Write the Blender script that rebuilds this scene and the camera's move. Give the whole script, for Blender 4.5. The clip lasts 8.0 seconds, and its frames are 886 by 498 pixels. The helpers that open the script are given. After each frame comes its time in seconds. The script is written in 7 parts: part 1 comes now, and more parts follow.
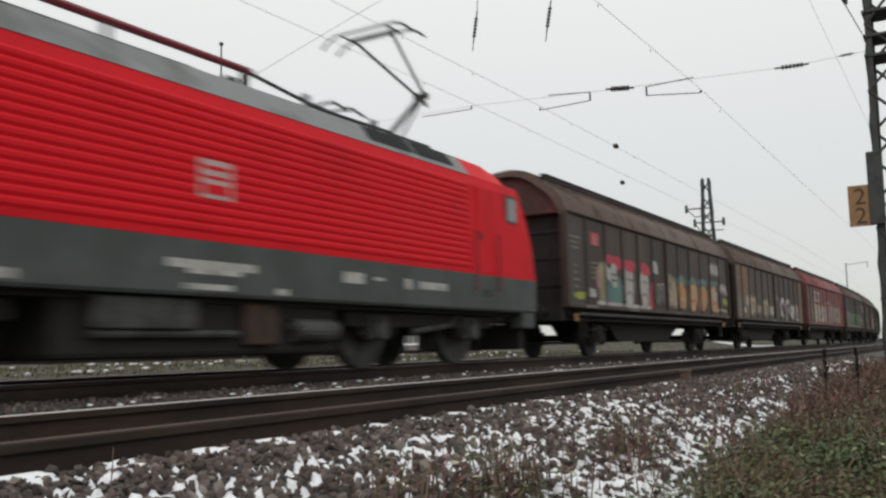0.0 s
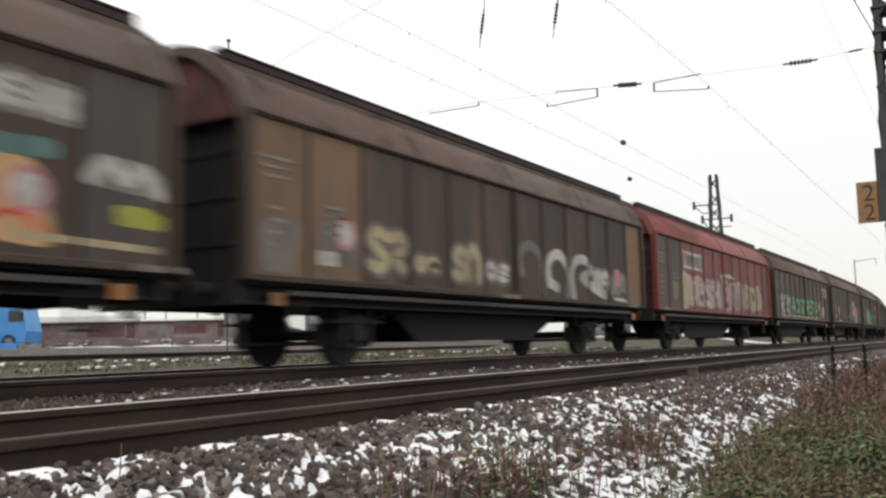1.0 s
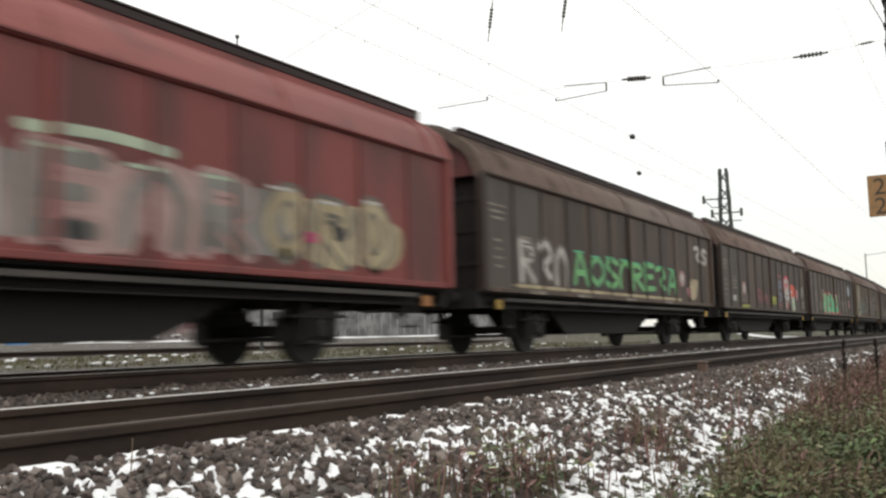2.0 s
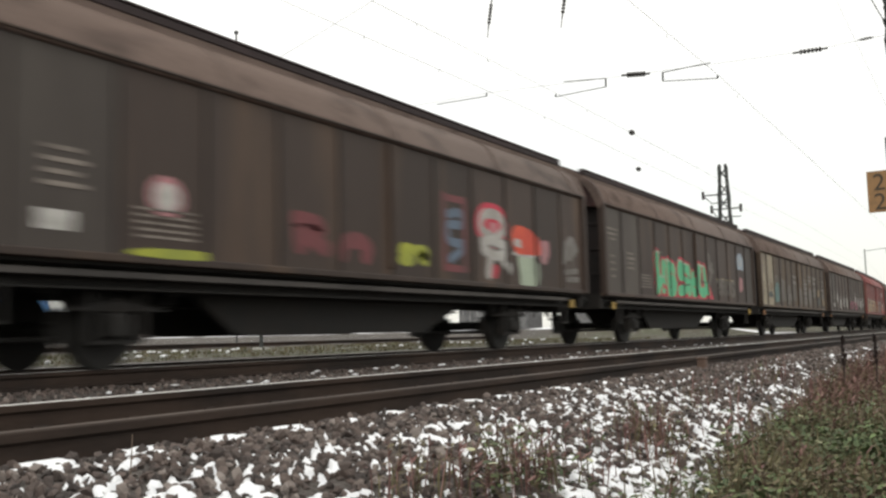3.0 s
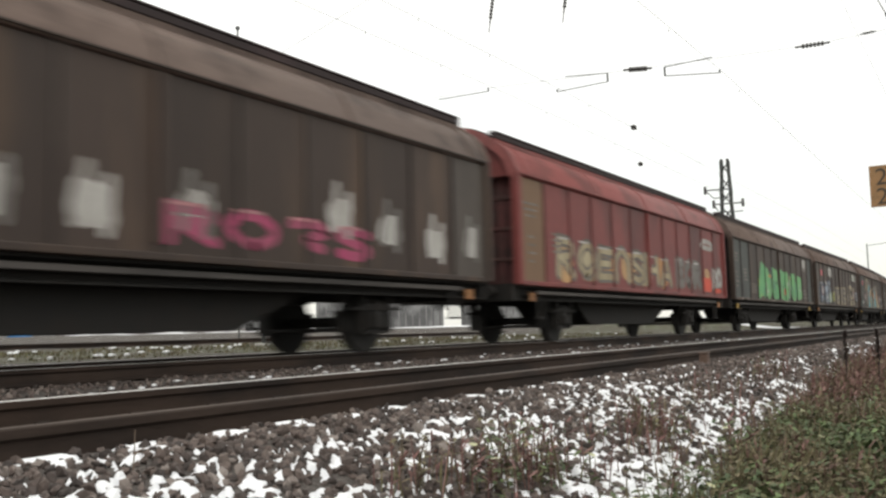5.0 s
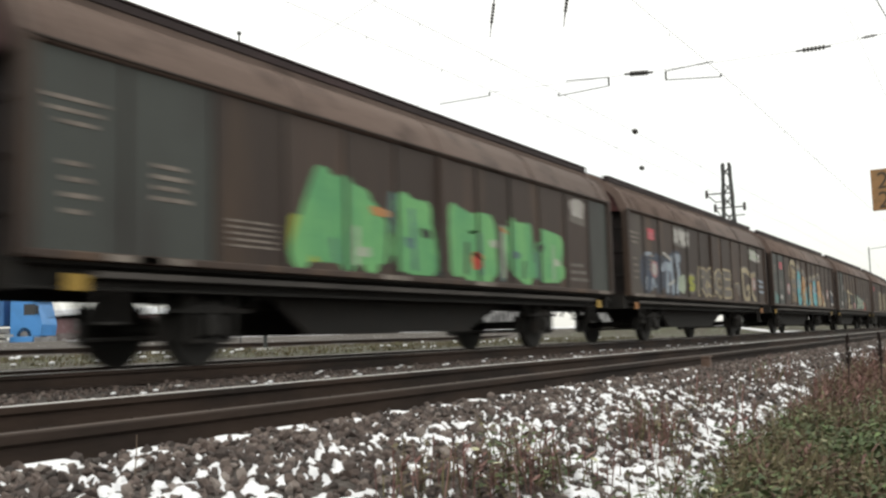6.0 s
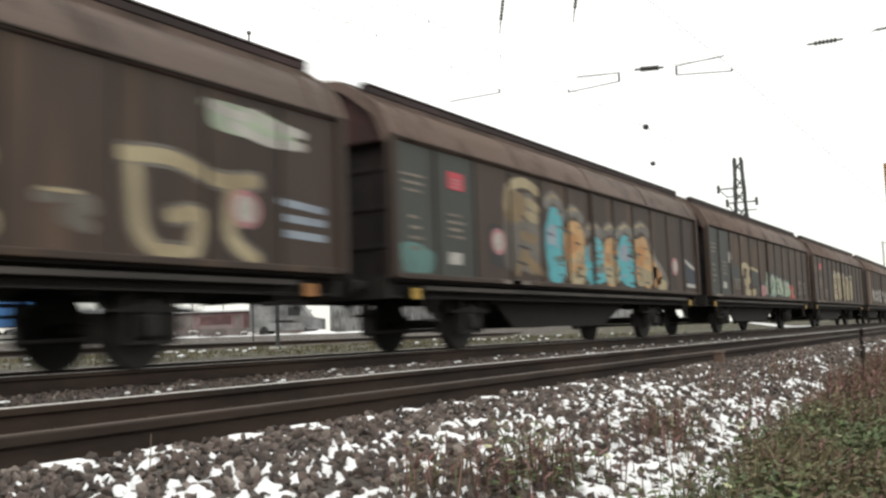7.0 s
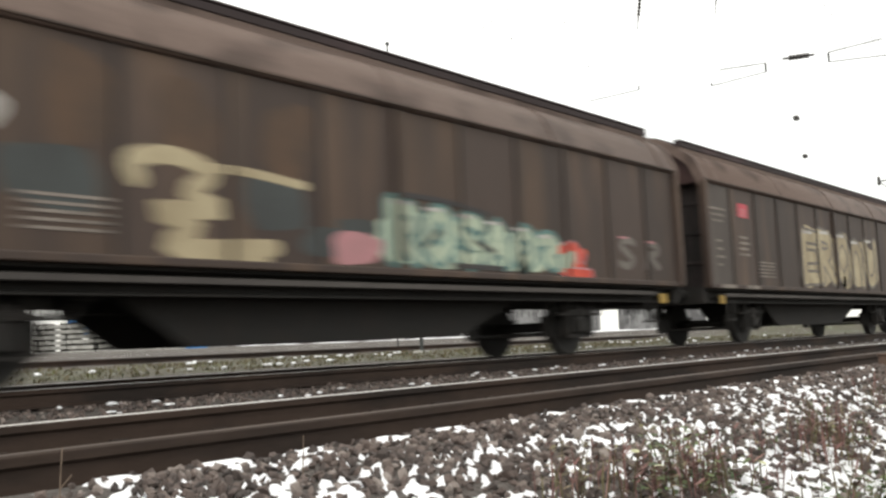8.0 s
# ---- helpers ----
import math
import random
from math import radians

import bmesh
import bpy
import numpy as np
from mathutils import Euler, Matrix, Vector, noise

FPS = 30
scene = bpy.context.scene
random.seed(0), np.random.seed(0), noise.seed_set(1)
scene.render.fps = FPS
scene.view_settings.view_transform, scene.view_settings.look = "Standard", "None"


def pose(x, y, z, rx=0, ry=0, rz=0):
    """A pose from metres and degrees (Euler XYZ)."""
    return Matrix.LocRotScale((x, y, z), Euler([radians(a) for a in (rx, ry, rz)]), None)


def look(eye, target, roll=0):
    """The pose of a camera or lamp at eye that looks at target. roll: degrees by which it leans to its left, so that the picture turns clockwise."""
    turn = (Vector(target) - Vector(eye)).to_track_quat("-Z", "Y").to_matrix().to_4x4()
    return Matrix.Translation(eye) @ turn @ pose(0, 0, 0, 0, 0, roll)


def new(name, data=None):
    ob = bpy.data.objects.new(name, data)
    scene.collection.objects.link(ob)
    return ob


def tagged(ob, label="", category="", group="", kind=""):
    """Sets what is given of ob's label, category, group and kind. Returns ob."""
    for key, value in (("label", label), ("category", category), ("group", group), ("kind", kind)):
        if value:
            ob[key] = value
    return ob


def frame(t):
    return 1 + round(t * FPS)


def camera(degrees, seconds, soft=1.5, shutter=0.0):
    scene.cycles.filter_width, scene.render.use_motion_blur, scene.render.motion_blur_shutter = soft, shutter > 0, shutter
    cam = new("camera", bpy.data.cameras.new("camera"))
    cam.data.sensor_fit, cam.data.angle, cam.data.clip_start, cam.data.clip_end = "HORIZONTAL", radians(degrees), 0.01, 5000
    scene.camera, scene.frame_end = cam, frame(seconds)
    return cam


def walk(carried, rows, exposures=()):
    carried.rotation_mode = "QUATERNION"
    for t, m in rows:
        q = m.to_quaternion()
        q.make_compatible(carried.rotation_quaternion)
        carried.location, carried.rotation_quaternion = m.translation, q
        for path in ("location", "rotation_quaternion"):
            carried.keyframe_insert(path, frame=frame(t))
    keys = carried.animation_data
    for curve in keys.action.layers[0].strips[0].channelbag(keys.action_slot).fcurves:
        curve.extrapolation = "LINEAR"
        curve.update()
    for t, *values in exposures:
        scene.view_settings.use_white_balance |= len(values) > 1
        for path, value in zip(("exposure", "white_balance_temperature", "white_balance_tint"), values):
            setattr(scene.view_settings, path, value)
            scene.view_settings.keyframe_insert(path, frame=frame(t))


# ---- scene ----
# ---- the camera and its path ----
EYE = 0.328            # height over the near rails


def heading(yaw, pitch, roll):
    return pose(0, 0, EYE) @ pose(0, 0, 0, 0, 0, yaw) @ pose(0, 0, 0, 90 + pitch) @ pose(0, 0, 0, 0, 0, -roll)


cam = camera(52.4, 8.0, soft=2.5, shutter=0.32)
PATH = [
    (0.0, 30.613, 6.302, 1.274), (0.5, 30.868, 6.216, 1.199), (1.0, 31.068, 6.097, 1.224), (1.5, 31.639, 5.956, 1.300),
    (3.0, 31.623, 5.537, 1.377), (3.5, 31.797, 5.423, 1.402), (4.0, 31.709, 5.155, 1.502), (4.5, 31.752, 5.147, 1.473),
    (6.0, 31.843, 5.525, 1.566), (6.5, 32.150, 5.459, 1.806), (7.0, 32.565, 5.388, 1.983), (7.3, 34.90, 5.36, 1.98),
    (7.5, 37.152, 5.385, 1.984), (7.7, 39.55, 5.50, 2.12), (8.0, 41.499, 5.949, 2.406),
]
walk(cam, [(t, heading(a, p, r)) for t, a, p, r in PATH],
     exposures=[(0.0, -0.50, 6500, 9), (0.4, -0.33, 6560, 9), (1.0, -0.10, 6680, 10), (1.7, 0.0, 6720, 9), (2.8, 0.0, 6740, 9), (4.5, 0.03, 6720, 9), (6.0, 0.06, 6760, 8), (7.0, 0.15, 6760, 8), (8.0, 0.40, 6760, 9)])

# ---- overcast sky and a veiled sun ----
world = bpy.data.worlds.new("overcast_sky")
scene.world = world
world.use_nodes = True
wn, wl = world.node_tree.nodes, world.node_tree.links
wn.clear()
sky = wn.new("ShaderNodeTexSky")
sky.sky_type, sky.sun_disc = "NISHITA", False
sky.sun_elevation, sky.sun_rotation = radians(28), radians(150)
sky_tone = wn.new("ShaderNodeMix")
sky_tone.data_type = "RGBA"
coords = wn.new("ShaderNodeTexCoord")
split = wn.new("ShaderNodeSeparateXYZ")
height = wn.new("ShaderNodeValToRGB")
height.color_ramp.elements[0].position, height.color_ramp.elements[0].color = 0.0, (0.885, 0.885, 0.86, 1)
height.color_ramp.elements[1].position, height.color_ramp.elements[1].color = 1.0, (1.0, 0.985, 0.94, 1)
mid = height.color_ramp.elements.new(0.32)
mid.color = (0.965, 0.96, 0.93, 1)
cloud = wn.new("ShaderNodeTexNoise")
cloud.inputs["Scale"].default_value, cloud.inputs["Detail"].default_value = 1.6, 3
lift = wn.new("ShaderNodeMath")
lift.operation, lift.inputs[1].default_value, lift.inputs[2].default_value = "MULTIPLY_ADD", 0.10, -0.05
add = wn.new("ShaderNodeMath")
add.operation = "ADD"
overcast = wn.new("ShaderNodeVectorMath")
overcast.operation, overcast.inputs[3].default_value = "SCALE", 1.0
gain = wn.new("ShaderNodeMath")
gain.operation, gain.inputs[1].default_value, gain.inputs[2].default_value = "MULTIPLY_ADD", 0.75, 0.93
back = wn.new("ShaderNodeBackground")
outw = wn.new("ShaderNodeOutputWorld")
wl.new(coords.outputs["Generated"], split.inputs[0])
wl.new(coords.outputs["Generated"], cloud.inputs["Vector"])
wl.new(cloud.outputs["Fac"], lift.inputs[0])
wl.new(split.outputs["Z"], add.inputs[0])
wl.new(lift.outputs[0], add.inputs[1])
wl.new(add.outputs[0], height.inputs[0])
wl.new(height.outputs[0], overcast.inputs[0])
wl.new(split.outputs["Z"], gain.inputs[0])
wl.new(gain.outputs[0], overcast.inputs[3])
sky_tone.inputs[0].default_value = 0.02
wl.new(overcast.outputs[0], sky_tone.inputs[6])
wl.new(sky.outputs[0], sky_tone.inputs[7])
wl.new(sky_tone.outputs[2], back.inputs[0])
back.inputs[1].default_value = 1.0
wl.new(back.outputs[0], outw.inputs[0])

sun = new("sun", bpy.data.lights.new("sun", "SUN"))
sun.data.energy, sun.data.angle, sun.data.color = 0.5, radians(40), (1.0, 0.96, 0.9)
sun.matrix_world = look((8, -14, 12), (0, 0, 0))

# ---- materials ----


def mat(name, color, rough=0.7, metal=0.0, vary=0.25, grain=8.0, fine=60.0, bump=0.2, dirt=None, dirt_at=0.55, stretch=(1, 1, 1), spread=0.0, dirt_width=0.16, gloss=0.4):
    """A surface with grain at two sizes, blotches of a second colour and a fine relief; spread varies it from object to object."""
    m = bpy.data.materials.new(name)
    m.use_nodes = True
    n, l = m.node_tree.nodes, m.node_tree.links
    b = n["Principled BSDF"]
    b.inputs["Roughness"].default_value, b.inputs["Metallic"].default_value = rough, metal
    co = n.new("ShaderNodeTexCoord")
    mp = n.new("ShaderNodeMapping")
    mp.inputs["Scale"].default_value = stretch
    l.new(co.outputs["Object"], mp.inputs[0])
    info = n.new("ShaderNodeObjectInfo")
    shift = n.new("ShaderNodeVectorMath")
    shift.operation = "ADD"
    far = n.new("ShaderNodeMath")
    far.operation, far.inputs[1].default_value = "MULTIPLY", 37.0
    l.new(info.outputs["Random"], far.inputs[0])
    l.new(mp.outputs[0], shift.inputs[0])
    l.new(far.outputs[0], shift.inputs[1])
    big, small = n.new("ShaderNodeTexNoise"), n.new("ShaderNodeTexNoise")
    for t, s, d in ((big, grain, 5), (small, fine, 4)):
        t.inputs["Scale"].default_value, t.inputs["Detail"].default_value = s, d
        l.new(shift.outputs[0], t.inputs["Vector"])
    mixed = n.new("ShaderNodeMix")
    mixed.data_type = "RGBA"
    ramp = n.new("ShaderNodeValToRGB")
    ramp.color_ramp.elements[0].position, ramp.color_ramp.elements[1].position = dirt_at - dirt_width / 2, dirt_at + dirt_width / 2
    l.new(big.outputs["Fac"], ramp.inputs[0])
    l.new(ramp.outputs[0], mixed.inputs[0])
    second = dirt or tuple(c * (1 - vary) for c in color)
    mixed.inputs[6].default_value, mixed.inputs[7].default_value = (*color, 1), (*second, 1)
    val = n.new("ShaderNodeHueSaturation")
    gainv = n.new("ShaderNodeMath")
    gainv.operation, gainv.inputs[1].default_value, gainv.inputs[2].default_value = "MULTIPLY_ADD", vary * 1.6, 1 - vary * 0.8
    l.new(small.outputs["Fac"], gainv.inputs[0])
    if spread:
        sp = n.new("ShaderNodeMath")
        sp.operation, sp.inputs[1].default_value, sp.inputs[2].default_value = "MULTIPLY_ADD", spread * 2, 1 - spread
        l.new(info.outputs["Random"], sp.inputs[0])
        mul = n.new("ShaderNodeMath")
        mul.operation = "MULTIPLY"
        l.new(sp.outputs[0], mul.inputs[0])
        l.new(gainv.outputs[0], mul.inputs[1])
        l.new(mul.outputs[0], val.inputs["Value"])
    else:
        l.new(gainv.outputs[0], val.inputs["Value"])
    l.new(mixed.outputs[2], val.inputs["Color"])
    l.new(val.outputs[0], b.inputs["Base Color"])
    b.inputs["Specular IOR Level"].default_value = gloss
    if bump:
        bp = n.new("ShaderNodeBump")
        bp.inputs["Strength"].default_value, bp.inputs["Distance"].default_value = bump, 0.02
        l.new(small.outputs["Fac"], bp.inputs["Height"])
        l.new(bp.outputs[0], b.inputs["Normal"])
    return m


def island_mat(name, dark, light, rough=0.9, third=None):
    """Pieces joined in one mesh, each of its own tone."""
    m = bpy.data.materials.new(name)
    m.use_nodes = True
    n, l = m.node_tree.nodes, m.node_tree.links
    b = n["Principled BSDF"]
    b.inputs["Roughness"].default_value = rough
    geo, info = n.new("ShaderNodeNewGeometry"), n.new("ShaderNodeObjectInfo")
    both = n.new("ShaderNodeMath")
    both.operation = "ADD"
    wrap = n.new("ShaderNodeMath")
    wrap.operation = "FRACT"
    l.new(geo.outputs["Random Per Island"], both.inputs[0])
    l.new(info.outputs["Random"], both.inputs[1])
    l.new(both.outputs[0], wrap.inputs[0])
    ramp = n.new("ShaderNodeValToRGB")
    ramp.color_ramp.elements[0].color, ramp.color_ramp.elements[1].color = (*dark, 1), (*light, 1)
    if third:
        e = ramp.color_ramp.elements.new(0.8)
        e.color = (*third, 1)
    l.new(wrap.outputs[0], ramp.inputs[0])
    co, tex = n.new("ShaderNodeTexCoord"), n.new("ShaderNodeTexNoise")
    tex.inputs["Scale"].default_value, tex.inputs["Detail"].default_value = 45, 4
    l.new(co.outputs["Object"], tex.inputs["Vector"])
    val, gv = n.new("ShaderNodeHueSaturation"), n.new("ShaderNodeMath")
    gv.operation, gv.inputs[1].default_value, gv.inputs[2].default_value = "MULTIPLY_ADD", 0.9, 0.55
    l.new(tex.outputs["Fac"], gv.inputs[0])
    l.new(gv.outputs[0], val.inputs["Value"])
    l.new(ramp.outputs[0], val.inputs["Color"])
    l.new(val.outputs[0], b.inputs["Base Color"])
    bp = n.new("ShaderNodeBump")
    bp.inputs["Strength"].default_value, bp.inputs["Distance"].default_value = 0.4, 0.01
    l.new(tex.outputs["Fac"], bp.inputs["Height"])
    l.new(bp.outputs[0], b.inputs["Normal"])
    return m


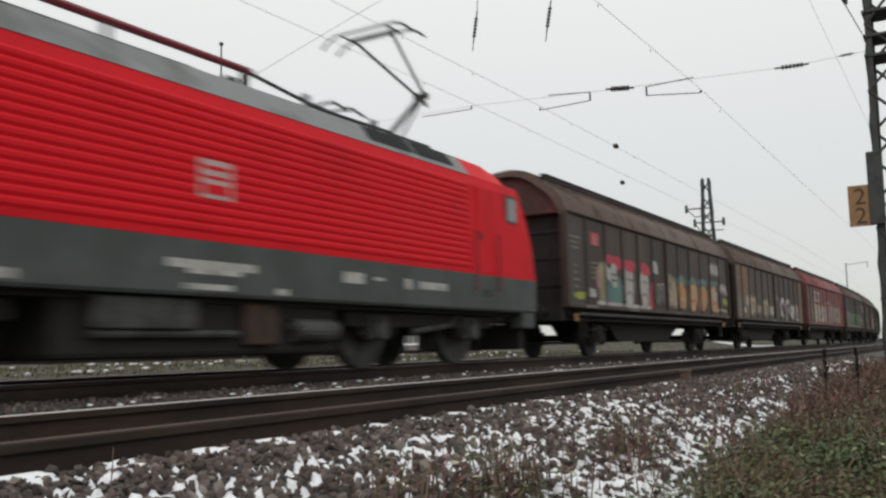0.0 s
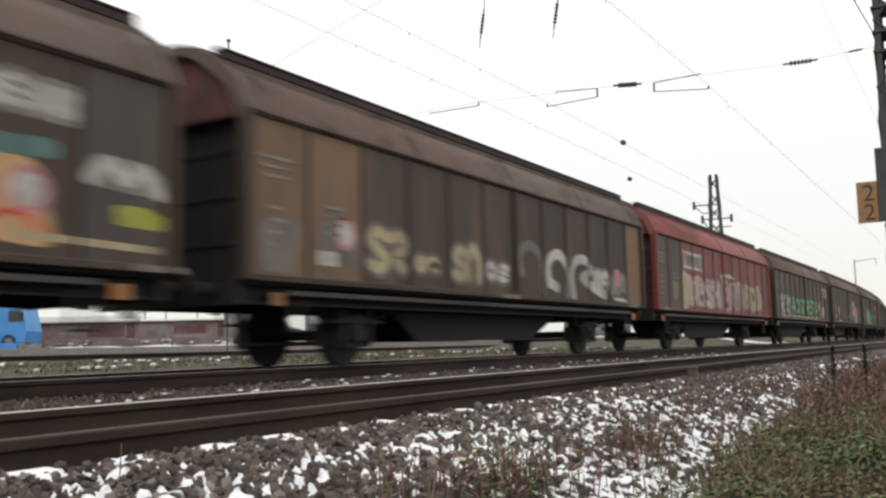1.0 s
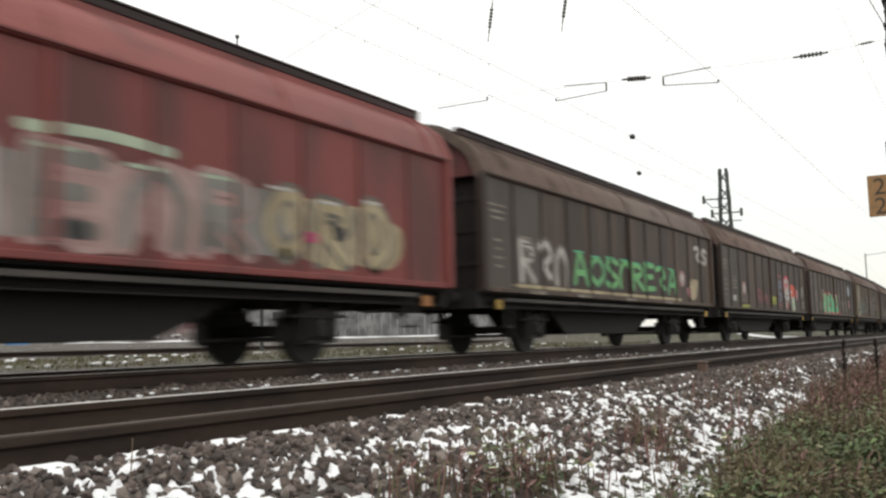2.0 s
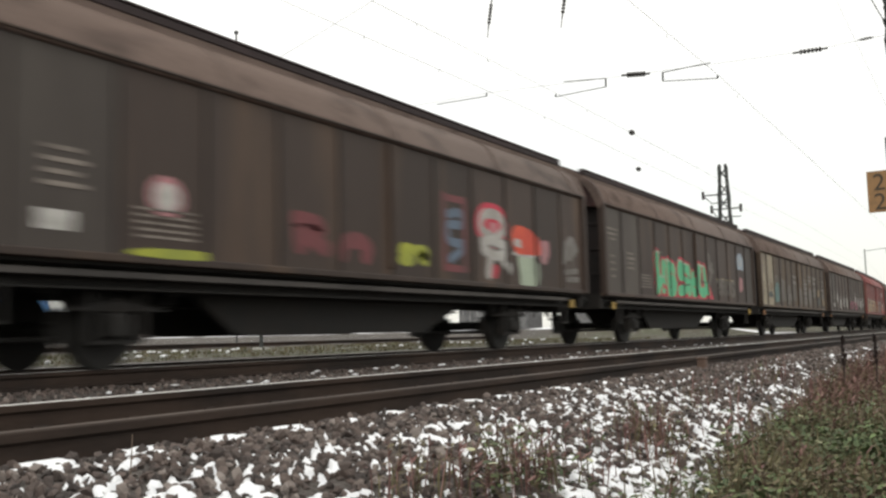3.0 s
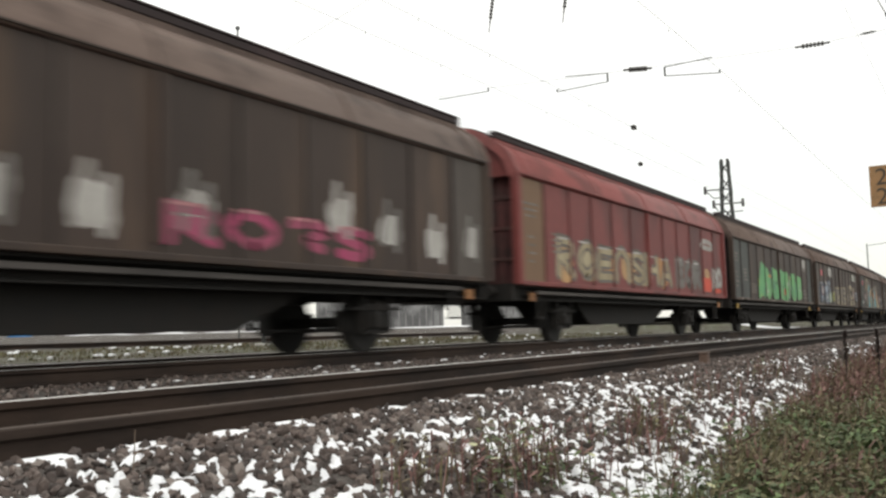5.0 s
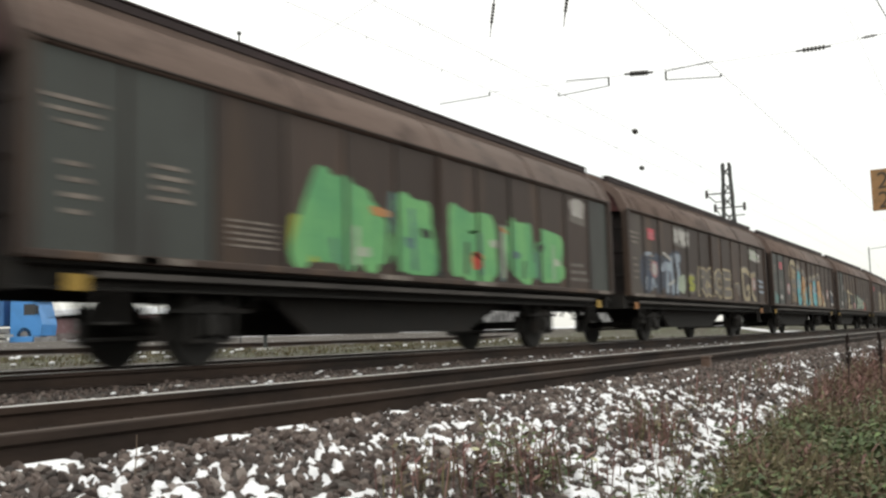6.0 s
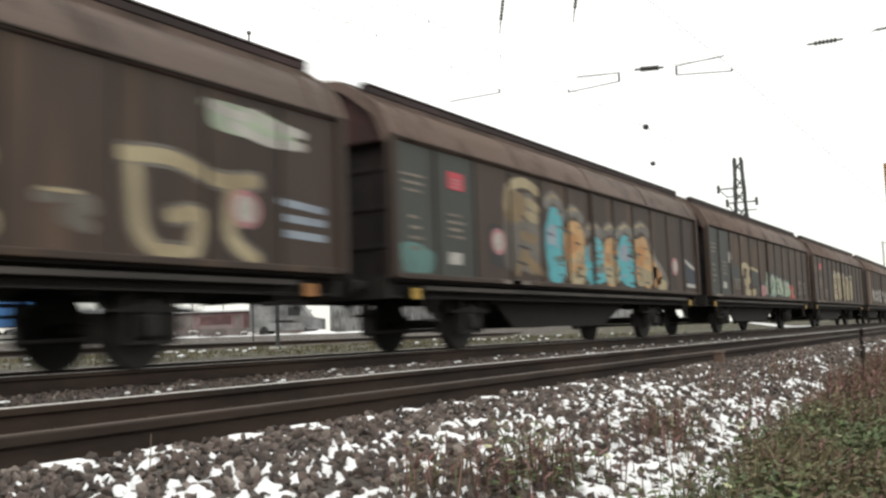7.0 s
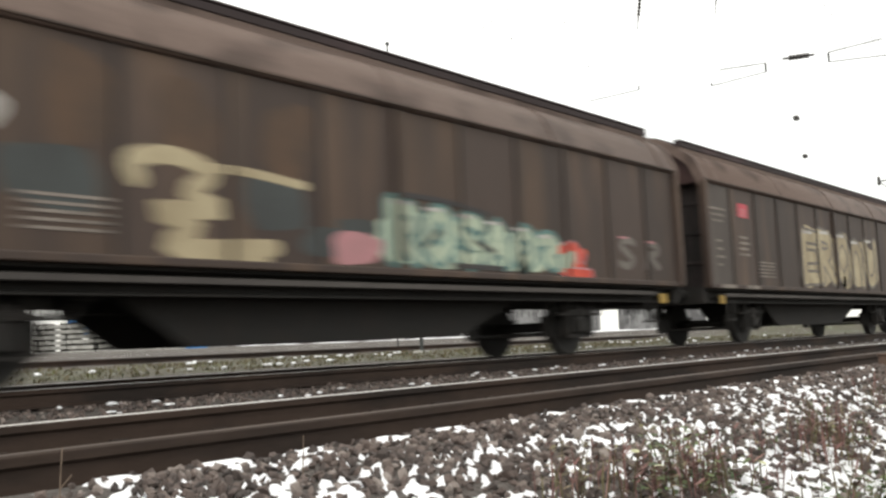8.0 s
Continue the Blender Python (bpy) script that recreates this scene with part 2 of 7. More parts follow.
M = {
    "brown": mat("weathered_brown_paint", (0.045, 0.030, 0.024), 0.62, 0, 0.3, 1.6, 14, 0.1, (0.086, 0.054, 0.036), 0.60, (1, 1, 0.14), 0.24),
    "warm_brown": mat("rusty_warm_brown_paint", (0.062, 0.043, 0.030), 0.65, 0, 0.3, 1.4, 14, 0.1, (0.105, 0.068, 0.040), 0.56, (1, 1, 0.2), 0.15),
    "brown_roof": mat("dusty_brown_roof_paint", (0.120, 0.086, 0.073), 0.8, 0, 0.32, 1.7, 16, 0.15, (0.066, 0.046, 0.039), 0.58, (1, 0.7, 1), 0.12),
    "dark_roof": mat("dark_roof_sheet", (0.036, 0.027, 0.028), 0.7, 0, 0.3, 2, 20, 0.1, (0.060, 0.040, 0.042), 0.62, (1, 0.3, 1), gloss=0.2),
    "red": mat("faded_red_wagon_paint", (0.185, 0.046, 0.043), 0.6, 0, 0.25, 0.9, 14, 0.1, (0.105, 0.036, 0.034), 0.56, (1, 1, 0.35), 0.1),
    "red_roof": mat("dusty_red_roof_paint", (0.235, 0.072, 0.068), 0.7, 0, 0.25, 1.2, 16, 0.12, (0.15, 0.055, 0.052), 0.55, (1, 0.6, 1)),
    "grey_panel": mat("washed_grey_brown_paint", (0.074, 0.062, 0.054), 0.65, 0, 0.25, 1.0, 16, 0.1, (0.056, 0.045, 0.040), 0.55, (1, 1, 0.3), 0.15),
    "green_panel": mat("dark_grey_green_paint", (0.050, 0.056, 0.052), 0.6, 0, 0.25, 1.0, 16, 0.1, (0.036, 0.036, 0.034), 0.55, (1, 1, 0.3), 0.1),
    "tan_panel": mat("tan_repainted_panel", (0.185, 0.112, 0.068), 0.65, 0, 0.2, 1.0, 16, 0.1, (0.13, 0.085, 0.06), 0.58, (1, 1, 0.3), 0.12),
    "cream_panel": mat("cream_repainted_panel", (0.26, 0.225, 0.165), 0.65, 0, 0.2, 1.0, 16, 0.1, (0.15, 0.12, 0.09), 0.58, (1, 1, 0.3), 0.12),
    # ribs darker than the walls: their shadow lines are put into the colour
    "rib": mat("shade_dark_rib_paint", (0.026, 0.020, 0.018), 0.65, 0, 0.3, 1.2, 14, 0.1, (0.05, 0.04, 0.035), 0.55, (1, 1, 0.35)),
    "rib_red": mat("shade_dark_red_rib_paint", (0.13, 0.038, 0.036), 0.65, 0, 0.3, 1.2, 14, 0.1, (0.09, 0.034, 0.032), 0.55, (1, 1, 0.35)),
    # near-black brown: the shade between coupled wagons is put into this colour
    "end_wall": mat("shade_darkened_end_wall", (0.020, 0.015, 0.015), 0.85, 0, 0.3, 1.5, 14, 0.15, (0.013, 0.011, 0.011), 0.5),
    "hood": mat("maroon_end_hood_paint", (0.105, 0.036, 0.036), 0.75, 0, 0.3, 1.4, 14, 0.1, (0.060, 0.030, 0.028), 0.5, (1, 1, 1), 0.3),
    "sole": mat("dusty_black_steel", (0.032, 0.030, 0.028), 0.7, 0.1, 0.3, 2.0, 18, 0.15, (0.022, 0.020, 0.019), 0.5),
    "lip": mat("dust_grey_steel_edge", (0.078, 0.070, 0.066), 0.7, 0.1, 0.3, 1.5, 18, 0.1, (0.045, 0.041, 0.039), 0.55, (1, 0.3, 1)),
    "under": mat("brake_dust_black_steel", (0.018, 0.017, 0.016), 0.8, 0.1, 0.3, 3, 20, 0.2, (0.021, 0.018, 0.016), 0.55),
    "wheel": mat("dark_wheel_steel", (0.014, 0.013, 0.012), 0.7, 0.1, 0.3, 4, 30, 0.1),
    "orange": mat("orange_plate", (0.30, 0.135, 0.050), 0.6, 0, 0.2, 6, 40, 0.05, (0.26, 0.13, 0.05), 0.6, (1, 1, 1), 0.25),
    "yellow": mat("yellow_plate", (0.36, 0.235, 0.05), 0.6, 0, 0.2, 6, 40, 0.05, (0.3, 0.2, 0.05), 0.6, (1, 1, 1), 0.2),
    "white": mat("white_stencil_paint", (0.46, 0.45, 0.43), 0.7, 0, 0.25, 5, 40, 0.0, (0.28, 0.27, 0.25), 0.55),
    "pale": mat("worn_pale_stencil_paint", (0.23, 0.20, 0.175), 0.7, 0, 0.3, 5, 40, 0.0, (0.14, 0.12, 0.105), 0.5),
    "sign_red": mat("red_emblem_enamel", (0.50, 0.050, 0.075), 0.5, 0, 0.15, 5, 40, 0.0),
    "loco_red": mat("bright_traffic_red_paint", (0.66, 0.010, 0.020), 0.6, 0, 0.10, 0.8, 10, 0.02, (0.56, 0.009, 0.018), 0.6, gloss=0.15),
    "loco_grey": mat("dusty_umbra_grey_paint", (0.068, 0.080, 0.077), 0.6, 0, 0.18, 1.2, 14, 0.05, (0.052, 0.060, 0.057), 0.5),
    "loco_roof": mat("light_grey_roof_paint", (0.185, 0.20, 0.205), 0.5, 0, 0.18, 1.2, 14, 0.05, (0.10, 0.105, 0.107), 0.58),
    "grille": mat("dark_grille", (0.035, 0.037, 0.038), 0.5, 0.3, 0.3, 4, 60, 0.1),
    "loco_white": mat("pale_lettering_film", (0.50, 0.36, 0.35), 0.5, 0, 0.1, 5, 40, 0.0),
    "maroon": mat("maroon_busbar_paint", (0.20, 0.02, 0.035), 0.45, 0, 0.15, 4, 30, 0.0),
    "black": mat("black_roof_gear", (0.025, 0.026, 0.027), 0.5, 0.2, 0.2, 6, 40, 0.05),
    "rust_gear": mat("rusty_bogie_gear", (0.085, 0.045, 0.030), 0.8, 0.1, 0.3, 4, 30, 0.2, (0.04, 0.028, 0.024), 0.5),
    "gear_grey": mat("dusty_grey_bogie_gear", (0.075, 0.075, 0.072), 0.7, 0.2, 0.3, 4, 30, 0.15, (0.04, 0.04, 0.038), 0.5),
    "rail": mat("rusty_rail_steel", (0.040, 0.027, 0.021), 0.8, 0.0, 0.35, 2.5, 30, 0.2, (0.020, 0.015, 0.013), 0.5, (1, 0.25, 1), gloss=0.2),
    "rail_top": mat("polished_rail_head", (0.74, 0.73, 0.72), 0.42, 0.55, 0.15, 3, 40, 0.02, (0.60, 0.57, 0.54), 0.55, (1, 0.1, 1)),
    "rail_dull": mat("dull_rail_head", (0.085, 0.066, 0.056), 0.6, 0.3, 0.3, 3, 40, 0.05, (0.05, 0.038, 0.032), 0.5, (1, 0.1, 1)),
    "sleeper": mat("stained_wooden_sleeper", (0.055, 0.043, 0.036), 0.9, 0, 0.3, 6, 40, 0.3, (0.036, 0.029, 0.026), 0.5, (0.3, 1, 1), 0.2),
    "snow": mat("fresh_thin_snow", (0.80, 0.82, 0.85), 0.7, 0, 0.05, 10, 60, 0.15, (0.74, 0.76, 0.80), 0.55),
    "mast": mat("grey_green_mast_paint", (0.060, 0.066, 0.066), 0.6, 0.3, 0.25, 5, 40, 0.1, (0.045, 0.045, 0.042), 0.55),
    # pale grey so the wires look faint: sky light put into the colour
    "wire": mat("sky_paled_wire", (0.34, 0.35, 0.34), 0.6, 0.2, 0.1, 5, 30, 0.0),
    # steel of the far posts, lightened in colour to stand for distance haze
    "far_steel": mat("haze_paled_steel", (0.30, 0.31, 0.31), 0.7, 0, 0.1, 4, 30, 0.0),
    "insulator": mat("dark_glazed_insulator", (0.040, 0.036, 0.034), 0.3, 0, 0.1, 8, 40, 0.0),
    "sign": mat("ochre_sign_enamel", (0.30, 0.17, 0.075), 0.55, 0, 0.15, 4, 30, 0.05, (0.22, 0.13, 0.06), 0.6),
    "ink": mat("black_sign_paint", (0.06, 0.045, 0.03), 0.6, 0, 0.1, 8, 40, 0.0),
    "stone": island_mat("ballast_stone", (0.038, 0.031, 0.029), (0.210, 0.182, 0.166), 0.85, (0.110, 0.084, 0.074)),
    "box_rust": mat("rusty_trackside_box", (0.12, 0.085, 0.07), 0.85, 0, 0.3, 6, 40, 0.2, (0.10, 0.065, 0.05), 0.5),
    "green_leaf": island_mat("green_weed_leaf", (0.042, 0.070, 0.030), (0.140, 0.212, 0.082), 0.8, (0.088, 0.115, 0.044)),
    "verge_leaf": island_mat("olive_verge_weed", (0.050, 0.052, 0.026), (0.130, 0.140, 0.062), 0.9, (0.12, 0.095, 0.055)),
    "dry_leaf": island_mat("dry_brown_weed", (0.078, 0.060, 0.040), (0.25, 0.20, 0.135), 0.9, (0.138, 0.125, 0.062)),
    "red_leaf": island_mat("reddish_dead_stem", (0.105, 0.058, 0.054), (0.29, 0.175, 0.155), 0.9, (0.18, 0.092, 0.084)),
    "pale_leaf": island_mat("pale_fallen_leaf", (0.30, 0.32, 0.16), (0.60, 0.60, 0.42), 0.8),
    "dock": mat("dead_dock_stem", (0.040, 0.026, 0.024), 0.9, 0, 0.3, 20, 80, 0.3),
    "dry_twig": mat("dry_twig_bark", (0.16, 0.12, 0.09), 0.9, 0, 0.2, 20, 80, 0.1),
    "truck_blue": mat("bright_blue_lorry_paint", (0.07, 0.27, 0.62), 0.4, 0, 0.1, 1, 10, 0.0),
    "tarp_blue": mat("blue_lorry_tarpaulin", (0.045, 0.15, 0.36), 0.6, 0, 0.15, 1, 10, 0.05),
    "glass": mat("dark_window_glass", (0.03, 0.035, 0.04), 0.08, 0, 0.05, 1, 10, 0.0),
    "loco_glass": mat("pale_cab_window", (0.22, 0.23, 0.225), 0.15, 0, 0.1, 1, 10, 0.0),
    "tyre": mat("black_tyre_rubber", (0.02, 0.02, 0.02), 0.85, 0, 0.2, 8, 40, 0.1),
    "pink_wall": mat("faded_red_shed_wall", (0.215, 0.130, 0.135), 0.85, 0, 0.35, 0.5, 4, 0.1, (0.25, 0.20, 0.20), 0.52),
    "plinth": mat("stained_grey_render", (0.235, 0.205, 0.20), 0.9, 0, 0.35, 0.8, 6, 0.1, (0.15, 0.13, 0.125), 0.52),
    "rubble": mat("snowy_rubble", (0.55, 0.55, 0.55), 0.9, 0, 0.3, 2.2, 9, 0.2, (0.14, 0.12, 0.115), 0.50),
    "pink_dark": mat("dark_red_shed_door", (0.105, 0.062, 0.064), 0.85, 0, 0.35, 0.6, 5, 0.1, (0.16, 0.09, 0.09), 0.55),
    "shed_grey": mat("pale_grey_cladding", (0.25, 0.255, 0.26), 0.7, 0, 0.4, 0.7, 4, 0.05, (0.13, 0.13, 0.135), 0.50),
    "slab": mat("weathered_concrete_slab", (0.40, 0.40, 0.38), 0.9, 0, 0.25, 3, 20, 0.2, (0.28, 0.28, 0.265), 0.5, (1, 1, 1), 0.2),
    "silver": mat("dull_silver_tank", (0.26, 0.265, 0.27), 0.6, 0.2, 0.4, 0.9, 6, 0.0, (0.12, 0.12, 0.125), 0.5),
}


def paint_mat(name, a, b):
    return mat("spray_paint_" + name, a, 0.6, 0, 0.22, 1.6, 16, 0.0, b, 0.52, (1, 1, 0.7), 0.0, 0.24)


PAINT = {
    "white": paint_mat("white", (0.46, 0.45, 0.43), (0.30, 0.28, 0.26)),
    "grey": paint_mat("grey", (0.20, 0.19, 0.18), (0.12, 0.11, 0.10)),
    "cream": paint_mat("cream", (0.40, 0.34, 0.22), (0.26, 0.21, 0.13)),
    "dusty": paint_mat("dusty", (0.15, 0.135, 0.12), (0.095, 0.082, 0.072)),
    "orange": paint_mat("orange", (0.46, 0.22, 0.075), (0.33, 0.18, 0.09)),
    "peach": paint_mat("peach", (0.52, 0.32, 0.15), (0.42, 0.26, 0.13)),
    "red": paint_mat("red", (0.52, 0.040, 0.075), (0.40, 0.03, 0.05)),
    "fire": paint_mat("fire", (0.60, 0.085, 0.045), (0.45, 0.05, 0.035)),
    "faint_red": paint_mat("faint_red", (0.16, 0.045, 0.050), (0.10, 0.042, 0.042)),
    "pink": paint_mat("pink", (0.46, 0.20, 0.22), (0.33, 0.17, 0.18)),
    "magenta": paint_mat("magenta", (0.36, 0.05, 0.13), (0.28, 0.08, 0.12)),
    "mint": paint_mat("mint", (0.10, 0.48, 0.25), (0.08, 0.40, 0.21)),
    "green": paint_mat("green", (0.16, 0.42, 0.16), (0.10, 0.32, 0.14)),
    "lime": paint_mat("lime", (0.34, 0.36, 0.045), (0.25, 0.28, 0.05)),
    "pale_green": paint_mat("pale_green", (0.40, 0.47, 0.36), (0.28, 0.33, 0.26)),
    "teal": paint_mat("teal", (0.10, 0.20, 0.19), (0.07, 0.13, 0.125)),
    "cyan": paint_mat("cyan", (0.10, 0.40, 0.46), (0.08, 0.31, 0.37)),
    "blue": paint_mat("blue", (0.042, 0.056, 0.090), (0.032, 0.038, 0.052)),
    "sky": paint_mat("sky", (0.30, 0.36, 0.42), (0.20, 0.23, 0.28)),
    "blush": paint_mat("blush", (0.36, 0.25, 0.235), (0.27, 0.16, 0.155)),
    "wash": paint_mat("wash", (0.105, 0.092, 0.080), (0.072, 0.060, 0.050)),
    "slate": paint_mat("slate", (0.048, 0.056, 0.056), (0.036, 0.040, 0.040)),
    "tan": paint_mat("tan", (0.22, 0.155, 0.085), (0.15, 0.11, 0.065)),
    "rust": paint_mat("rust", (0.085, 0.047, 0.026), (0.055, 0.034, 0.022)),
    "steel": paint_mat("steel", (0.11, 0.15, 0.21), (0.08, 0.10, 0.13)),
    "dark": paint_mat("dark", (0.025, 0.024, 0.026), (0.04, 0.036, 0.036)),
}

# ---- mesh helpers ----


def box(bm, x0, x1, y0, y1, z0, z1, bevel=0.0):
    r = bmesh.ops.create_cube(bm, size=1, matrix=Matrix.Translation(((x0 + x1) / 2, (y0 + y1) / 2, (z0 + z1) / 2)) @ Matrix.Diagonal((abs(x1 - x0), abs(y1 - y0), abs(z1 - z0), 1)))
    if bevel:
        edges = list({e for v in r["verts"] for e in v.link_edges})
        bmesh.ops.bevel(bm, geom=edges, offset=bevel, segments=2, affect="EDGES", profile=0.5)
    return bm


def rod(bm, a, b, r, seg=8, r2=None):
    a, b = Vector(a), Vector(b)
    d = b - a
    m = Matrix.Translation((a + b) / 2) @ d.to_track_quat("Z", "Y").to_matrix().to_4x4()
    bmesh.ops.create_cone(bm, cap_ends=True, segments=seg, radius1=r, radius2=r if r2 is None else r2, depth=d.length, matrix=m)
    return bm


def prism(bm, outline, y0, y1):
    """Sweep an outline of (x, z) along y."""
    lo = [bm.verts.new((x, y0, z)) for x, z in outline]
    hi = [bm.verts.new((x, y1, z)) for x, z in outline]
    k = len(outline)
    for i in range(k):
        bm.faces.new((lo[i], lo[(i + 1) % k], hi[(i + 1) % k], hi[i]))
    bm.faces.new(lo[::-1])
    bm.faces.new(hi)
    bmesh.ops.recalc_face_normals(bm, faces=bm.faces[:])
    return bm


def mesh_of(name, bm):
    me = bpy.data.meshes.new(name)
    bm.to_mesh(me)
    bm.free()
    return me


def put(name, me, material, parent=None, label="", at=None):
    """One object on a mesh that may be shared; its material sits on the object."""
    ob = new(name, me)
    if not me.materials:
        me.materials.append(material)
    if me.materials[0] != material:
        ob.material_slots[0].link = "OBJECT"
        ob.material_slots[0].material = material
    if parent:
        ob.parent = parent
    if at is not None:
        ob.matrix_basis = at
    if label:
        tagged(ob, label)
    return ob


def part(name, bm, material, parent, label=""):
    return put(name, mesh_of(name, bm), material, parent, label)


def boxes(*rows, bevel=0.0):
    bm = bmesh.new()
    for r in rows:
        box(bm, *r, bevel=bevel)
    return bm


def rods(*rows, seg=8):
    bm = bmesh.new()
    for a, b, r in rows:
        rod(bm, a, b, r, seg)
    return bm


# ---- the way of the track: straight, then a wide left-hand bend ----
BEND, RADIUS = 55.0, 800.0


def along(x, s):
    """Place and heading at s metres along a track whose straight part lies at x."""
    if s <= BEND:
        return x, s, 0.0
    a = (s - BEND) / RADIUS
    c = x - RADIUS * (1 - math.cos(a)) - 0.0
    return c, BEND + RADIUS * math.sin(a), a


def sweep(bm, outline, x, stations, closed=True):
    """Sweep an outline of (across, z) along a track."""
    rings = []
    for s in stations:
        cx, cy, a = along(x, s)
        rings.append([bm.verts.new((cx + o * math.cos(a), cy + o * math.sin(a), z)) for o, z in outline])
    k = len(outline)
    for r0, r1 in zip(rings, rings[1:]):
        for i in range(k if closed else k - 1):
            bm.faces.new((r0[i], r0[(i + 1) % k], r1[(i + 1) % k], r1[i]))
    bmesh.ops.recalc_face_normals(bm, faces=bm.faces[:])
    return bm


STATIONS = [-60, -20, 0, 20, 40, 55] + [55 + 8 * i for i in range(1, 34)]
TRAIN_X, TRAIN_Z = -9.12, 0.057

# ---- ground ----


def ground_z(x, y):
    """Lie of the land across the tracks."""
    px = [-900, -300, -70, -45, -32, -25, -17, -14.5, -12.5, -11.2, -10.6, -7.6, -7.0, -5.9, -5.3, -3.19, -3.13, -2.9, -2.45, -1.7, -1.1, 0.0, 3.0, 8.0, 60, 900]
    pz = [2.0, 1.4, 0.72, 0.62, 0.36, 0.10, 0.03, 0.0, -0.03, -0.11, -0.14, -0.14, -0.20, -0.20, -0.185, -0.18, -0.118, -0.128, -0.19, -0.36, -0.47, -0.52, -0.45, -0.3, -0.2, 0.5]
    z = float(np.interp(x, px, pz))
    if x < -13:
        d = -0.527 * x + 0.85 * y       # the yard road lies on a low bank
        f = min(1, max(0, (d - 50) / 9)) * min(1, (-13 - x) / 5)
        z += max(0, 0.62 - z) * f * f * (3 - 2 * f)
    if x > -2.4:
        z += 0.05 * noise.noise(Vector((x * 1.3, y * 1.3, 0))) + 0.02 * noise.noise(Vector((x * 6, y * 6, 3)))
    elif x < -11:
        z += 0.05 * noise.noise(Vector((x * 0.5, y * 0.5, 7))) * min(1, (-11 - x) / 3)
    return z


def shifted(x, y):
    """Beyond the bend the land profile follows the tracks."""
    return along(x, y)[:2] if y > BEND else (x, y)


def ground():
    xs = np.unique(np.concatenate([np.linspace(-900, -80, 12), np.linspace(-80, -22, 24), np.linspace(-22, -3.2, 60), np.linspace(-3.2, 3, 90), np.linspace(3, 60, 20), np.linspace(60, 900, 8)]))
    ys = np.unique(np.concatenate([np.linspace(-300, -10, 14), np.linspace(-10, 2, 16), np.linspace(2, 14, 120), np.linspace(14, 40, 80), np.linspace(40, 130, 50), np.linspace(130, 420, 20), np.linspace(420, 1500, 8)]))
    verts, faces = [], []
    for y in ys:
        for x in xs:
            sx, sy = shifted(x, min(y, 420.0)) if -60 < x < 60 else (x, y)
            if y > 420:
                sx, sy = (sx, y)
            verts.append((sx, sy, ground_z(x, y)))
    w = len(xs)
    for j in range(len(ys) - 1):
        for i in range(w - 1):
            a = j * w + i
            faces.append((a, a + 1, a + w + 1, a + w))
    me = bpy.data.meshes.new("ground")
    me.from_pydata(verts, [], faces)
    m = bpy.data.materials.new("ground_of_ballast_grass_and_snow")
    m.use_nodes = True
    n, l = m.node_tree.nodes, m.node_tree.links
    b = n["Principled BSDF"]
    b.inputs["Roughness"].default_value = 0.95
    co, sep = n.new("ShaderNodeTexCoord"), n.new("ShaderNodeSeparateXYZ")
    l.new(co.outputs["Object"], sep.inputs[0])

    def tex(scale, detail=5, stretch=(1, 1, 1)):
        mp, t = n.new("ShaderNodeMapping"), n.new("ShaderNodeTexNoise")
        mp.inputs["Scale"].default_value = stretch
        t.inputs["Scale"].default_value, t.inputs["Detail"].default_value = scale, detail
        l.new(co.outputs["Object"], mp.inputs[0])
        l.new(mp.outputs[0], t.inputs["Vector"])
        return t.outputs["Fac"]

    def ramp(source, p0, c0, p1, c1):
        r = n.new("ShaderNodeValToRGB")
        r.color_ramp.elements[0].position, r.color_ramp.elements[0].color = p0, (*c0, 1)
        r.color_ramp.elements[1].position, r.color_ramp.elements[1].color = p1, (*c1, 1)
        l.new(source, r.inputs[0])
        return r.outputs[0]

    def mix(fac, a, c):
        k = n.new("ShaderNodeMix")
        k.data_type = "RGBA"
        l.new(fac, k.inputs[0])
        l.new(a, k.inputs[6])
        l.new(c, k.inputs[7])
        return k.outputs[2]

    def band(lo0, lo1, hi0=None, hi1=None):
        """One between two places across the tracks, with ragged borders."""
        wob = n.new("ShaderNodeMath")
        wob.operation, wob.inputs[1].default_value = "MULTIPLY_ADD", 1.0
        l.new(tex(1.5), wob.inputs[0])
        l.new(sep.outputs["X"], wob.inputs[2])
        up = n.new("ShaderNodeMapRange")
        up.inputs["From Min"].default_value, up.inputs["From Max"].default_value = lo0, lo1
        l.new(wob.outputs[0], up.inputs["Value"])
        return up.outputs[0]

    gravel = ramp(tex(38), 0.3, (0.030, 0.025, 0.022), 0.7, (0.10, 0.088, 0.080))
    soil = ramp(tex(22), 0.3, (0.028, 0.023, 0.016), 0.7, (0.080, 0.070, 0.044))
    green = ramp(tex(9), 0.35, (0.030, 0.034, 0.016), 0.65, (0.080, 0.083, 0.042))
    verge = mix(ramp(tex(0.9), 0.45, (0, 0, 0), 0.6, (1, 1, 1)), soil, green)
    brown = ramp(tex(3, 6, (1, 0.15, 1)), 0.35, (0.040, 0.034, 0.029), 0.65, (0.085, 0.074, 0.065))
    col = mix(band(-23.5, -20.5), brown, verge)
    col = mix(band(-13.4, -12.4), col, gravel)
    col = mix(band(-1.3, -0.5), col, soil)
    white = n.new("ShaderNodeRGB")
    white.outputs[0].default_value = (0.78, 0.80, 0.83, 1)
    dust = ramp(tex(9, 8, (1, 0.6, 1)), 0.66, (0, 0, 0), 0.69, (1, 1, 1))
    far_snow = mix(band(-11.5, -11.0), dust, ramp(tex(30), 0.7, (0, 0, 0), 0.75, (1, 1, 1)))
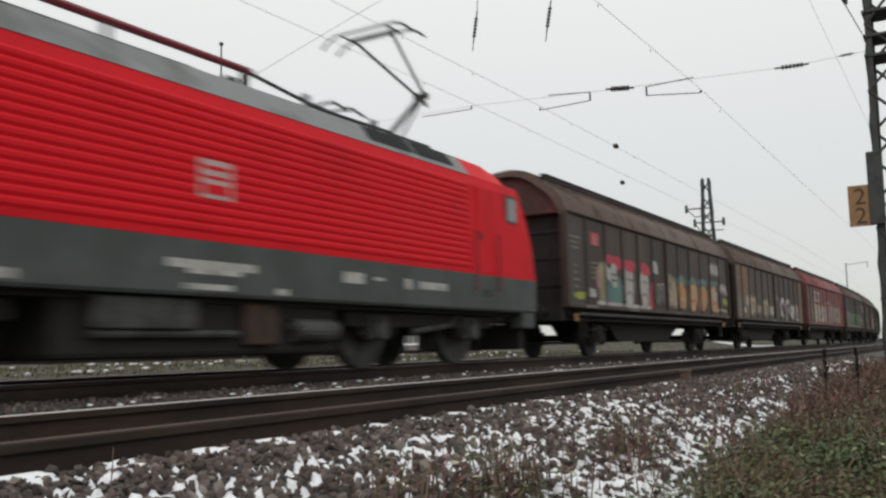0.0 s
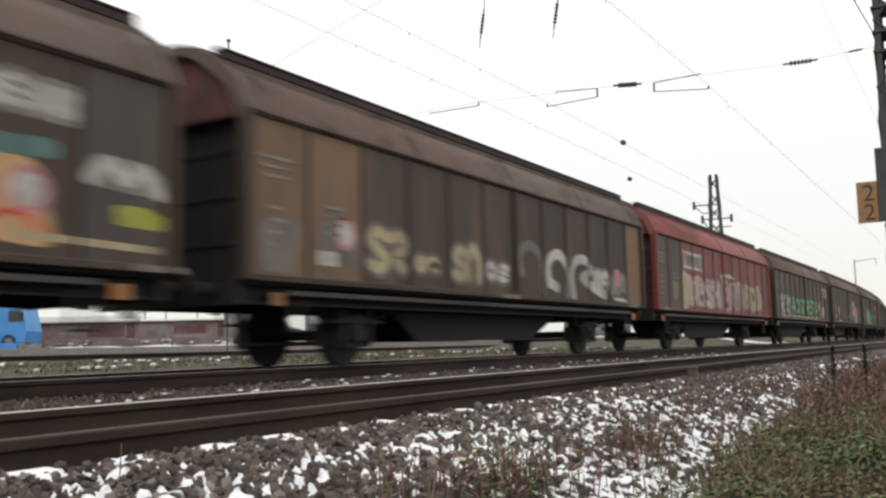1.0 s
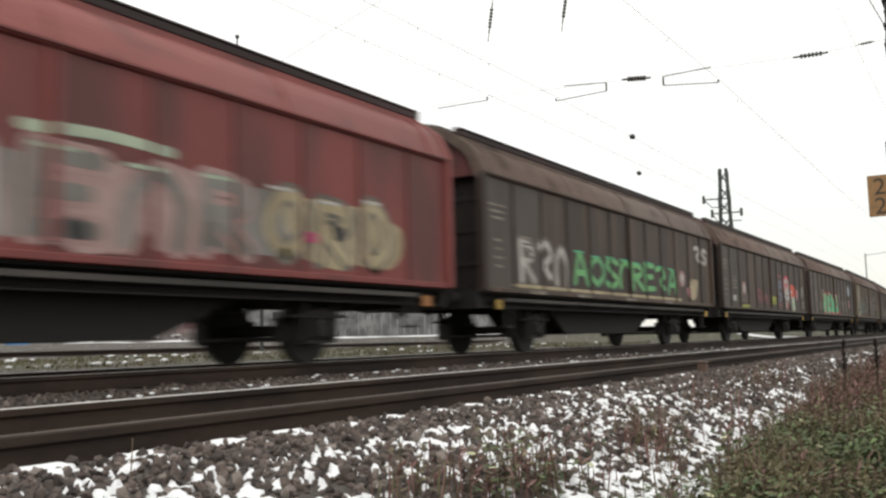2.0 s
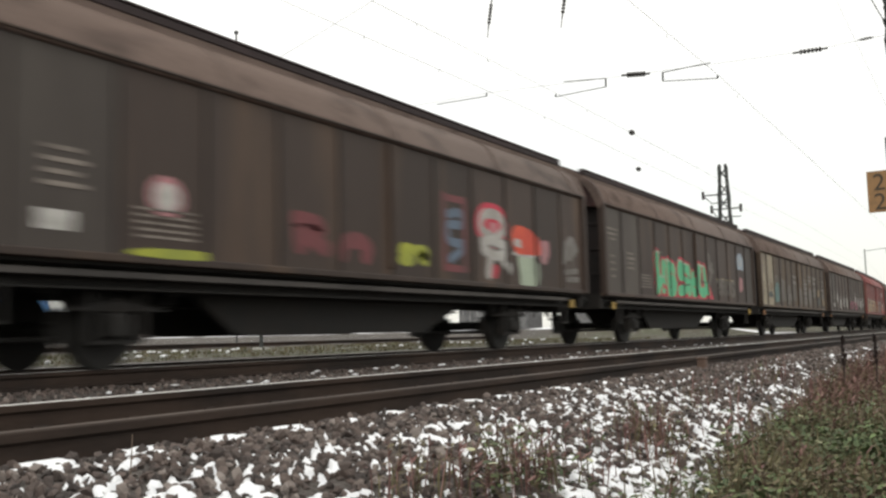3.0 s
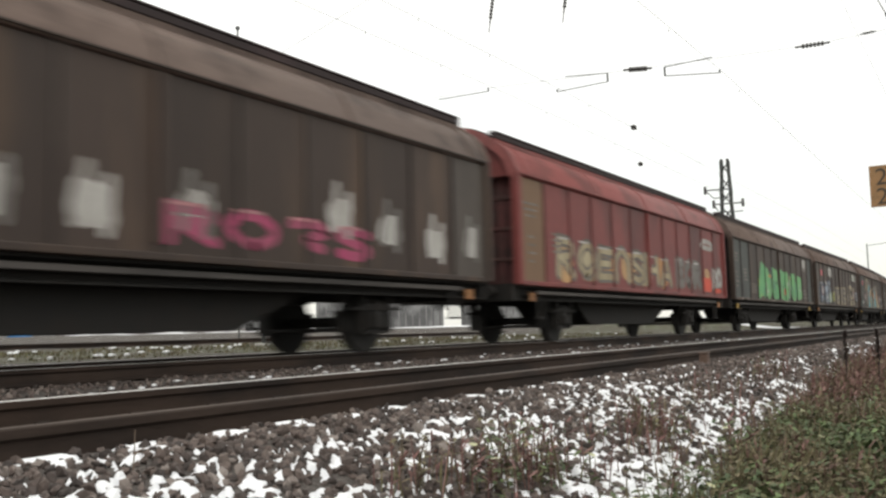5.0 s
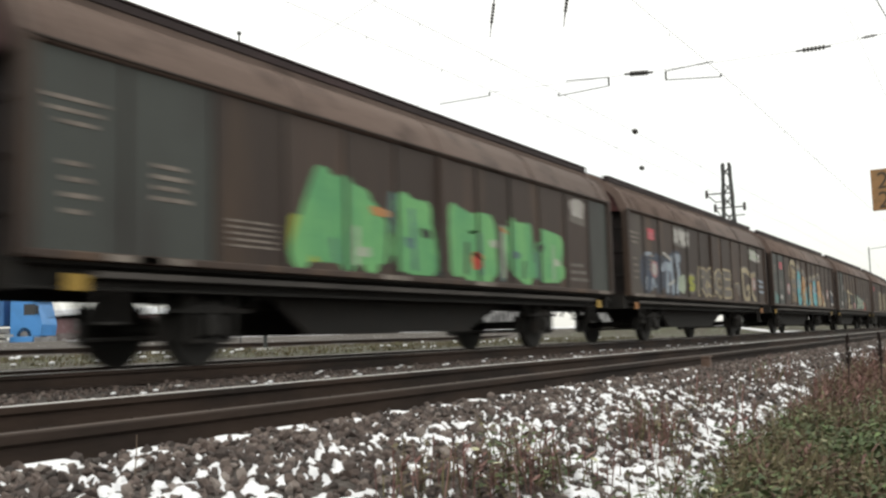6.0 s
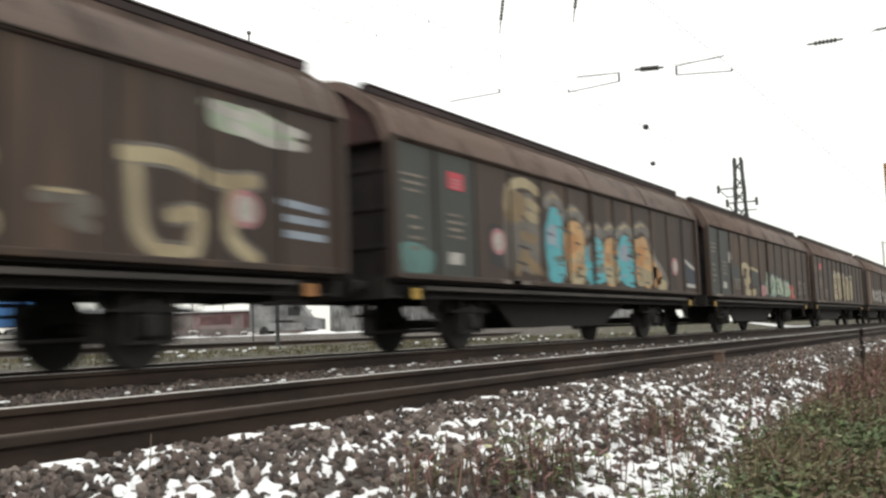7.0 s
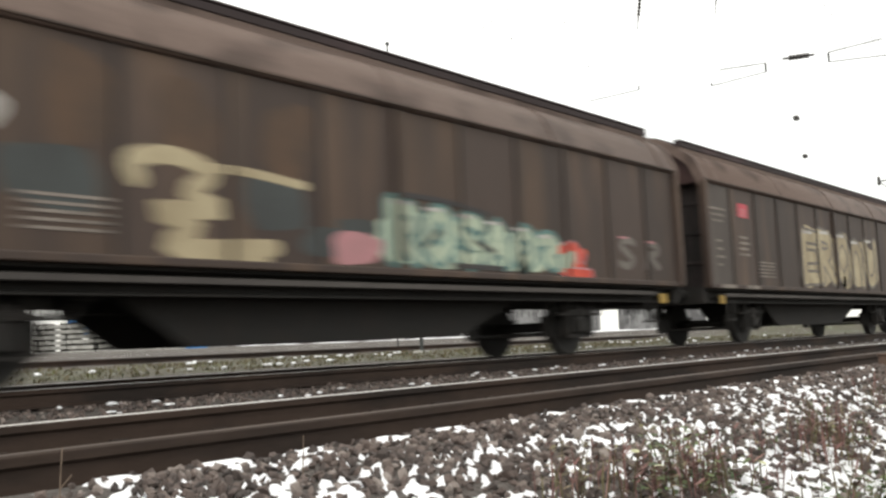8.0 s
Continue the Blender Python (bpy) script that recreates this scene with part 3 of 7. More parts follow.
    col = mix(far_snow, col, white.outputs[0])
    l.new(col, b.inputs["Base Color"])
    bp = n.new("ShaderNodeBump")
    bp.inputs["Strength"].default_value, bp.inputs["Distance"].default_value = 0.7, 0.03
    l.new(tex(38), bp.inputs["Height"])
    l.new(bp.outputs[0], b.inputs["Normal"])
    me.materials.append(m)
    me.polygons.foreach_set("use_smooth", [True] * len(me.polygons))
    return tagged(new("ground", me), "ballast and weedy ground dusted with thin snow", "ground", kind="structure")


ground()

# ---- rails ----
RAIL = [(-0.075, -0.172), (0.075, -0.172), (0.075, -0.160), (0.012, -0.138), (0.009, -0.055), (0.036, -0.040), (0.036, -0.006), (0.030, -0.0), (-0.030, -0.0), (-0.036, -0.006), (-0.036, -0.040), (-0.009, -0.055), (-0.012, -0.138), (-0.075, -0.160)]


def track(name, centre, z, label, gauge=1.505, polish=("rail_top", "rail_top")):
    base = tagged(new(name), label, "railway track", kind="structure")
    for side, top in zip((0.5, -0.5), polish):
        bm = sweep(bmesh.new(), [(side * gauge + o, z + h) for o, h in RAIL], centre, STATIONS)
        r = part("rail", bm, M["rail"], base)
        bm = sweep(bmesh.new(), [(side * gauge - 0.029, z + 0.0005), (side * gauge - 0.027, z + 0.003), (side * gauge + 0.027, z + 0.003), (side * gauge + 0.029, z + 0.0005)], centre, STATIONS)
        part("running_surface", bm, M[top], r, "polished rail head")
    return base


NEAR = track("track_near", -4.0325, 0.0, "empty railway track with rusty rails and polished heads", polish=("rail_dull", "rail_top"))
TRAINWAY = track("track_train", TRAIN_X, TRAIN_Z, "railway track under the goods train")
SIDING = track("track_siding", -25.5, 0.27, "rusty siding beside weedy ground", polish=("rail_dull", "rail_dull"))

# ---- goods wagon ----
HALF = 7.434           # half of the body's length
SPEED, FIRST, PITCH = 26.15, 18.30, 15.95
PANELS = 12
AXLE = {-1: -4.68, 1: 4.45}


def roof_outline():
    """Roof section from side to side: steep curved shoulders under a flatter crown."""
    half = [(1.44, 3.26), (1.425, 3.31), (1.395, 3.38), (1.345, 3.49), (1.295, 3.60), (1.235, 3.69), (1.14, 3.785), (1.0, 3.875), (0.80, 4.02), (0.60, 4.145), (0.40, 4.225), (0.20, 4.265), (0.0, 4.28)]
    return half + [(-x, z) for x, z in half[-2::-1]]


def wagon_meshes():
    k = {}
    # barrel roof with thick edge
    outer = roof_outline()
    inner = [(x * 0.96, z - 0.05) for x, z in outer]
    k["roof"] = mesh_of("roof", prism(bmesh.new(), outer + inner[::-1], -HALF, HALF))
    k["roof"].polygons.foreach_set("use_smooth", [abs(p.normal.y) < 0.5 for p in k["roof"].polygons])
    # dark strip along the crown of the roof, standing proud
    top = [(x, z) for x, z in outer if z > 3.92]
    strip = [(x * 1.012, z + 0.022 + 0.04 * max(0, 1 - abs(x) / 1.2)) for x, z in top]
    k["crown"] = mesh_of("roof_crown", prism(bmesh.new(), strip + [(x * 0.985, z - 0.02) for x, z in top][::-1], -HALF + 0.16, HALF - 0.16))
    k["rail"] = mesh_of("roof_rail", boxes((0.84, 0.985, -HALF + 0.02, HALF - 0.24, 3.985, 4.085), (0.84, 0.995, -HALF + 0.01, HALF - 0.24, 4.095, 4.13), bevel=0.01))
    k["upstand"] = mesh_of("roof_upstand", boxes((0.86, 0.97, -HALF + 0.02, HALF - 0.24, 3.88, 3.984), bevel=0.01))
    k["shade_rib"] = mesh_of("wall_rib", boxes((1.36, 1.412, -0.026, 0.026, 1.19, 3.24), bevel=0.008))
    # curved cross ribs on the roof
    rib = [(x * 1.008, z + 0.012) for x, z in outer]
    k["roof_rib"] = mesh_of("roof_rib", prism(bmesh.new(), rib + [(x * 0.985, z - 0.015) for x, z in outer][::-1], -0.03, 0.03))
    hood = [(x * 1.01, z + 0.02) for x, z in outer]
    k["hood"] = mesh_of("end_hood", prism(bmesh.new(), hood + [(x * 0.90, z - 0.12) for x, z in outer][::-1], -0.06, 0.06))
    gable = [(x * 0.985, z - 0.02) for x, z in outer]
    k["gable"] = mesh_of("end_gable", prism(bmesh.new(), gable, -0.02, 0.02))
    # end wall with ribs
    bm = bmesh.new()
    prism(bm, [(1.36, 1.15)] + [(x * 0.945, z - 0.06) for x, z in outer] + [(-1.36, 1.15)], -0.03, 0.03)
    k["end_wall"] = mesh_of("end_wall", bm)
    k["end_bar"] = mesh_of("end_bar", boxes((-1.34, 1.34, -0.06, 0.06, 0, 0.07), bevel=0.01))
    k["end_stake"] = mesh_of("end_stake", boxes((-0.04, 0.04, -0.05, 0.05, 1.15, 3.3), bevel=0.01))
    w = 2 * HALF / PANELS
    # pressed wall panel: recessed field with raised borders
    bm = bmesh.new()
    g = w / 2
    steps = [(-g, -0.028), (-g + 0.13, -0.028), (-g + 0.17, -0.026), (g - 0.17, -0.026), (g - 0.13, -0.028), (g, -0.028)]
    zs = (1.20, 3.24)
    grid = [[bm.verts.new((1.41 + d, y, z)) for y, d in steps] for z in zs]
    for i in range(5):
        bm.faces.new((grid[0][i], grid[0][i + 1], grid[1][i + 1], grid[1][i]))
    backs = [[bm.verts.new((1.36, y, z)) for y in (-g, g)] for z in zs]
    bm.faces.new((backs[0][1], backs[0][0], backs[1][0], backs[1][1]))
    bm.faces.new([*grid[1], backs[1][1], backs[1][0]])
    bm.faces.new([*grid[0][::-1], backs[0][0], backs[0][1]])
    bm.faces.new((grid[0][0], grid[1][0], backs[1][0], backs[0][0]))
    bm.faces.new((grid[0][-1], backs[0][1], backs[1][1], grid[1][-1]))
    bmesh.ops.recalc_face_normals(bm, faces=bm.faces[:])
    k["panel"] = mesh_of("panel", bm)
    k["far_wall"] = mesh_of("far_wall", boxes((-1.42, -1.36, -HALF, HALF, 1.25, 3.24)))
    # rails above and below the sliding walls
    k["gutter"] = mesh_of("gutter", boxes((1.36, 1.452, -HALF, HALF, 3.25, 3.28), bevel=0.008))
    k["sill"] = mesh_of("sill", boxes((1.28, 1.42, -HALF, HALF, 1.115, 1.205), bevel=0.015))
    k["post"] = mesh_of("corner_post", boxes((1.30, 1.46, -0.07, 0.07, 1.13, 3.25), bevel=0.015))
    k["mid_post"] = mesh_of("door_post", boxes((1.38, 1.452, -0.045, 0.045, 1.3, 3.2), bevel=0.01))
    k["lip"] = mesh_of("sole_lip", boxes((1.22, 1.345, -HALF + 0.9, HALF - 0.9, 0.955, 1.025), bevel=0.01))
    k["floor"] = mesh_of("floor_plate", boxes((-1.40, 1.30, -HALF, HALF, 1.08, 1.15)))
    # sole bars: channel section
    ch = [(1.10, 0.84), (1.22, 0.84), (1.22, 0.865), (1.13, 0.88), (1.13, 1.06), (1.20, 1.07), (1.20, 1.08), (1.10, 1.08)]
    k["sole"] = mesh_of("sole_bar", prism(bmesh.new(), ch, -HALF, HALF))
    k["sole_far"] = mesh_of("sole_bar_far", prism(bmesh.new(), [(-x, z) for x, z in ch], -HALF, HALF))
    k["beam"] = mesh_of("buffer_beam", boxes((-1.28, 1.28, -0.06, 0.06, 0.82, 1.12), bevel=0.01))
    # belly girder between the axles
    for name, x in (("belly", 0.78), ("belly_far", -0.78)):
        bm = bmesh.new()
        out = [(-3.45, 0.88), (-2.68, 0.365), (1.80, 0.365), (3.15, 0.88)]
        a = [bm.verts.new((x - 0.03, y, z)) for y, z in out]
        c = [bm.verts.new((x + 0.03, y, z)) for y, z in out]
        bm.faces.new(a)
        bm.faces.new(c[::-1])
        for i in range(4):
            bm.faces.new((a[i], c[i], c[(i + 1) % 4], a[(i + 1) % 4]))
        bmesh.ops.recalc_face_normals(bm, faces=bm.faces[:])
        box(bm, x - 0.08, x + 0.08, -2.65, 1.80, 0.35, 0.38)
        k[name] = mesh_of(name, bm)
    # wheelset: axle with two wheels
    k["axle"] = mesh_of("wheelset", rods(((-0.95, 0, 0.46), (0.95, 0, 0.46), 0.08), seg=12))
    bm = rods(((0.69, 0, 0.46), (0.82, 0, 0.46), 0.46), ((0.685, 0, 0.46), (0.715, 0, 0.46), 0.49), seg=36)
    rod(bm, (0.80, 0, 0.46), (0.86, 0, 0.46), 0.12, 16)
    k["wheel"] = mesh_of("wheel", bm)
    bm = boxes((0.88, 1.10, -0.15, 0.15, 0.34, 0.60), bevel=0.03)
    rod(bm, (1.0, 0, 0.46), (1.14, 0, 0.46), 0.11, 14)
    k["axlebox"] = mesh_of("axlebox", bm)
    bm = bmesh.new()
    for i in range(5):
        y = 0.66 - 0.11 * i
        box(bm, 0.93, 1.06, -y, y, 0.625 + 0.02 * i, 0.642 + 0.02 * i)
    box(bm, 0.91, 1.08, -0.07, 0.07, 0.60, 0.76)
    for s in (-1, 1):
        rod(bm, (1.0, s * 0.64, 0.63), (1.0, s * 0.82, 0.86), 0.022, 6)
        box(bm, 0.96, 1.06, s * 0.82 - 0.06, s * 0.82 + 0.06, 0.80, 0.92)
    k["spring"] = mesh_of("leaf_spring", bm)
    bm = boxes((0.92, 1.08, -0.36, -0.30, 0.30, 0.88), (0.92, 1.08, 0.30, 0.36, 0.30, 0.88), (0.96, 1.04, -0.36, 0.36, 0.27, 0.31))
    k["guard"] = mesh_of("axle_guard", bm)
    bm = boxes((0.64, 0.80, 0.46, 0.54, 0.30, 0.62), (-0.80, -0.64, 0.46, 0.54, 0.30, 0.62))
    rod(bm, (0.7, 0.54, 0.55), (0.7, 0.62, 0.95), 0.025, 6)
    rod(bm, (-0.75, 0.52, 0.34), (0.75, 0.52, 0.34), 0.03, 6)
    k["brake"] = mesh_of("brake_rigging", bm)
    bm = bmesh.new()
    rod(bm, (0, 0, 0), (0, 0.36, 0), 0.085, 12)
    rod(bm, (0, 0.30, 0), (0, 0.56, 0), 0.062, 12)
    rod(bm, (0, 0.56, 0), (0, 0.60, 0), 0.20, 18)
    k["buffer"] = mesh_of("buffer", bm)
    bm = boxes((-0.05, 0.05, 0, 0.32, -0.05, 0.06))
    rod(bm, (0, 0.3, 0), (0, 0.62, -0.12), 0.035, 8)
    rod(bm, (0.28, 0, -0.06), (0.28, 0.25, -0.30), 0.022, 6)
    rod(bm, (0.28, 0.25, -0.30), (0.1, 0.58, -0.18), 0.022, 6)
    k["coupling"] = mesh_of("screw_coupling", bm)
    k["plate"] = mesh_of("marker_plate", boxes((1.335, 1.352, -0.115, 0.115, 0.815, 0.985), bevel=0.006))
    k["bracket"] = mesh_of("plate_bracket", boxes((1.12, 1.334, -0.03, 0.03, 0.86, 0.95)))
    bm = boxes((1.30, 1.33, -0.02, 0.02, 0.5, 0.9), (1.30, 1.33, 0.26, 0.30, 0.5, 0.9), (1.24, 1.36, -0.02, 0.30, 0.48, 0.51))
    k["step"] = mesh_of("shunter_step", bm)
    bm = bmesh.new()
    rod(bm, (-0.1, -0.9, 0.78), (-0.1, 0.1, 0.78), 0.19, 14)
    box(bm, -0.5, 0.6, 0.6, 1.0, 0.62, 0.95)
    rod(bm, (0.2, -3.8, 0.72), (0.2, 3.8, 0.72), 0.02, 6)
    k["tank"] = mesh_of("air_reservoir", bm)
    # lettering that is too small to read
    bm = bmesh.new()
    for r, (a, c) in enumerate(((-0.34, 0.36), (-0.30, 0.30), (-0.20, 0.22))):
        box(bm, 1.387, 1.391, a, c, 2.70 - 0.12 * r, 2.745 - 0.12 * r)
    for r in range(4):
        box(bm, 1.387, 1.391, -0.14 + 0.03 * (r % 2), 0.12 + 0.05 * (r % 3), 2.05 - 0.16 * r, 2.10 - 0.16 * r)
    k["text_a"] = mesh_of("stencilled_lettering", bm)
    bm = bmesh.new()
    for r in range(4):
        box(bm, 1.387, 1.391, -0.26, 0.16 + 0.08 * (r % 2), 2.18 - 0.12 * r, 2.23 - 0.12 * r)
    k["text_b"] = mesh_of("stencilled_lettering_short", bm)
    bm = bmesh.new()
    for r in range(5):
        box(bm, 1.387, 1.391, -0.42, 0.40, 1.40 + 0.075 * r, 1.43 + 0.075 * r)
    k["text_c"] = mesh_of("load_table", bm)
    k["square"] = mesh_of("plate_square", boxes((1.387, 1.392, -0.24, 0.24, 2.63, 2.92)))
    k["label"] = mesh_of("paper_label", boxes((1.387, 1.391, -0.20, 0.20, 1.36, 1.56)))
    bm = bmesh.new()
    rod(bm, (1.387, 0, 1.95), (1.391, 0, 1.95), 0.24, 24)
    k["disc"] = mesh_of("route_disc", bm)
    bm = bmesh.new()
    rod(bm, (1.391, 0, 1.95), (1.394, 0, 1.95), 0.165, 20)
    k["disc_in"] = mesh_of("route_disc_centre", bm)
    k["emblem_bar"] = mesh_of("emblem_bar", boxes((1.392, 1.394, -0.14, 0.14, 2.66, 2.69)))
    k["strip"] = mesh_of("paint_patch", boxes((1.4205, 1.423, -0.36, 0.36, 1.125, 1.195)))
    return k


K = wagon_meshes()
W = 2 * HALF / PANELS


def share_y(a):
    """Place along the wagon from a share of the wall's length."""
    return -HALF + 2 * HALF * a


def spot(i):
    """Middle of the i-th wall panel."""
    return -HALF + W * (i + 0.5)


def goods_wagon(label, wall="brown", roof="brown_roof", ends=("grey_panel", "grey_panel"), last=None, mark="orange", emblem=False, disc=None, label_at=None, table=None, patches=(), hood="hood"):
    w = tagged(new("goods_wagon"), label, "goods wagon", "wagons of the train")
    put("roof", K["roof"], M[roof], w)
    put("roof_crown", K["crown"], M["dark_roof"], w, "dark strip along the roof")
    for i in range(5):
        put("roof_rib", K["roof_rib"], M[roof], w, at=pose(0, -HALF + 0.6 + (2 * HALF - 1.2) * i / 4, 0))
    for s in (-1, 1):
        put("end_hood", K["hood"], M[roof], w, at=pose(0, s * (HALF - 0.05), 0))
        put("end_gable", K["gable"], M[hood], w, at=pose(0, s * (HALF - 0.16), 0))
        face = M["end_wall"] if wall != "red" else M["hood"]
        e = put("end_wall", K["end_wall"], face, w, at=pose(0, s * (HALF - 0.35), 0))
        for zz in (1.6, 2.2, 2.8, 3.24):
            put("end_bar", K["end_bar"], face, e, at=pose(0, 0, zz))
        for xx in (-0.9, -0.3, 0.3, 0.9):
            put("end_stake", K["end_stake"], face, e, at=pose(xx, 0, 0))
        put("corner_post", K["post"], M[wall], w, at=pose(0, s * (HALF - 0.07), 0))
        put("buffer_beam", K["beam"], M["under"], w, at=pose(0, s * (HALF - 0.06), 0))
        for x in (-0.875, 0.875):
            put("buffer", K["buffer"], M["under"], w, at=pose(x, s * HALF, 1.02, 0, 0, 0 if s > 0 else 180))
        put("screw_coupling", K["coupling"], M["under"], w, at=pose(0, s * HALF, 0.98, 0, 0, 0 if s > 0 else 180))
        ws = put("wheelset", K["axle"], M["wheel"], w, at=pose(0, AXLE[s], 0))
        for r in (0, 180):
            put("wheel", K["wheel"], M["wheel"], ws, at=pose(0, 0, 0, 0, 0, r))
        for r in (0, 180):
            put("axlebox", K["axlebox"], M["under"], w, at=pose(0, AXLE[s], 0, 0, 0, r))
            put("leaf_spring", K["spring"], M["under"], w, at=pose(0, AXLE[s], 0, 0, 0, r))
            put("axle_guard", K["guard"], M["under"], w, at=pose(0, AXLE[s], 0, 0, 0, r))
        for r in (0, 180):
            put("brake_rigging", K["brake"], M["under"], w, at=pose(0, AXLE[s], 0, 0, 0, r))
        put("marker_plate", K["plate"], M[mark], w, "worn " + mark + " plate", at=pose(0, s * (HALF - 0.68), 0))
        put("plate_bracket", K["bracket"], M["under"], w, at=pose(0, s * (HALF - 0.68), 0))
        put("shunter_step", K["step"], M["under"], w, at=pose(0, s * (HALF - 1.1) - 0.15, 0))
    for i in range(PANELS):
        m = wall
        if i == 0:
            m = ends[0]
        elif i == 1:
            m = ends[1]
        elif i == PANELS - 1 and last:
            m = last
        put("panel", K["panel"], M[m], w, at=pose(0, spot(i), 0))
    for i in range(1, PANELS):
        put("wall_rib", K["shade_rib"], M["rib"] if wall != "red" else M["rib_red"], w, at=pose(0, -HALF + W * i, 0))
    put("roof_rail", K["rail"], M["dark_roof"], w, "dark rail along the roof")
    put("roof_upstand", K["upstand"], M[roof], w)
    put("far_wall", K["far_wall"], M[wall], w)
    put("gutter", K["gutter"], M[wall], w)
    put("sill", K["sill"], M[wall if wall != "green_panel" else "brown"], w)
    put("door_post", K["mid_post"], M[wall], w)
    put("floor_plate", K["floor"], M["under"], w)
    put("sole_bar", K["sole"], M["under"], w)
    put("sole_lip", K["lip"], M["lip"], w, "dust-grey steel edge under the wall")
    put("sole_bar", K["sole_far"], M["sole"], w)
    put("belly_girder", K["belly"], M["under"], w)
    put("belly_girder", K["belly_far"], M["under"], w)
    put("air_reservoir", K["tank"], M["under"], w)
    put("stencilled_lettering", K["text_a"], M["pale"], w, at=pose(0, spot(0), 0))["kind"] = "stuff"
    put("stencilled_lettering", K["text_b"], M["pale"], w, at=pose(0, spot(1), 0))["kind"] = "stuff"
    if table is not None:
        put("load_table", K["text_c"], M["pale"], w, at=pose(0, share_y(table), 0))["kind"] = "stuff"
    if emblem:
        e = put("emblem", K["square"], M["sign_red"], w, "small red enamel emblem", at=pose(0, spot(1), 0))
        for r in range(3):
            put("emblem_bar", K["emblem_bar"], PAINT["pink"], e, at=pose(0, 0, 0.06 * r))
    if disc is not None:
        d = put("route_disc", K["disc"], PAINT["pink"], w, "round red and white sticker", at=pose(0, share_y(disc), -0.08))
        put("disc_centre", K["disc_in"], M["white"], d)
    if label_at is not None:
        put("paper_label", K["label"], M["white"], w, "white paper label", at=pose(0, share_y(label_at), 0.03))
    for p in patches:
        put("paint_patch", K["strip"], M["pale"], w, at=pose(0, -HALF + 2 * HALF * p, 0))
    return w


# ---- graffiti: sprayed strokes lying on the wall panels ----


def stroke(bm, pts, width, x, seg=7):
    """A flat stroke with round ends along points (y, z), facing the near side at depth x."""
    pts = [Vector((0, p[0], p[1])) for p in pts]
    left, right = [], []
    for i, p in enumerate(pts):
        d = (pts[min(i + 1, len(pts) - 1)] - pts[max(i - 1, 0)])
        d = d.normalized() if d.length > 1e-6 else Vector((0, 1, 0))
        nrm = Vector((0, -d.z, d.y)) * width / 2
        left.append(p + nrm)
        right.append(p - nrm)
    d0 = (pts[0] - pts[1]).normalized()
    d1 = (pts[-1] - pts[-2]).normalized()
    n0, n1 = Vector((0, -d0.z, d0.y)), Vector((0, -d1.z, d1.y))
    cap0 = [pts[0] + (n0 * math.cos(a) + d0 * math.sin(a)) * width / 2 for a in np.linspace(0, math.pi, seg)[1:-1]]
    cap1 = [pts[-1] + (n1 * math.cos(a) + d1 * math.sin(a)) * width / 2 for a in np.linspace(0, math.pi, seg)[1:-1]]
    rows = list(zip(left, right))
    vs = [(bm.verts.new((x, a.y, a.z)), bm.verts.new((x, b.y, b.z))) for a, b in rows]
    for a, b in zip(vs, vs[1:]):
        bm.faces.new((a[0], a[1], b[1], b[0]))
    c0 = [bm.verts.new((x, p.y, p.z)) for p in cap0]
    bm.faces.new([vs[0][1], *c0, vs[0][0]][::-1])
    c1 = [bm.verts.new((x, p.y, p.z)) for p in cap1]
    bm.faces.new([vs[-1][0], *c1, vs[-1][1]][::-1])


def curve_through(ctrl, n=5):
    out = []
    for i in range(len(ctrl) - 1):
        p0, p1, p2, p3 = ctrl[max(i - 1, 0)], ctrl[i], ctrl[i + 1], ctrl[min(i + 2, len(ctrl) - 1)]
        for k in range(n):
            t = k / n
            out.append(tuple(0.5 * (2 * b + (c - a) * t + (2 * a - 5 * b + 4 * c - d) * t * t + (3 * b - a - 3 * c + d) * t ** 3) for a, b, c, d in zip(p0, p1, p2, p3)))
    out.append(ctrl[-1])
    return out


def blob(wagon, at, z, ry, rz, colour, seed=0, deep=1.3875, name="paint_blob"):
    """An uneven sprayed patch."""
    rnd = random.Random(seed)
    bm = bmesh.new()
    y = -HALF + 2 * HALF * at
    n = 22
    ph = [rnd.uniform(0, 6.28) for _ in range(3)]
    ring = []
    for i in range(n):
        a = 2 * math.pi * i / n
        r = 1 + 0.10 * math.sin(2 * a + ph[0]) + 0.08 * math.sin(3 * a + ph[1]) + 0.05 * math.sin(5 * a + ph[2])
        ca, sa = math.cos(a), math.sin(a)
        ring.append(bm.verts.new((deep, y + ry * r * math.copysign(abs(ca) ** 0.7, ca), z + rz * r * math.copysign(abs(sa) ** 0.7, sa))))
    bm.faces.new(ring)
    return part(name, bm, PAINT[colour], wagon, colour.replace("_", " ") + " sprayed patch")


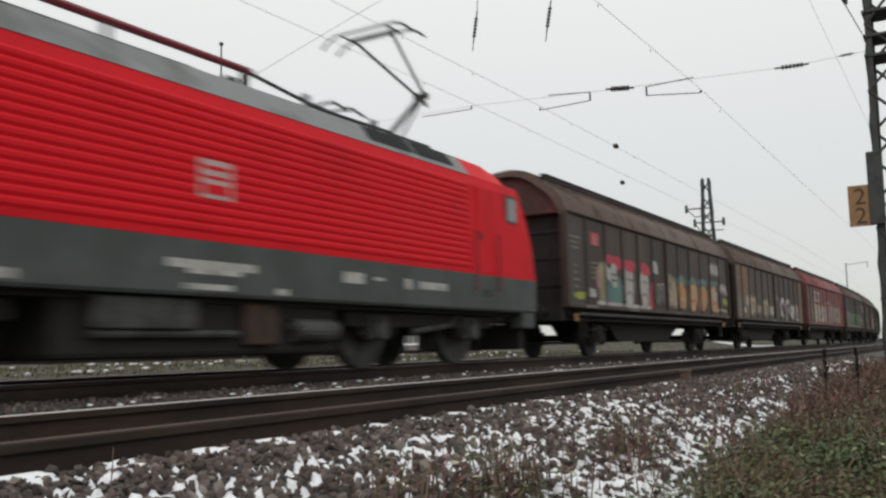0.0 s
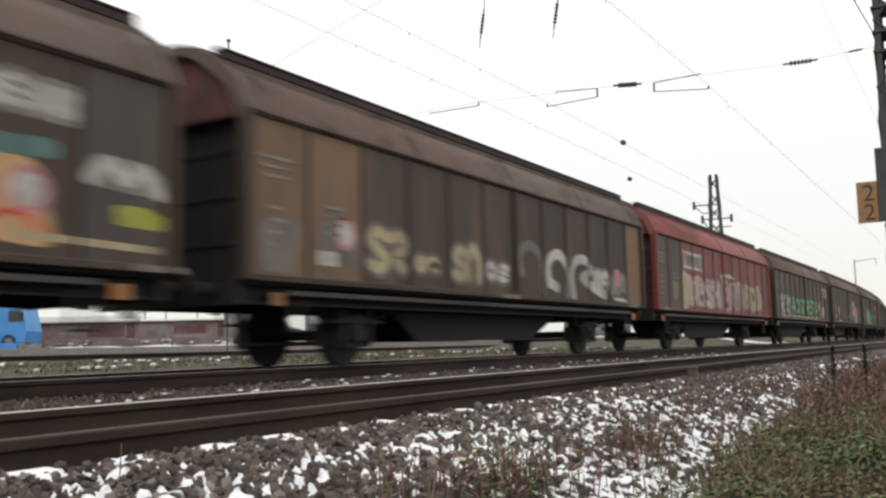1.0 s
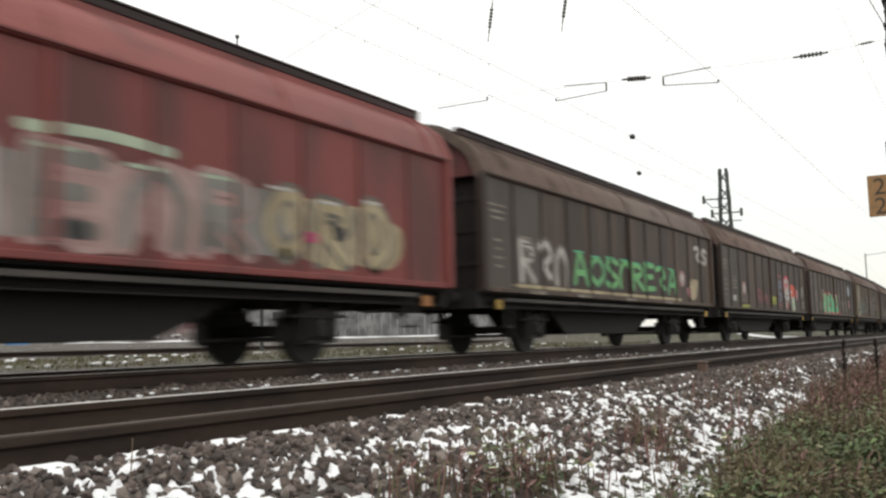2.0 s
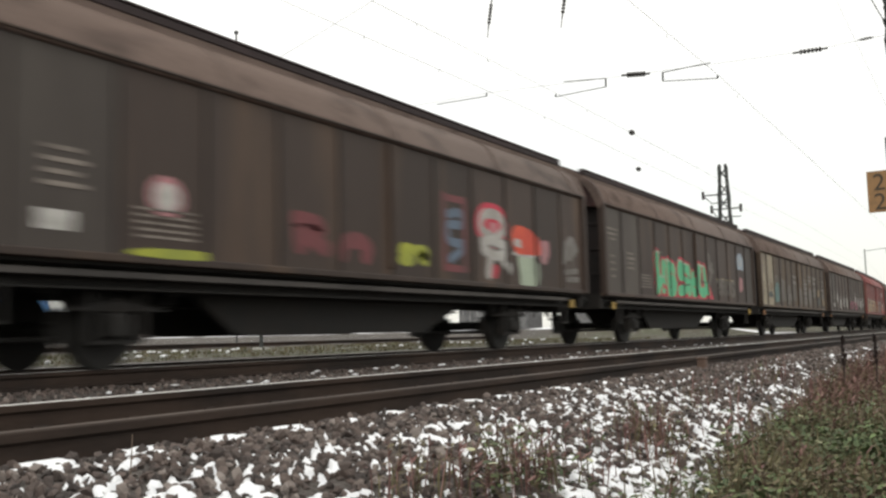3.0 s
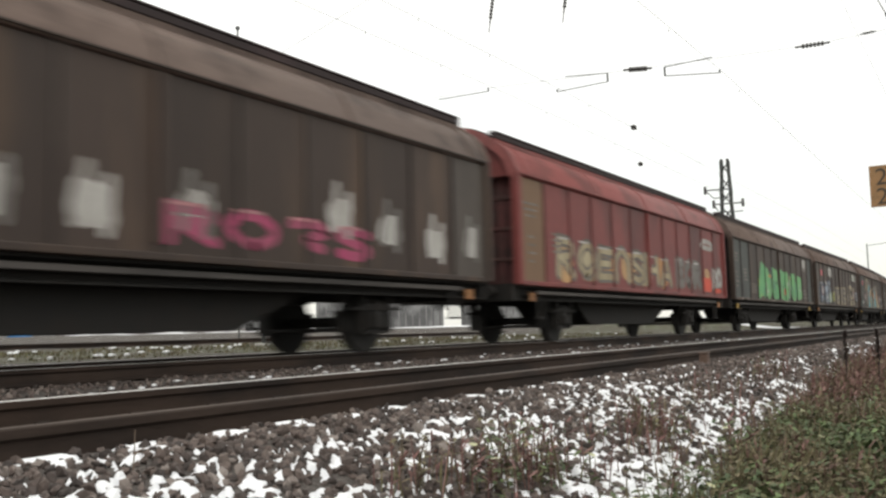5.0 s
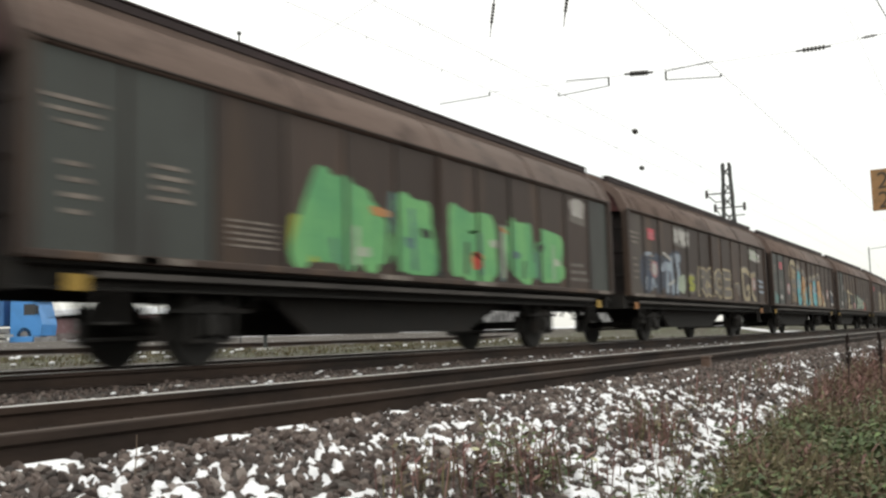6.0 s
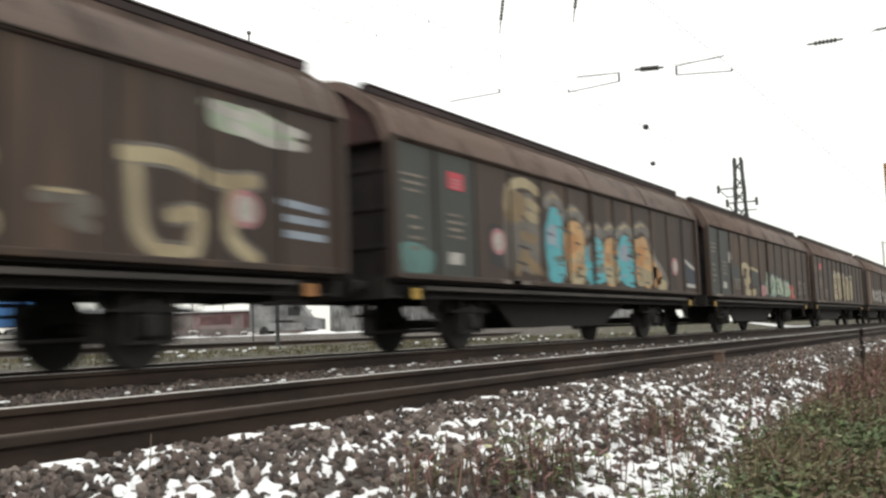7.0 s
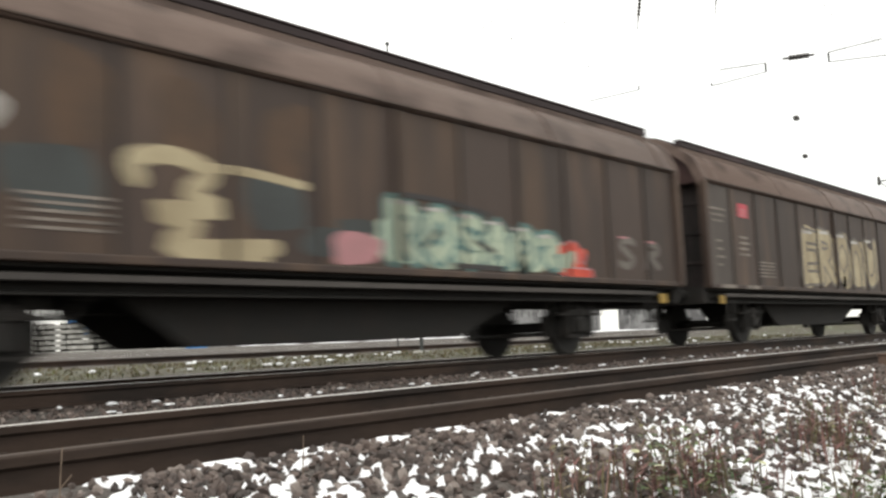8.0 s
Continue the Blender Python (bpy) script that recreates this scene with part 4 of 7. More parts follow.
SHAPES = {
    "ladder": [[(0, 0), (0, 1)], [(1, 0), (1, 1)], [(0, 0.5), (1, 0.5)]],
    "ring": [[(0.5, 0), (0, 0.3), (0, 0.7), (0.5, 1), (1, 0.7), (1, 0.3), (0.5, 0)]],
    "snake": [[(1, 0.88), (0.4, 1), (0, 0.75), (0.5, 0.5), (1, 0.25), (0.6, 0), (0, 0.1)]],
    "cup": [[(0, 1), (0, 0.3), (0.5, 0), (1, 0.3), (1, 1)]],
    "arch": [[(0, 0), (0, 0.6), (0.5, 1), (1, 0.6), (1, 0)]],
    "leg": [[(0, 0), (0, 1)], [(0, 1), (0.8, 0.92), (0.8, 0.6), (0, 0.5)], [(0.2, 0.5), (1, 0)]],
    "comb": [[(0, 0), (0, 1)], [(0, 0.97), (1, 0.95)], [(0, 0.5), (0.8, 0.52)], [(0, 0.03), (1, 0.05)]],
    "peak": [[(0, 0), (0.5, 1), (1, 0)], [(0.2, 0.35), (0.8, 0.35)]],
    "bar": [[(0.5, 0), (0.45, 1)]],
    "hook": [[(0, 0.9), (0.6, 1), (1, 0.7), (0.4, 0.4), (0.9, 0.1)]],
}


def paint(wagon, strokes, width, colour, edge=None, rim=0.07, deep=1.3885, name="graffiti"):
    """Thick sprayed strokes along points (share of the wall's length, metres over the rails), with a rim of a second colour."""
    fill, back = bmesh.new(), bmesh.new()
    for i, pts in enumerate(strokes):
        line = curve_through([(-HALF + 2 * HALF * a, z) for a, z in pts]) if len(pts) > 2 else [(-HALF + 2 * HALF * a, z) for a, z in pts]
        stroke(fill, line, width, deep + 0.00012 * i)
        stroke(back, line, width + 2 * rim, deep - 0.0016 + 0.00005 * i)
    ob = part(name, fill, PAINT[colour], wagon, colour.replace("_", " ") + " sprayed strokes")
    ob["kind"] = "stuff"
    if edge:
        part("graffiti_outline", back, PAINT[edge], ob, edge.replace("_", " ") + " sprayed outline")["kind"] = "stuff"
    else:
        back.free()
    return ob


def piece(wagon, a, b, lo, hi, shapes, colour, width, edge=None, light=None, seed=0, deep=1.3885, fat=0.72, tops=None):
    """A row of letter-like sprayed shapes from a to b."""
    rnd = random.Random(seed)
    names = shapes.split()
    step = (b - a) / len(names)
    share = width / (2 * HALF)
    strokes, gleam = [], []
    for i, n in enumerate(names):
        x0, w = a + step * i + share / 2, max(step * fat - share * 0.3, step * 0.25)
        top = hi - width / 2 - (hi - lo) * (rnd.uniform(0, 0.12) if tops is None else 1 - tops[i % len(tops)])
        base = lo + width / 2 + (hi - lo) * rnd.uniform(0, 0.05)
        lean = rnd.uniform(-0.10, 0.10) * step
        for s in SHAPES[n]:
            strokes.append([(x0 + w * u + lean * v, base + (top - base) * v) for u, v in s])
        gleam.append([(x0, top + width * 0.2), (x0 + w * 0.7, top + width * 0.25)])
    ob = paint(wagon, strokes, width, colour, edge, deep=deep)
    if light:
        paint(wagon, gleam, width * 0.28, light, deep=deep + 0.004, name="graffiti_gloss")
    return ob


WAGONS = []


def train_wagons():
    # first wagon: white figures with red caps, then an orange piece under a grey-green wave
    w = goods_wagon("weathered brown sliding-wall goods wagon with white and orange graffiti", emblem=True, ends=("grey_panel", "brown"), last="grey_panel", patches=(0.10, 0.30, 0.985), label_at=0.109, mark="orange", table=None)
    blob(w, 0.057, 1.40, 0.30, 0.09, "lime", 1)
    blob(w, 0.138, 1.90, 0.14, 0.26, "pink", 2)
    paint(w, [[(0.145, 1.32), (0.150, 2.15)], [(0.163, 1.35), (0.166, 2.2)]], 0.22, "cream", None)
    blob(w, 0.208, 1.62, 0.62, 0.36, "teal", 3, 1.3870)
    blob(w, 0.185, 2.05, 0.22, 0.22, "white", 12)
    blob(w, 0.212, 2.30, 0.50, 0.20, "red", 4)
    blob(w, 0.207, 1.98, 0.26, 0.28, "white", 5, 1.3890)
    paint(w, [[(0.200, 2.02), (0.207, 1.98), (0.214, 2.02)], [(0.198, 1.86), (0.216, 1.86)]], 0.05, "dark", deep=1.3905)
    for at, top, k in ((0.286, 2.46, 6), (0.370, 2.44, 7)):
        blob(w, at, 1.78, 0.40, 0.56, "grey", k + 20, 1.3874)
        blob(w, at - 0.003, 1.74, 0.32, 0.50, "white", k)
        blob(w, at + 0.004, top - 0.16, 0.36, 0.17, "red", k + 2, 1.3890)
        paint(w, [[(at - 0.018, 1.55), (at, 1.62), (at + 0.012, 1.5)], [(at - 0.010, 1.95), (at + 0.012, 1.92)]], 0.06, "grey", deep=1.3905)
    paint(w, [[(0.13, 1.27), (0.395, 1.25)]], 0.09, "white", deep=1.3900)
    blob(w, 0.405, 1.42, 0.20, 0.20, "red", 10, 1.3868)
    paint(w, [[(0.404, 1.5), (0.412, 1.9)]], 0.16, "red", deep=1.3866)
    blob(w, 0.434, 2.39, 0.22, 0.18, "white", 11)
    piece(w, 0.435, 0.490, 1.34, 2.02, "snake hook", "dusty", 0.20, None, "cream", 12)
    piece(w, 0.505, 0.565, 1.34, 2.32, "snake arch", "cream", 0.20, "dusty", None, 13)
    for i, (at, col) in enumerate(((0.605, "orange"), (0.690, "peach"), (0.770, "orange"), (0.865, "peach"))):
        blob(w, at, 1.72, 0.46, 0.42, col, 30 + i)
        paint(w, [[(at - 0.028, 2.10 + 0.05 * i), (at, 2.24), (at + 0.028, 2.12 + 0.05 * i)]], 0.20, "teal", deep=1.3880)
        paint(w, [[(at - 0.02, 1.5), (at + 0.006, 1.62), (at + 0.022, 1.45)]], 0.07, "fire" if i % 2 else "cream", deep=1.3905)
    d = put("route_disc", K["disc"], PAINT["pink"], w, "round red and white sticker", at=pose(0, share_y(0.878), -0.12))
    put("disc_centre", K["disc_in"], M["white"], d)
    piece(w, 0.843, 0.912, 2.58, 2.95, "ring snake ring comb", "white", 0.13, "grey", None, 15)
    blob(w, 0.955, 2.12, 0.50, 0.20, "grey", 16)
    paint(w, [[(0.925, 2.05), (0.94, 2.25), (0.955, 2.08), (0.97, 2.22), (0.985, 1.98)]], 0.16, "white", deep=1.3890)
    blob(w, 0.968, 1.69, 0.34, 0.12, "lime", 9)
    paint(w, [[(0.87, 1.40), (0.985, 1.36)]], 0.08, "cream")
    WAGONS.append(w)
    # second: tan panels, cream figures, round white arches
    w = goods_wagon("brown sliding-wall goods wagon with tan end panels and white tags", ends=("tan_panel", "tan_panel"), last="tan_panel", disc=0.139, label_at=0.111, patches=(0.94, 0.48), table=None)
    blob(w, 0.045, 1.62, 0.40, 0.36, "dusty", 2)
    blob(w, 0.130, 1.72, 0.46, 0.36, "dusty", 11, 1.3866)
    piece(w, 0.174, 0.240, 1.32, 2.09, "snake hook", "cream", 0.17, "dusty", None, 21, fat=0.9)
    piece(w, 0.262, 0.310, 1.42, 1.76, "ring hook", "cream", 0.13, "dusty", None, 22)
    piece(w, 0.338, 0.402, 1.32, 2.06, "snake arch", "cream", 0.17, "dusty", None, 23, fat=0.9)
    piece(w, 0.420, 0.482, 1.40, 1.82, "ring snake", "white", 0.12, "dusty", None, 24)
    paint(w, [[(0.520, 1.65), (0.512, 2.0), (0.545, 2.22), (0.580, 1.95), (0.585, 1.28)]], 0.20, "grey")
    paint(w, [[(0.604, 1.50), (0.604, 1.95), (0.638, 2.14), (0.668, 1.85), (0.668, 1.28)], [(0.612, 1.50), (0.630, 1.42)]], 0.22, "white")
    paint(w, [[(0.690, 1.28), (0.686, 1.8), (0.705, 2.08), (0.740, 2.10), (0.757, 1.88), (0.725, 1.72)], [(0.722, 1.70), (0.765, 1.52), (0.815, 1.36)]], 0.22, "white")
    paint(w, [[(0.70, 1.45), (0.70, 1.75), (0.718, 1.92)]], 0.16, "dark", deep=1.3872)
    piece(w, 0.768, 0.838, 1.46, 1.96, "comb ring", "white", 0.16, "grey", None, 25)
    blob(w, 0.874, 1.82, 0.22, 0.20, "pink", 26, 1.3895)
    piece(w, 0.848, 0.918, 1.36, 1.92, "leg ring", "grey", 0.15, "dusty", None, 27)
    paint(w, [[(0.86, 1.30), (0.915, 1.27)]], 0.08, "white")
    WAGONS.append(w)
    # third: red, framed white box over a pink and white piece
    w = goods_wagon("faded red sliding-wall goods wagon with pink and white graffiti", "red", "red_roof", ("grey_panel", "grey_panel"), table=None, hood="red", patches=(0.06,))
    blob(w, 0.125, 1.72, 0.22, 0.26, "tan", 31)
    blob(w, 0.253, 2.69, 0.92, 0.24, "grey", 32, 1.3868)
    paint(w, [[(0.190, 2.50), (0.192, 2.92), (0.192, 2.92), (0.316, 2.90), (0.316, 2.90), (0.314, 2.47), (0.314, 2.47), (0.190, 2.47)]], 0.09, "white")
    paint(w, [[(0.22, 2.56), (0.225, 2.82)], [(0.250, 2.54), (0.245, 2.82), (0.268, 2.72)], [(0.285, 2.55), (0.290, 2.80)]], 0.06, "dark", deep=1.3892)
    for i in range(9):
        blob(w, 0.215 + 0.080 * i, 1.76, 0.66, 0.46, ("cream", "cream", "blush", "grey", "blush", "blush", "grey", "cream", "cream")[i], 33 + i, 1.3862 + 0.0001 * i)
    paint(w, [[(0.183, 1.30), (0.178, 1.75), (0.190, 2.18)], [(0.196, 1.32), (0.200, 2.1)]], 0.22, "cream", "white")
    piece(w, 0.225, 0.47, 1.30, 2.22, "ring leg snake ladder", "white", 0.16, "blush", "magenta", 34, 1.3900, 0.74)
    piece(w, 0.48, 0.70, 1.28, 2.36, "comb arch leg", "grey", 0.18, "blush", "pale_green", 35, 1.3900, 0.7)
    piece(w, 0.70, 0.895, 1.28, 2.34, "ring leg ring", "cream", 0.17, "dusty", "white", 36, 1.3900, 0.7)
    paint(w, [[(0.48, 2.40), (0.54, 2.46), (0.60, 2.42)]], 0.12, "pale_green", deep=1.3890)
    for i, at in enumerate((0.255, 0.31, 0.345, 0.40, 0.52, 0.64, 0.76, 0.80)):
        blob(w, at, 1.45 + 0.11 * (i % 4), 0.15, 0.08 + 0.03 * (i % 3), ("magenta", "dark", "dusty")[i % 3], 140 + i, 1.3945)
    WAGONS.append(w)
    # fourth: dark with green
    w = goods_wagon("dark grey-brown goods wagon with green graffiti and pale underline", "brown", "brown_roof", ("grey_panel", "grey_panel"), disc=0.79, mark="yellow", patches=(0.15, 0.3, 0.5, 0.7), table=None)
    piece(w, 0.27, 0.76, 1.36, 2.2, "peak ring snake arch leg comb hook peak", "green", 0.14, "dark", "mint", 41, fat=0.8)
    piece(w, 0.10, 0.26, 1.32, 2.25, "leg hook arch", "white", 0.14, "dusty", None, 42)
    blob(w, 0.865, 1.62, 0.40, 0.30, "cream", 15)
    blob(w, 0.835, 1.50, 0.20, 0.16, "pink", 17, 1.3885)
    piece(w, 0.88, 0.975, 2.35, 2.95, "hook snake", "white", 0.13, None, None, 43)
    paint(w, [[(0.08, 1.27), (0.78, 1.26)]], 0.07, "cream", deep=1.3890)
    WAGONS.append(w)
    # fifth: faint red, lime, and a red-capped mushroom beside a white figure of eight
    w = goods_wagon("brown goods wagon with scattered red, lime and white sprayed shapes", mark="yellow", disc=0.210, label_at=0.118, table=0.211, ends=("grey_panel", "grey_panel"))
    blob(w, 0.215, 1.24, 0.50, 0.06, "lime", 21, 1.4225)
    piece(w, 0.352, 0.405, 1.36, 1.98, "leg", "faint_red", 0.24, None, None, 51)
    piece(w, 0.412, 0.470, 1.32, 1.85, "arch", "faint_red", 0.24, None, None, 52)
    piece(w, 0.512, 0.566, 1.34, 1.76, "snake hook", "lime", 0.16, None, None, 53, fat=0.9)
    paint(w, [[(0.603, 1.42), (0.602, 2.62)], [(0.648, 1.42), (0.648, 2.60)], [(0.603, 2.58), (0.648, 2.58)], [(0.603, 1.40), (0.650, 1.40)]], 0.12, "faint_red")
    paint(w, [[(0.612, 2.30), (0.638, 2.36), (0.640, 2.16), (0.612, 2.12), (0.614, 1.86), (0.642, 1.84)], [(0.615, 1.55), (0.640, 1.72)]], 0.15, "steel", deep=1.3880)
    paint(w, [[(0.716, 2.02), (0.688, 2.16), (0.695, 2.42), (0.730, 2.45), (0.745, 2.24), (0.726, 2.04)]], 0.19, "white", "red", 0.10)
    paint(w, [[(0.690, 1.92), (0.716, 1.98), (0.748, 1.90)], [(0.692, 1.80), (0.722, 1.70), (0.748, 1.78)], [(0.708, 1.66), (0.703, 1.36)], [(0.742, 1.62), (0.757, 1.50)]], 0.17, "white", "grey", 0.04, deep=1.3895)
    blob(w, 0.717, 2.22, 0.14, 0.09, "pink", 54, 1.3905)
    blob(w, 0.718, 1.42, 0.14, 0.13, "red", 55, 1.3872)
    blob(w, 0.812, 1.50, 0.46, 0.36, "pale_green", 30, 1.3880)
    blob(w, 0.806, 2.05, 0.64, 0.26, "fire", 29, 1.3892)
    blob(w, 0.806, 1.84, 0.52, 0.10, "white", 56, 1.3886)
    blob(w, 0.782, 2.00, 0.16, 0.08, "white", 33, 1.3905)
    blob(w, 0.862, 1.92, 0.20, 0.24, "pink", 31)
    blob(w, 0.945, 2.02, 0.30, 0.22, "grey", 32)
    paint(w, [[(0.925, 1.75), (0.935, 2.15), (0.955, 2.28), (0.972, 2.05)], [(0.93, 1.55), (0.968, 1.60)], [(0.935, 1.40), (0.972, 1.42)]], 0.12, "grey", deep=1.3880)
    paint(w, [[(0.935, 1.5), (0.945, 2.1), (0.96, 1.6)]], 0.08, "dusty", deep=1.3890)
    WAGONS.append(w)
    # sixth: bright mint piece edged with red
    w = goods_wagon("brown goods wagon with a bright mint-green graffiti edged in red", mark="yellow", patches=(), ends=("grey_panel", "grey_panel"), last="grey_panel", table=0.200)
    paint(w, [[(0.262, 1.42), (0.258, 2.26)], [(0.292, 1.44), (0.296, 2.06)], [(0.262, 1.60), (0.296, 1.58)]], 0.36, "mint", "red", 0.06)
    paint(w, [[(0.326, 1.36), (0.322, 2.12)], [(0.326, 2.06), (0.352, 2.0), (0.352, 1.80), (0.330, 1.74)], [(0.330, 1.70), (0.362, 1.62), (0.356, 1.40), (0.328, 1.36)]], 0.30, "mint", "red", 0.08, deep=1.3890)
    paint(w, [[(0.432, 2.06), (0.396, 2.14), (0.390, 1.88), (0.424, 1.74), (0.430, 1.48), (0.390, 1.40)], [(0.45, 2.05), (0.452, 1.40)]], 0.32, "mint", "red", 0.07, deep=1.3895)
    paint(w, [[(0.478, 1.92), (0.474, 1.50), (0.490, 1.38), (0.505, 1.55)], [(0.470, 1.70), (0.500, 1.72)]], 0.28, "mint", "red", 0.05, deep=1.3900)
    paint(w, [[(0.528, 2.14), (0.520, 1.62), (0.545, 1.40), (0.572, 1.52)], [(0.560, 2.10), (0.568, 1.70), (0.586, 1.46)]], 0.32, "mint", "red", 0.09, deep=1.3905)
    paint(w, [[(0.250, 2.40), (0.275, 2.38)], [(0.308, 2.22), (0.342, 2.18)], [(0.384, 2.28), (0.44, 2.20)], [(0.515, 2.26), (0.56, 2.22)], [(0.275, 1.74), (0.298, 1.74)]], 0.05, "pale_green", deep=1.3945)
    paint(w, [[(0.285, 1.44), (0.292, 1.52), (0.300, 1.44)], [(0.335, 1.90), (0.342, 1.84)], [(0.405, 1.66), (0.425, 1.60)], [(0.418, 1.98), (0.424, 1.88)]], 0.09, "red", deep=1.3940)
    paint(w, [[(0.395, 1.62), (0.43, 1.58), (0.455, 1.62)], [(0.44, 1.86), (0.46, 1.76)], [(0.545, 1.76), (0.57, 1.72)]], 0.04, "dark", deep=1.3946)
    paint(w, [[(0.285, 1.27), (0.40, 1.27), (0.52, 1.26)], [(0.575, 1.32), (0.62, 1.28)], [(0.60, 1.55), (0.612, 1.36)]], 0.12, "red", deep=1.3868)
    paint(w, [[(0.600, 2.62), (0.612, 2.2), (0.625, 2.35)], [(0.60, 2.2), (0.63, 2.12)], [(0.618, 2.1), (0.60, 1.72)]], 0.17, "dusty", deep=1.3872)
    piece(w, 0.65, 0.815, 1.34, 1.98, "hook leg ring snake", "dusty", 0.14, None, "cream", 61)
    blob(w, 0.872, 2.62, 0.42, 0.32, "sky", 45)
    paint(w, [[(0.85, 2.75), (0.87, 2.5), (0.89, 2.7)]], 0.07, "white", deep=1.3890)
    blob(w, 0.872, 1.82, 0.22, 0.24, "pink", 46)
    WAGONS.append(w)
    # seventh: cream panels, a pale washed patch on every panel
    w = goods_wagon("warm brown goods wagon with cream end panels and grey scribbles", "warm_brown", ends=("cream_panel", "cream_panel"), last="brown", table=None, patches=(0.93,))
    blob(w, 0.135, 1.95, 0.26, 0.16, "tan", 70)
    blob(w, 0.125, 1.62, 0.36, 0.14, "slate", 71)
    for i, (at, zc, rz, col) in enumerate(((0.205, 1.72, 0.42, "teal"), (0.290, 1.78, 0.46, "wash"), (0.370, 1.66, 0.40, "wash"), (0.455, 1.90, 0.50, "wash"), (0.543, 1.70, 0.42, "wash"), (0.628, 1.74, 0.44, "wash"), (0.708, 1.72, 0.38, "wash"), (0.785, 1.96, 0.30, "wash"), (0.948, 1.80, 0.44, "wash"))):
        blob(w, at, zc, 0.40, rz, col, 72 + i, 1.3866)
    paint(w, [[(0.18, 2.20), (0.20, 2.42), (0.22, 2.22)], [(0.27, 2.3), (0.31, 2.2)], [(0.44, 2.55), (0.475, 2.50)], [(0.44, 2.30), (0.475, 2.24)], [(0.36, 1.5), (0.385, 1.75), (0.40, 1.5)]], 0.10, "grey")
    paint(w, [[(0.53, 1.4), (0.53, 1.95), (0.555, 1.98), (0.56, 1.4)]], 0.09, "dusty", deep=1.3890)
    rnd = random.Random(65)
    for a, lo, hi in ((0.598, 1.40, 2.50), (0.674, 2.38, 2.72), (0.755, 2.36, 2.70), (0.915, 1.50, 2.62)):
        z = hi
        while z > lo:
            x0, x1 = a + rnd.uniform(0, 0.012), a + rnd.uniform(0.045, 0.066)
            paint(w, [[(x0, z), (x0 * 0.6 + x1 * 0.4, z - rnd.uniform(0.02, 0.09)), (x1, z - rnd.uniform(-0.02, 0.08))], [(x0 + 0.008, z), (x0 + 0.014, z - rnd.uniform(0.08, 0.18))], [(x1 - 0.012, z - 0.02), (x1 - 0.018, z - rnd.uniform(0.08, 0.18))]], rnd.uniform(0.05, 0.09), rnd.choice(("grey", "grey", "dusty")), deep=1.3885)
            z -= rnd.uniform(0.13, 0.24)
    paint(w, [[(0.700, 1.44), (0.705, 2.02), (0.72, 2.0), (0.722, 1.46)], [(0.77, 1.76), (0.79, 2.1)]], 0.10, "grey", deep=1.3900)
    blob(w, 0.862, 1.94, 0.24, 0.18, "tan", 56)
    blob(w, 0.862, 1.52, 0.36, 0.18, "slate", 57)
    blob(w, 0.955, 1.52, 0.38, 0.18, "tan", 58, 1.3895)
    WAGONS.append(w)
    # eighth: a white splash on every panel, magenta among them
    w = goods_wagon("grey-brown goods wagon with white streaks and magenta paint", "brown", "brown_roof", ("grey_panel", "grey_panel"), "grey_panel", label_at=0.116, table=0.2)
    for i, (at, zc) in enumerate(((0.203, 1.98), (0.277, 1.65), (0.366, 1.78), (0.443, 1.74), (0.535, 1.82), (0.713, 2.02), (0.793, 1.90), (0.879, 1.80), (0.957, 1.88))):
        blob(w, at, zc - 0.10, 0.26, 0.24, "white", 160 + i)
        paint(w, [[(at - 0.012, zc - 0.3), (at - 0.004, zc + 0.32)], [(at + 0.012, zc - 0.38), (at + 0.014, zc + 0.2)]], 0.12, "white" if i % 2 else "grey", deep=1.3890)
    piece(w, 0.505, 0.775, 1.28, 1.85, "leg ring hook snake", "magenta", 0.14, None, "pink", 81)
    WAGONS.append(w)
    # ninth: red with yellow and white
    w = goods_wagon("red goods wagon with yellow, white and orange graffiti", "red", "red_roof", ("tan_panel", "red"), mark="orange", hood="red", table=None)
    for i in range(6):
        blob(w, 0.15 + 0.085 * i, 1.70, 0.45, 0.40, ("peach", "cream", "orange")[i % 3], 170 + i, 1.3866)
    piece(w, 0.12, 0.64, 1.32, 2.2, "leg ring comb arch snake ladder peak", "cream", 0.14, "dusty", "white", 91, fat=0.75)
    piece(w, 0.655, 0.825, 1.34, 2.22, "comb ring leg", "grey", 0.18, "dusty", "white", 92)
    paint(w, [[(0.83, 2.72), (0.85, 2.84), (0.90, 2.82), (0.91, 2.68)], [(0.84, 2.66), (0.90, 2.64)]], 0.15, "white")
    blob(w, 0.865, 1.52, 0.52, 0.24, "fire", 74)
    blob(w, 0.865, 1.84, 0.24, 0.15, "peach", 75, 1.3885)
    piece(w, 0.905, 0.98, 1.40, 2.1, "leg ring", "white", 0.13, "grey", None, 93)
    blob(w, 0.945, 1.34, 0.36, 0.07, "fire", 77, 1.3945)
    WAGONS.append(w)
    # tenth: tall light green piece in two words
    w = goods_wagon("dark grey-green goods wagon with a light green graffiti", "brown", "brown_roof", ("green_panel", "green_panel"), "green_panel", "yellow", patches=(0.091, 0.115, 0.412, 0.596, 0.97), table=0.210)
    blob(w, 0.275, 1.58, 0.34, 0.30, "lime", 81, 1.3863)
    for i, (at, half_y, top) in enumerate(((0.335, 0.95, 2.40), (0.450, 0.55, 2.40), (0.575, 0.90, 2.36), (0.690, 0.55, 2.38), (0.780, 0.62, 2.30))):
        blob(w, at, (top + 1.24) / 2, half_y, (top - 1.24) / 2, "green", 186 + i, 1.3866 + 0.0002 * i)
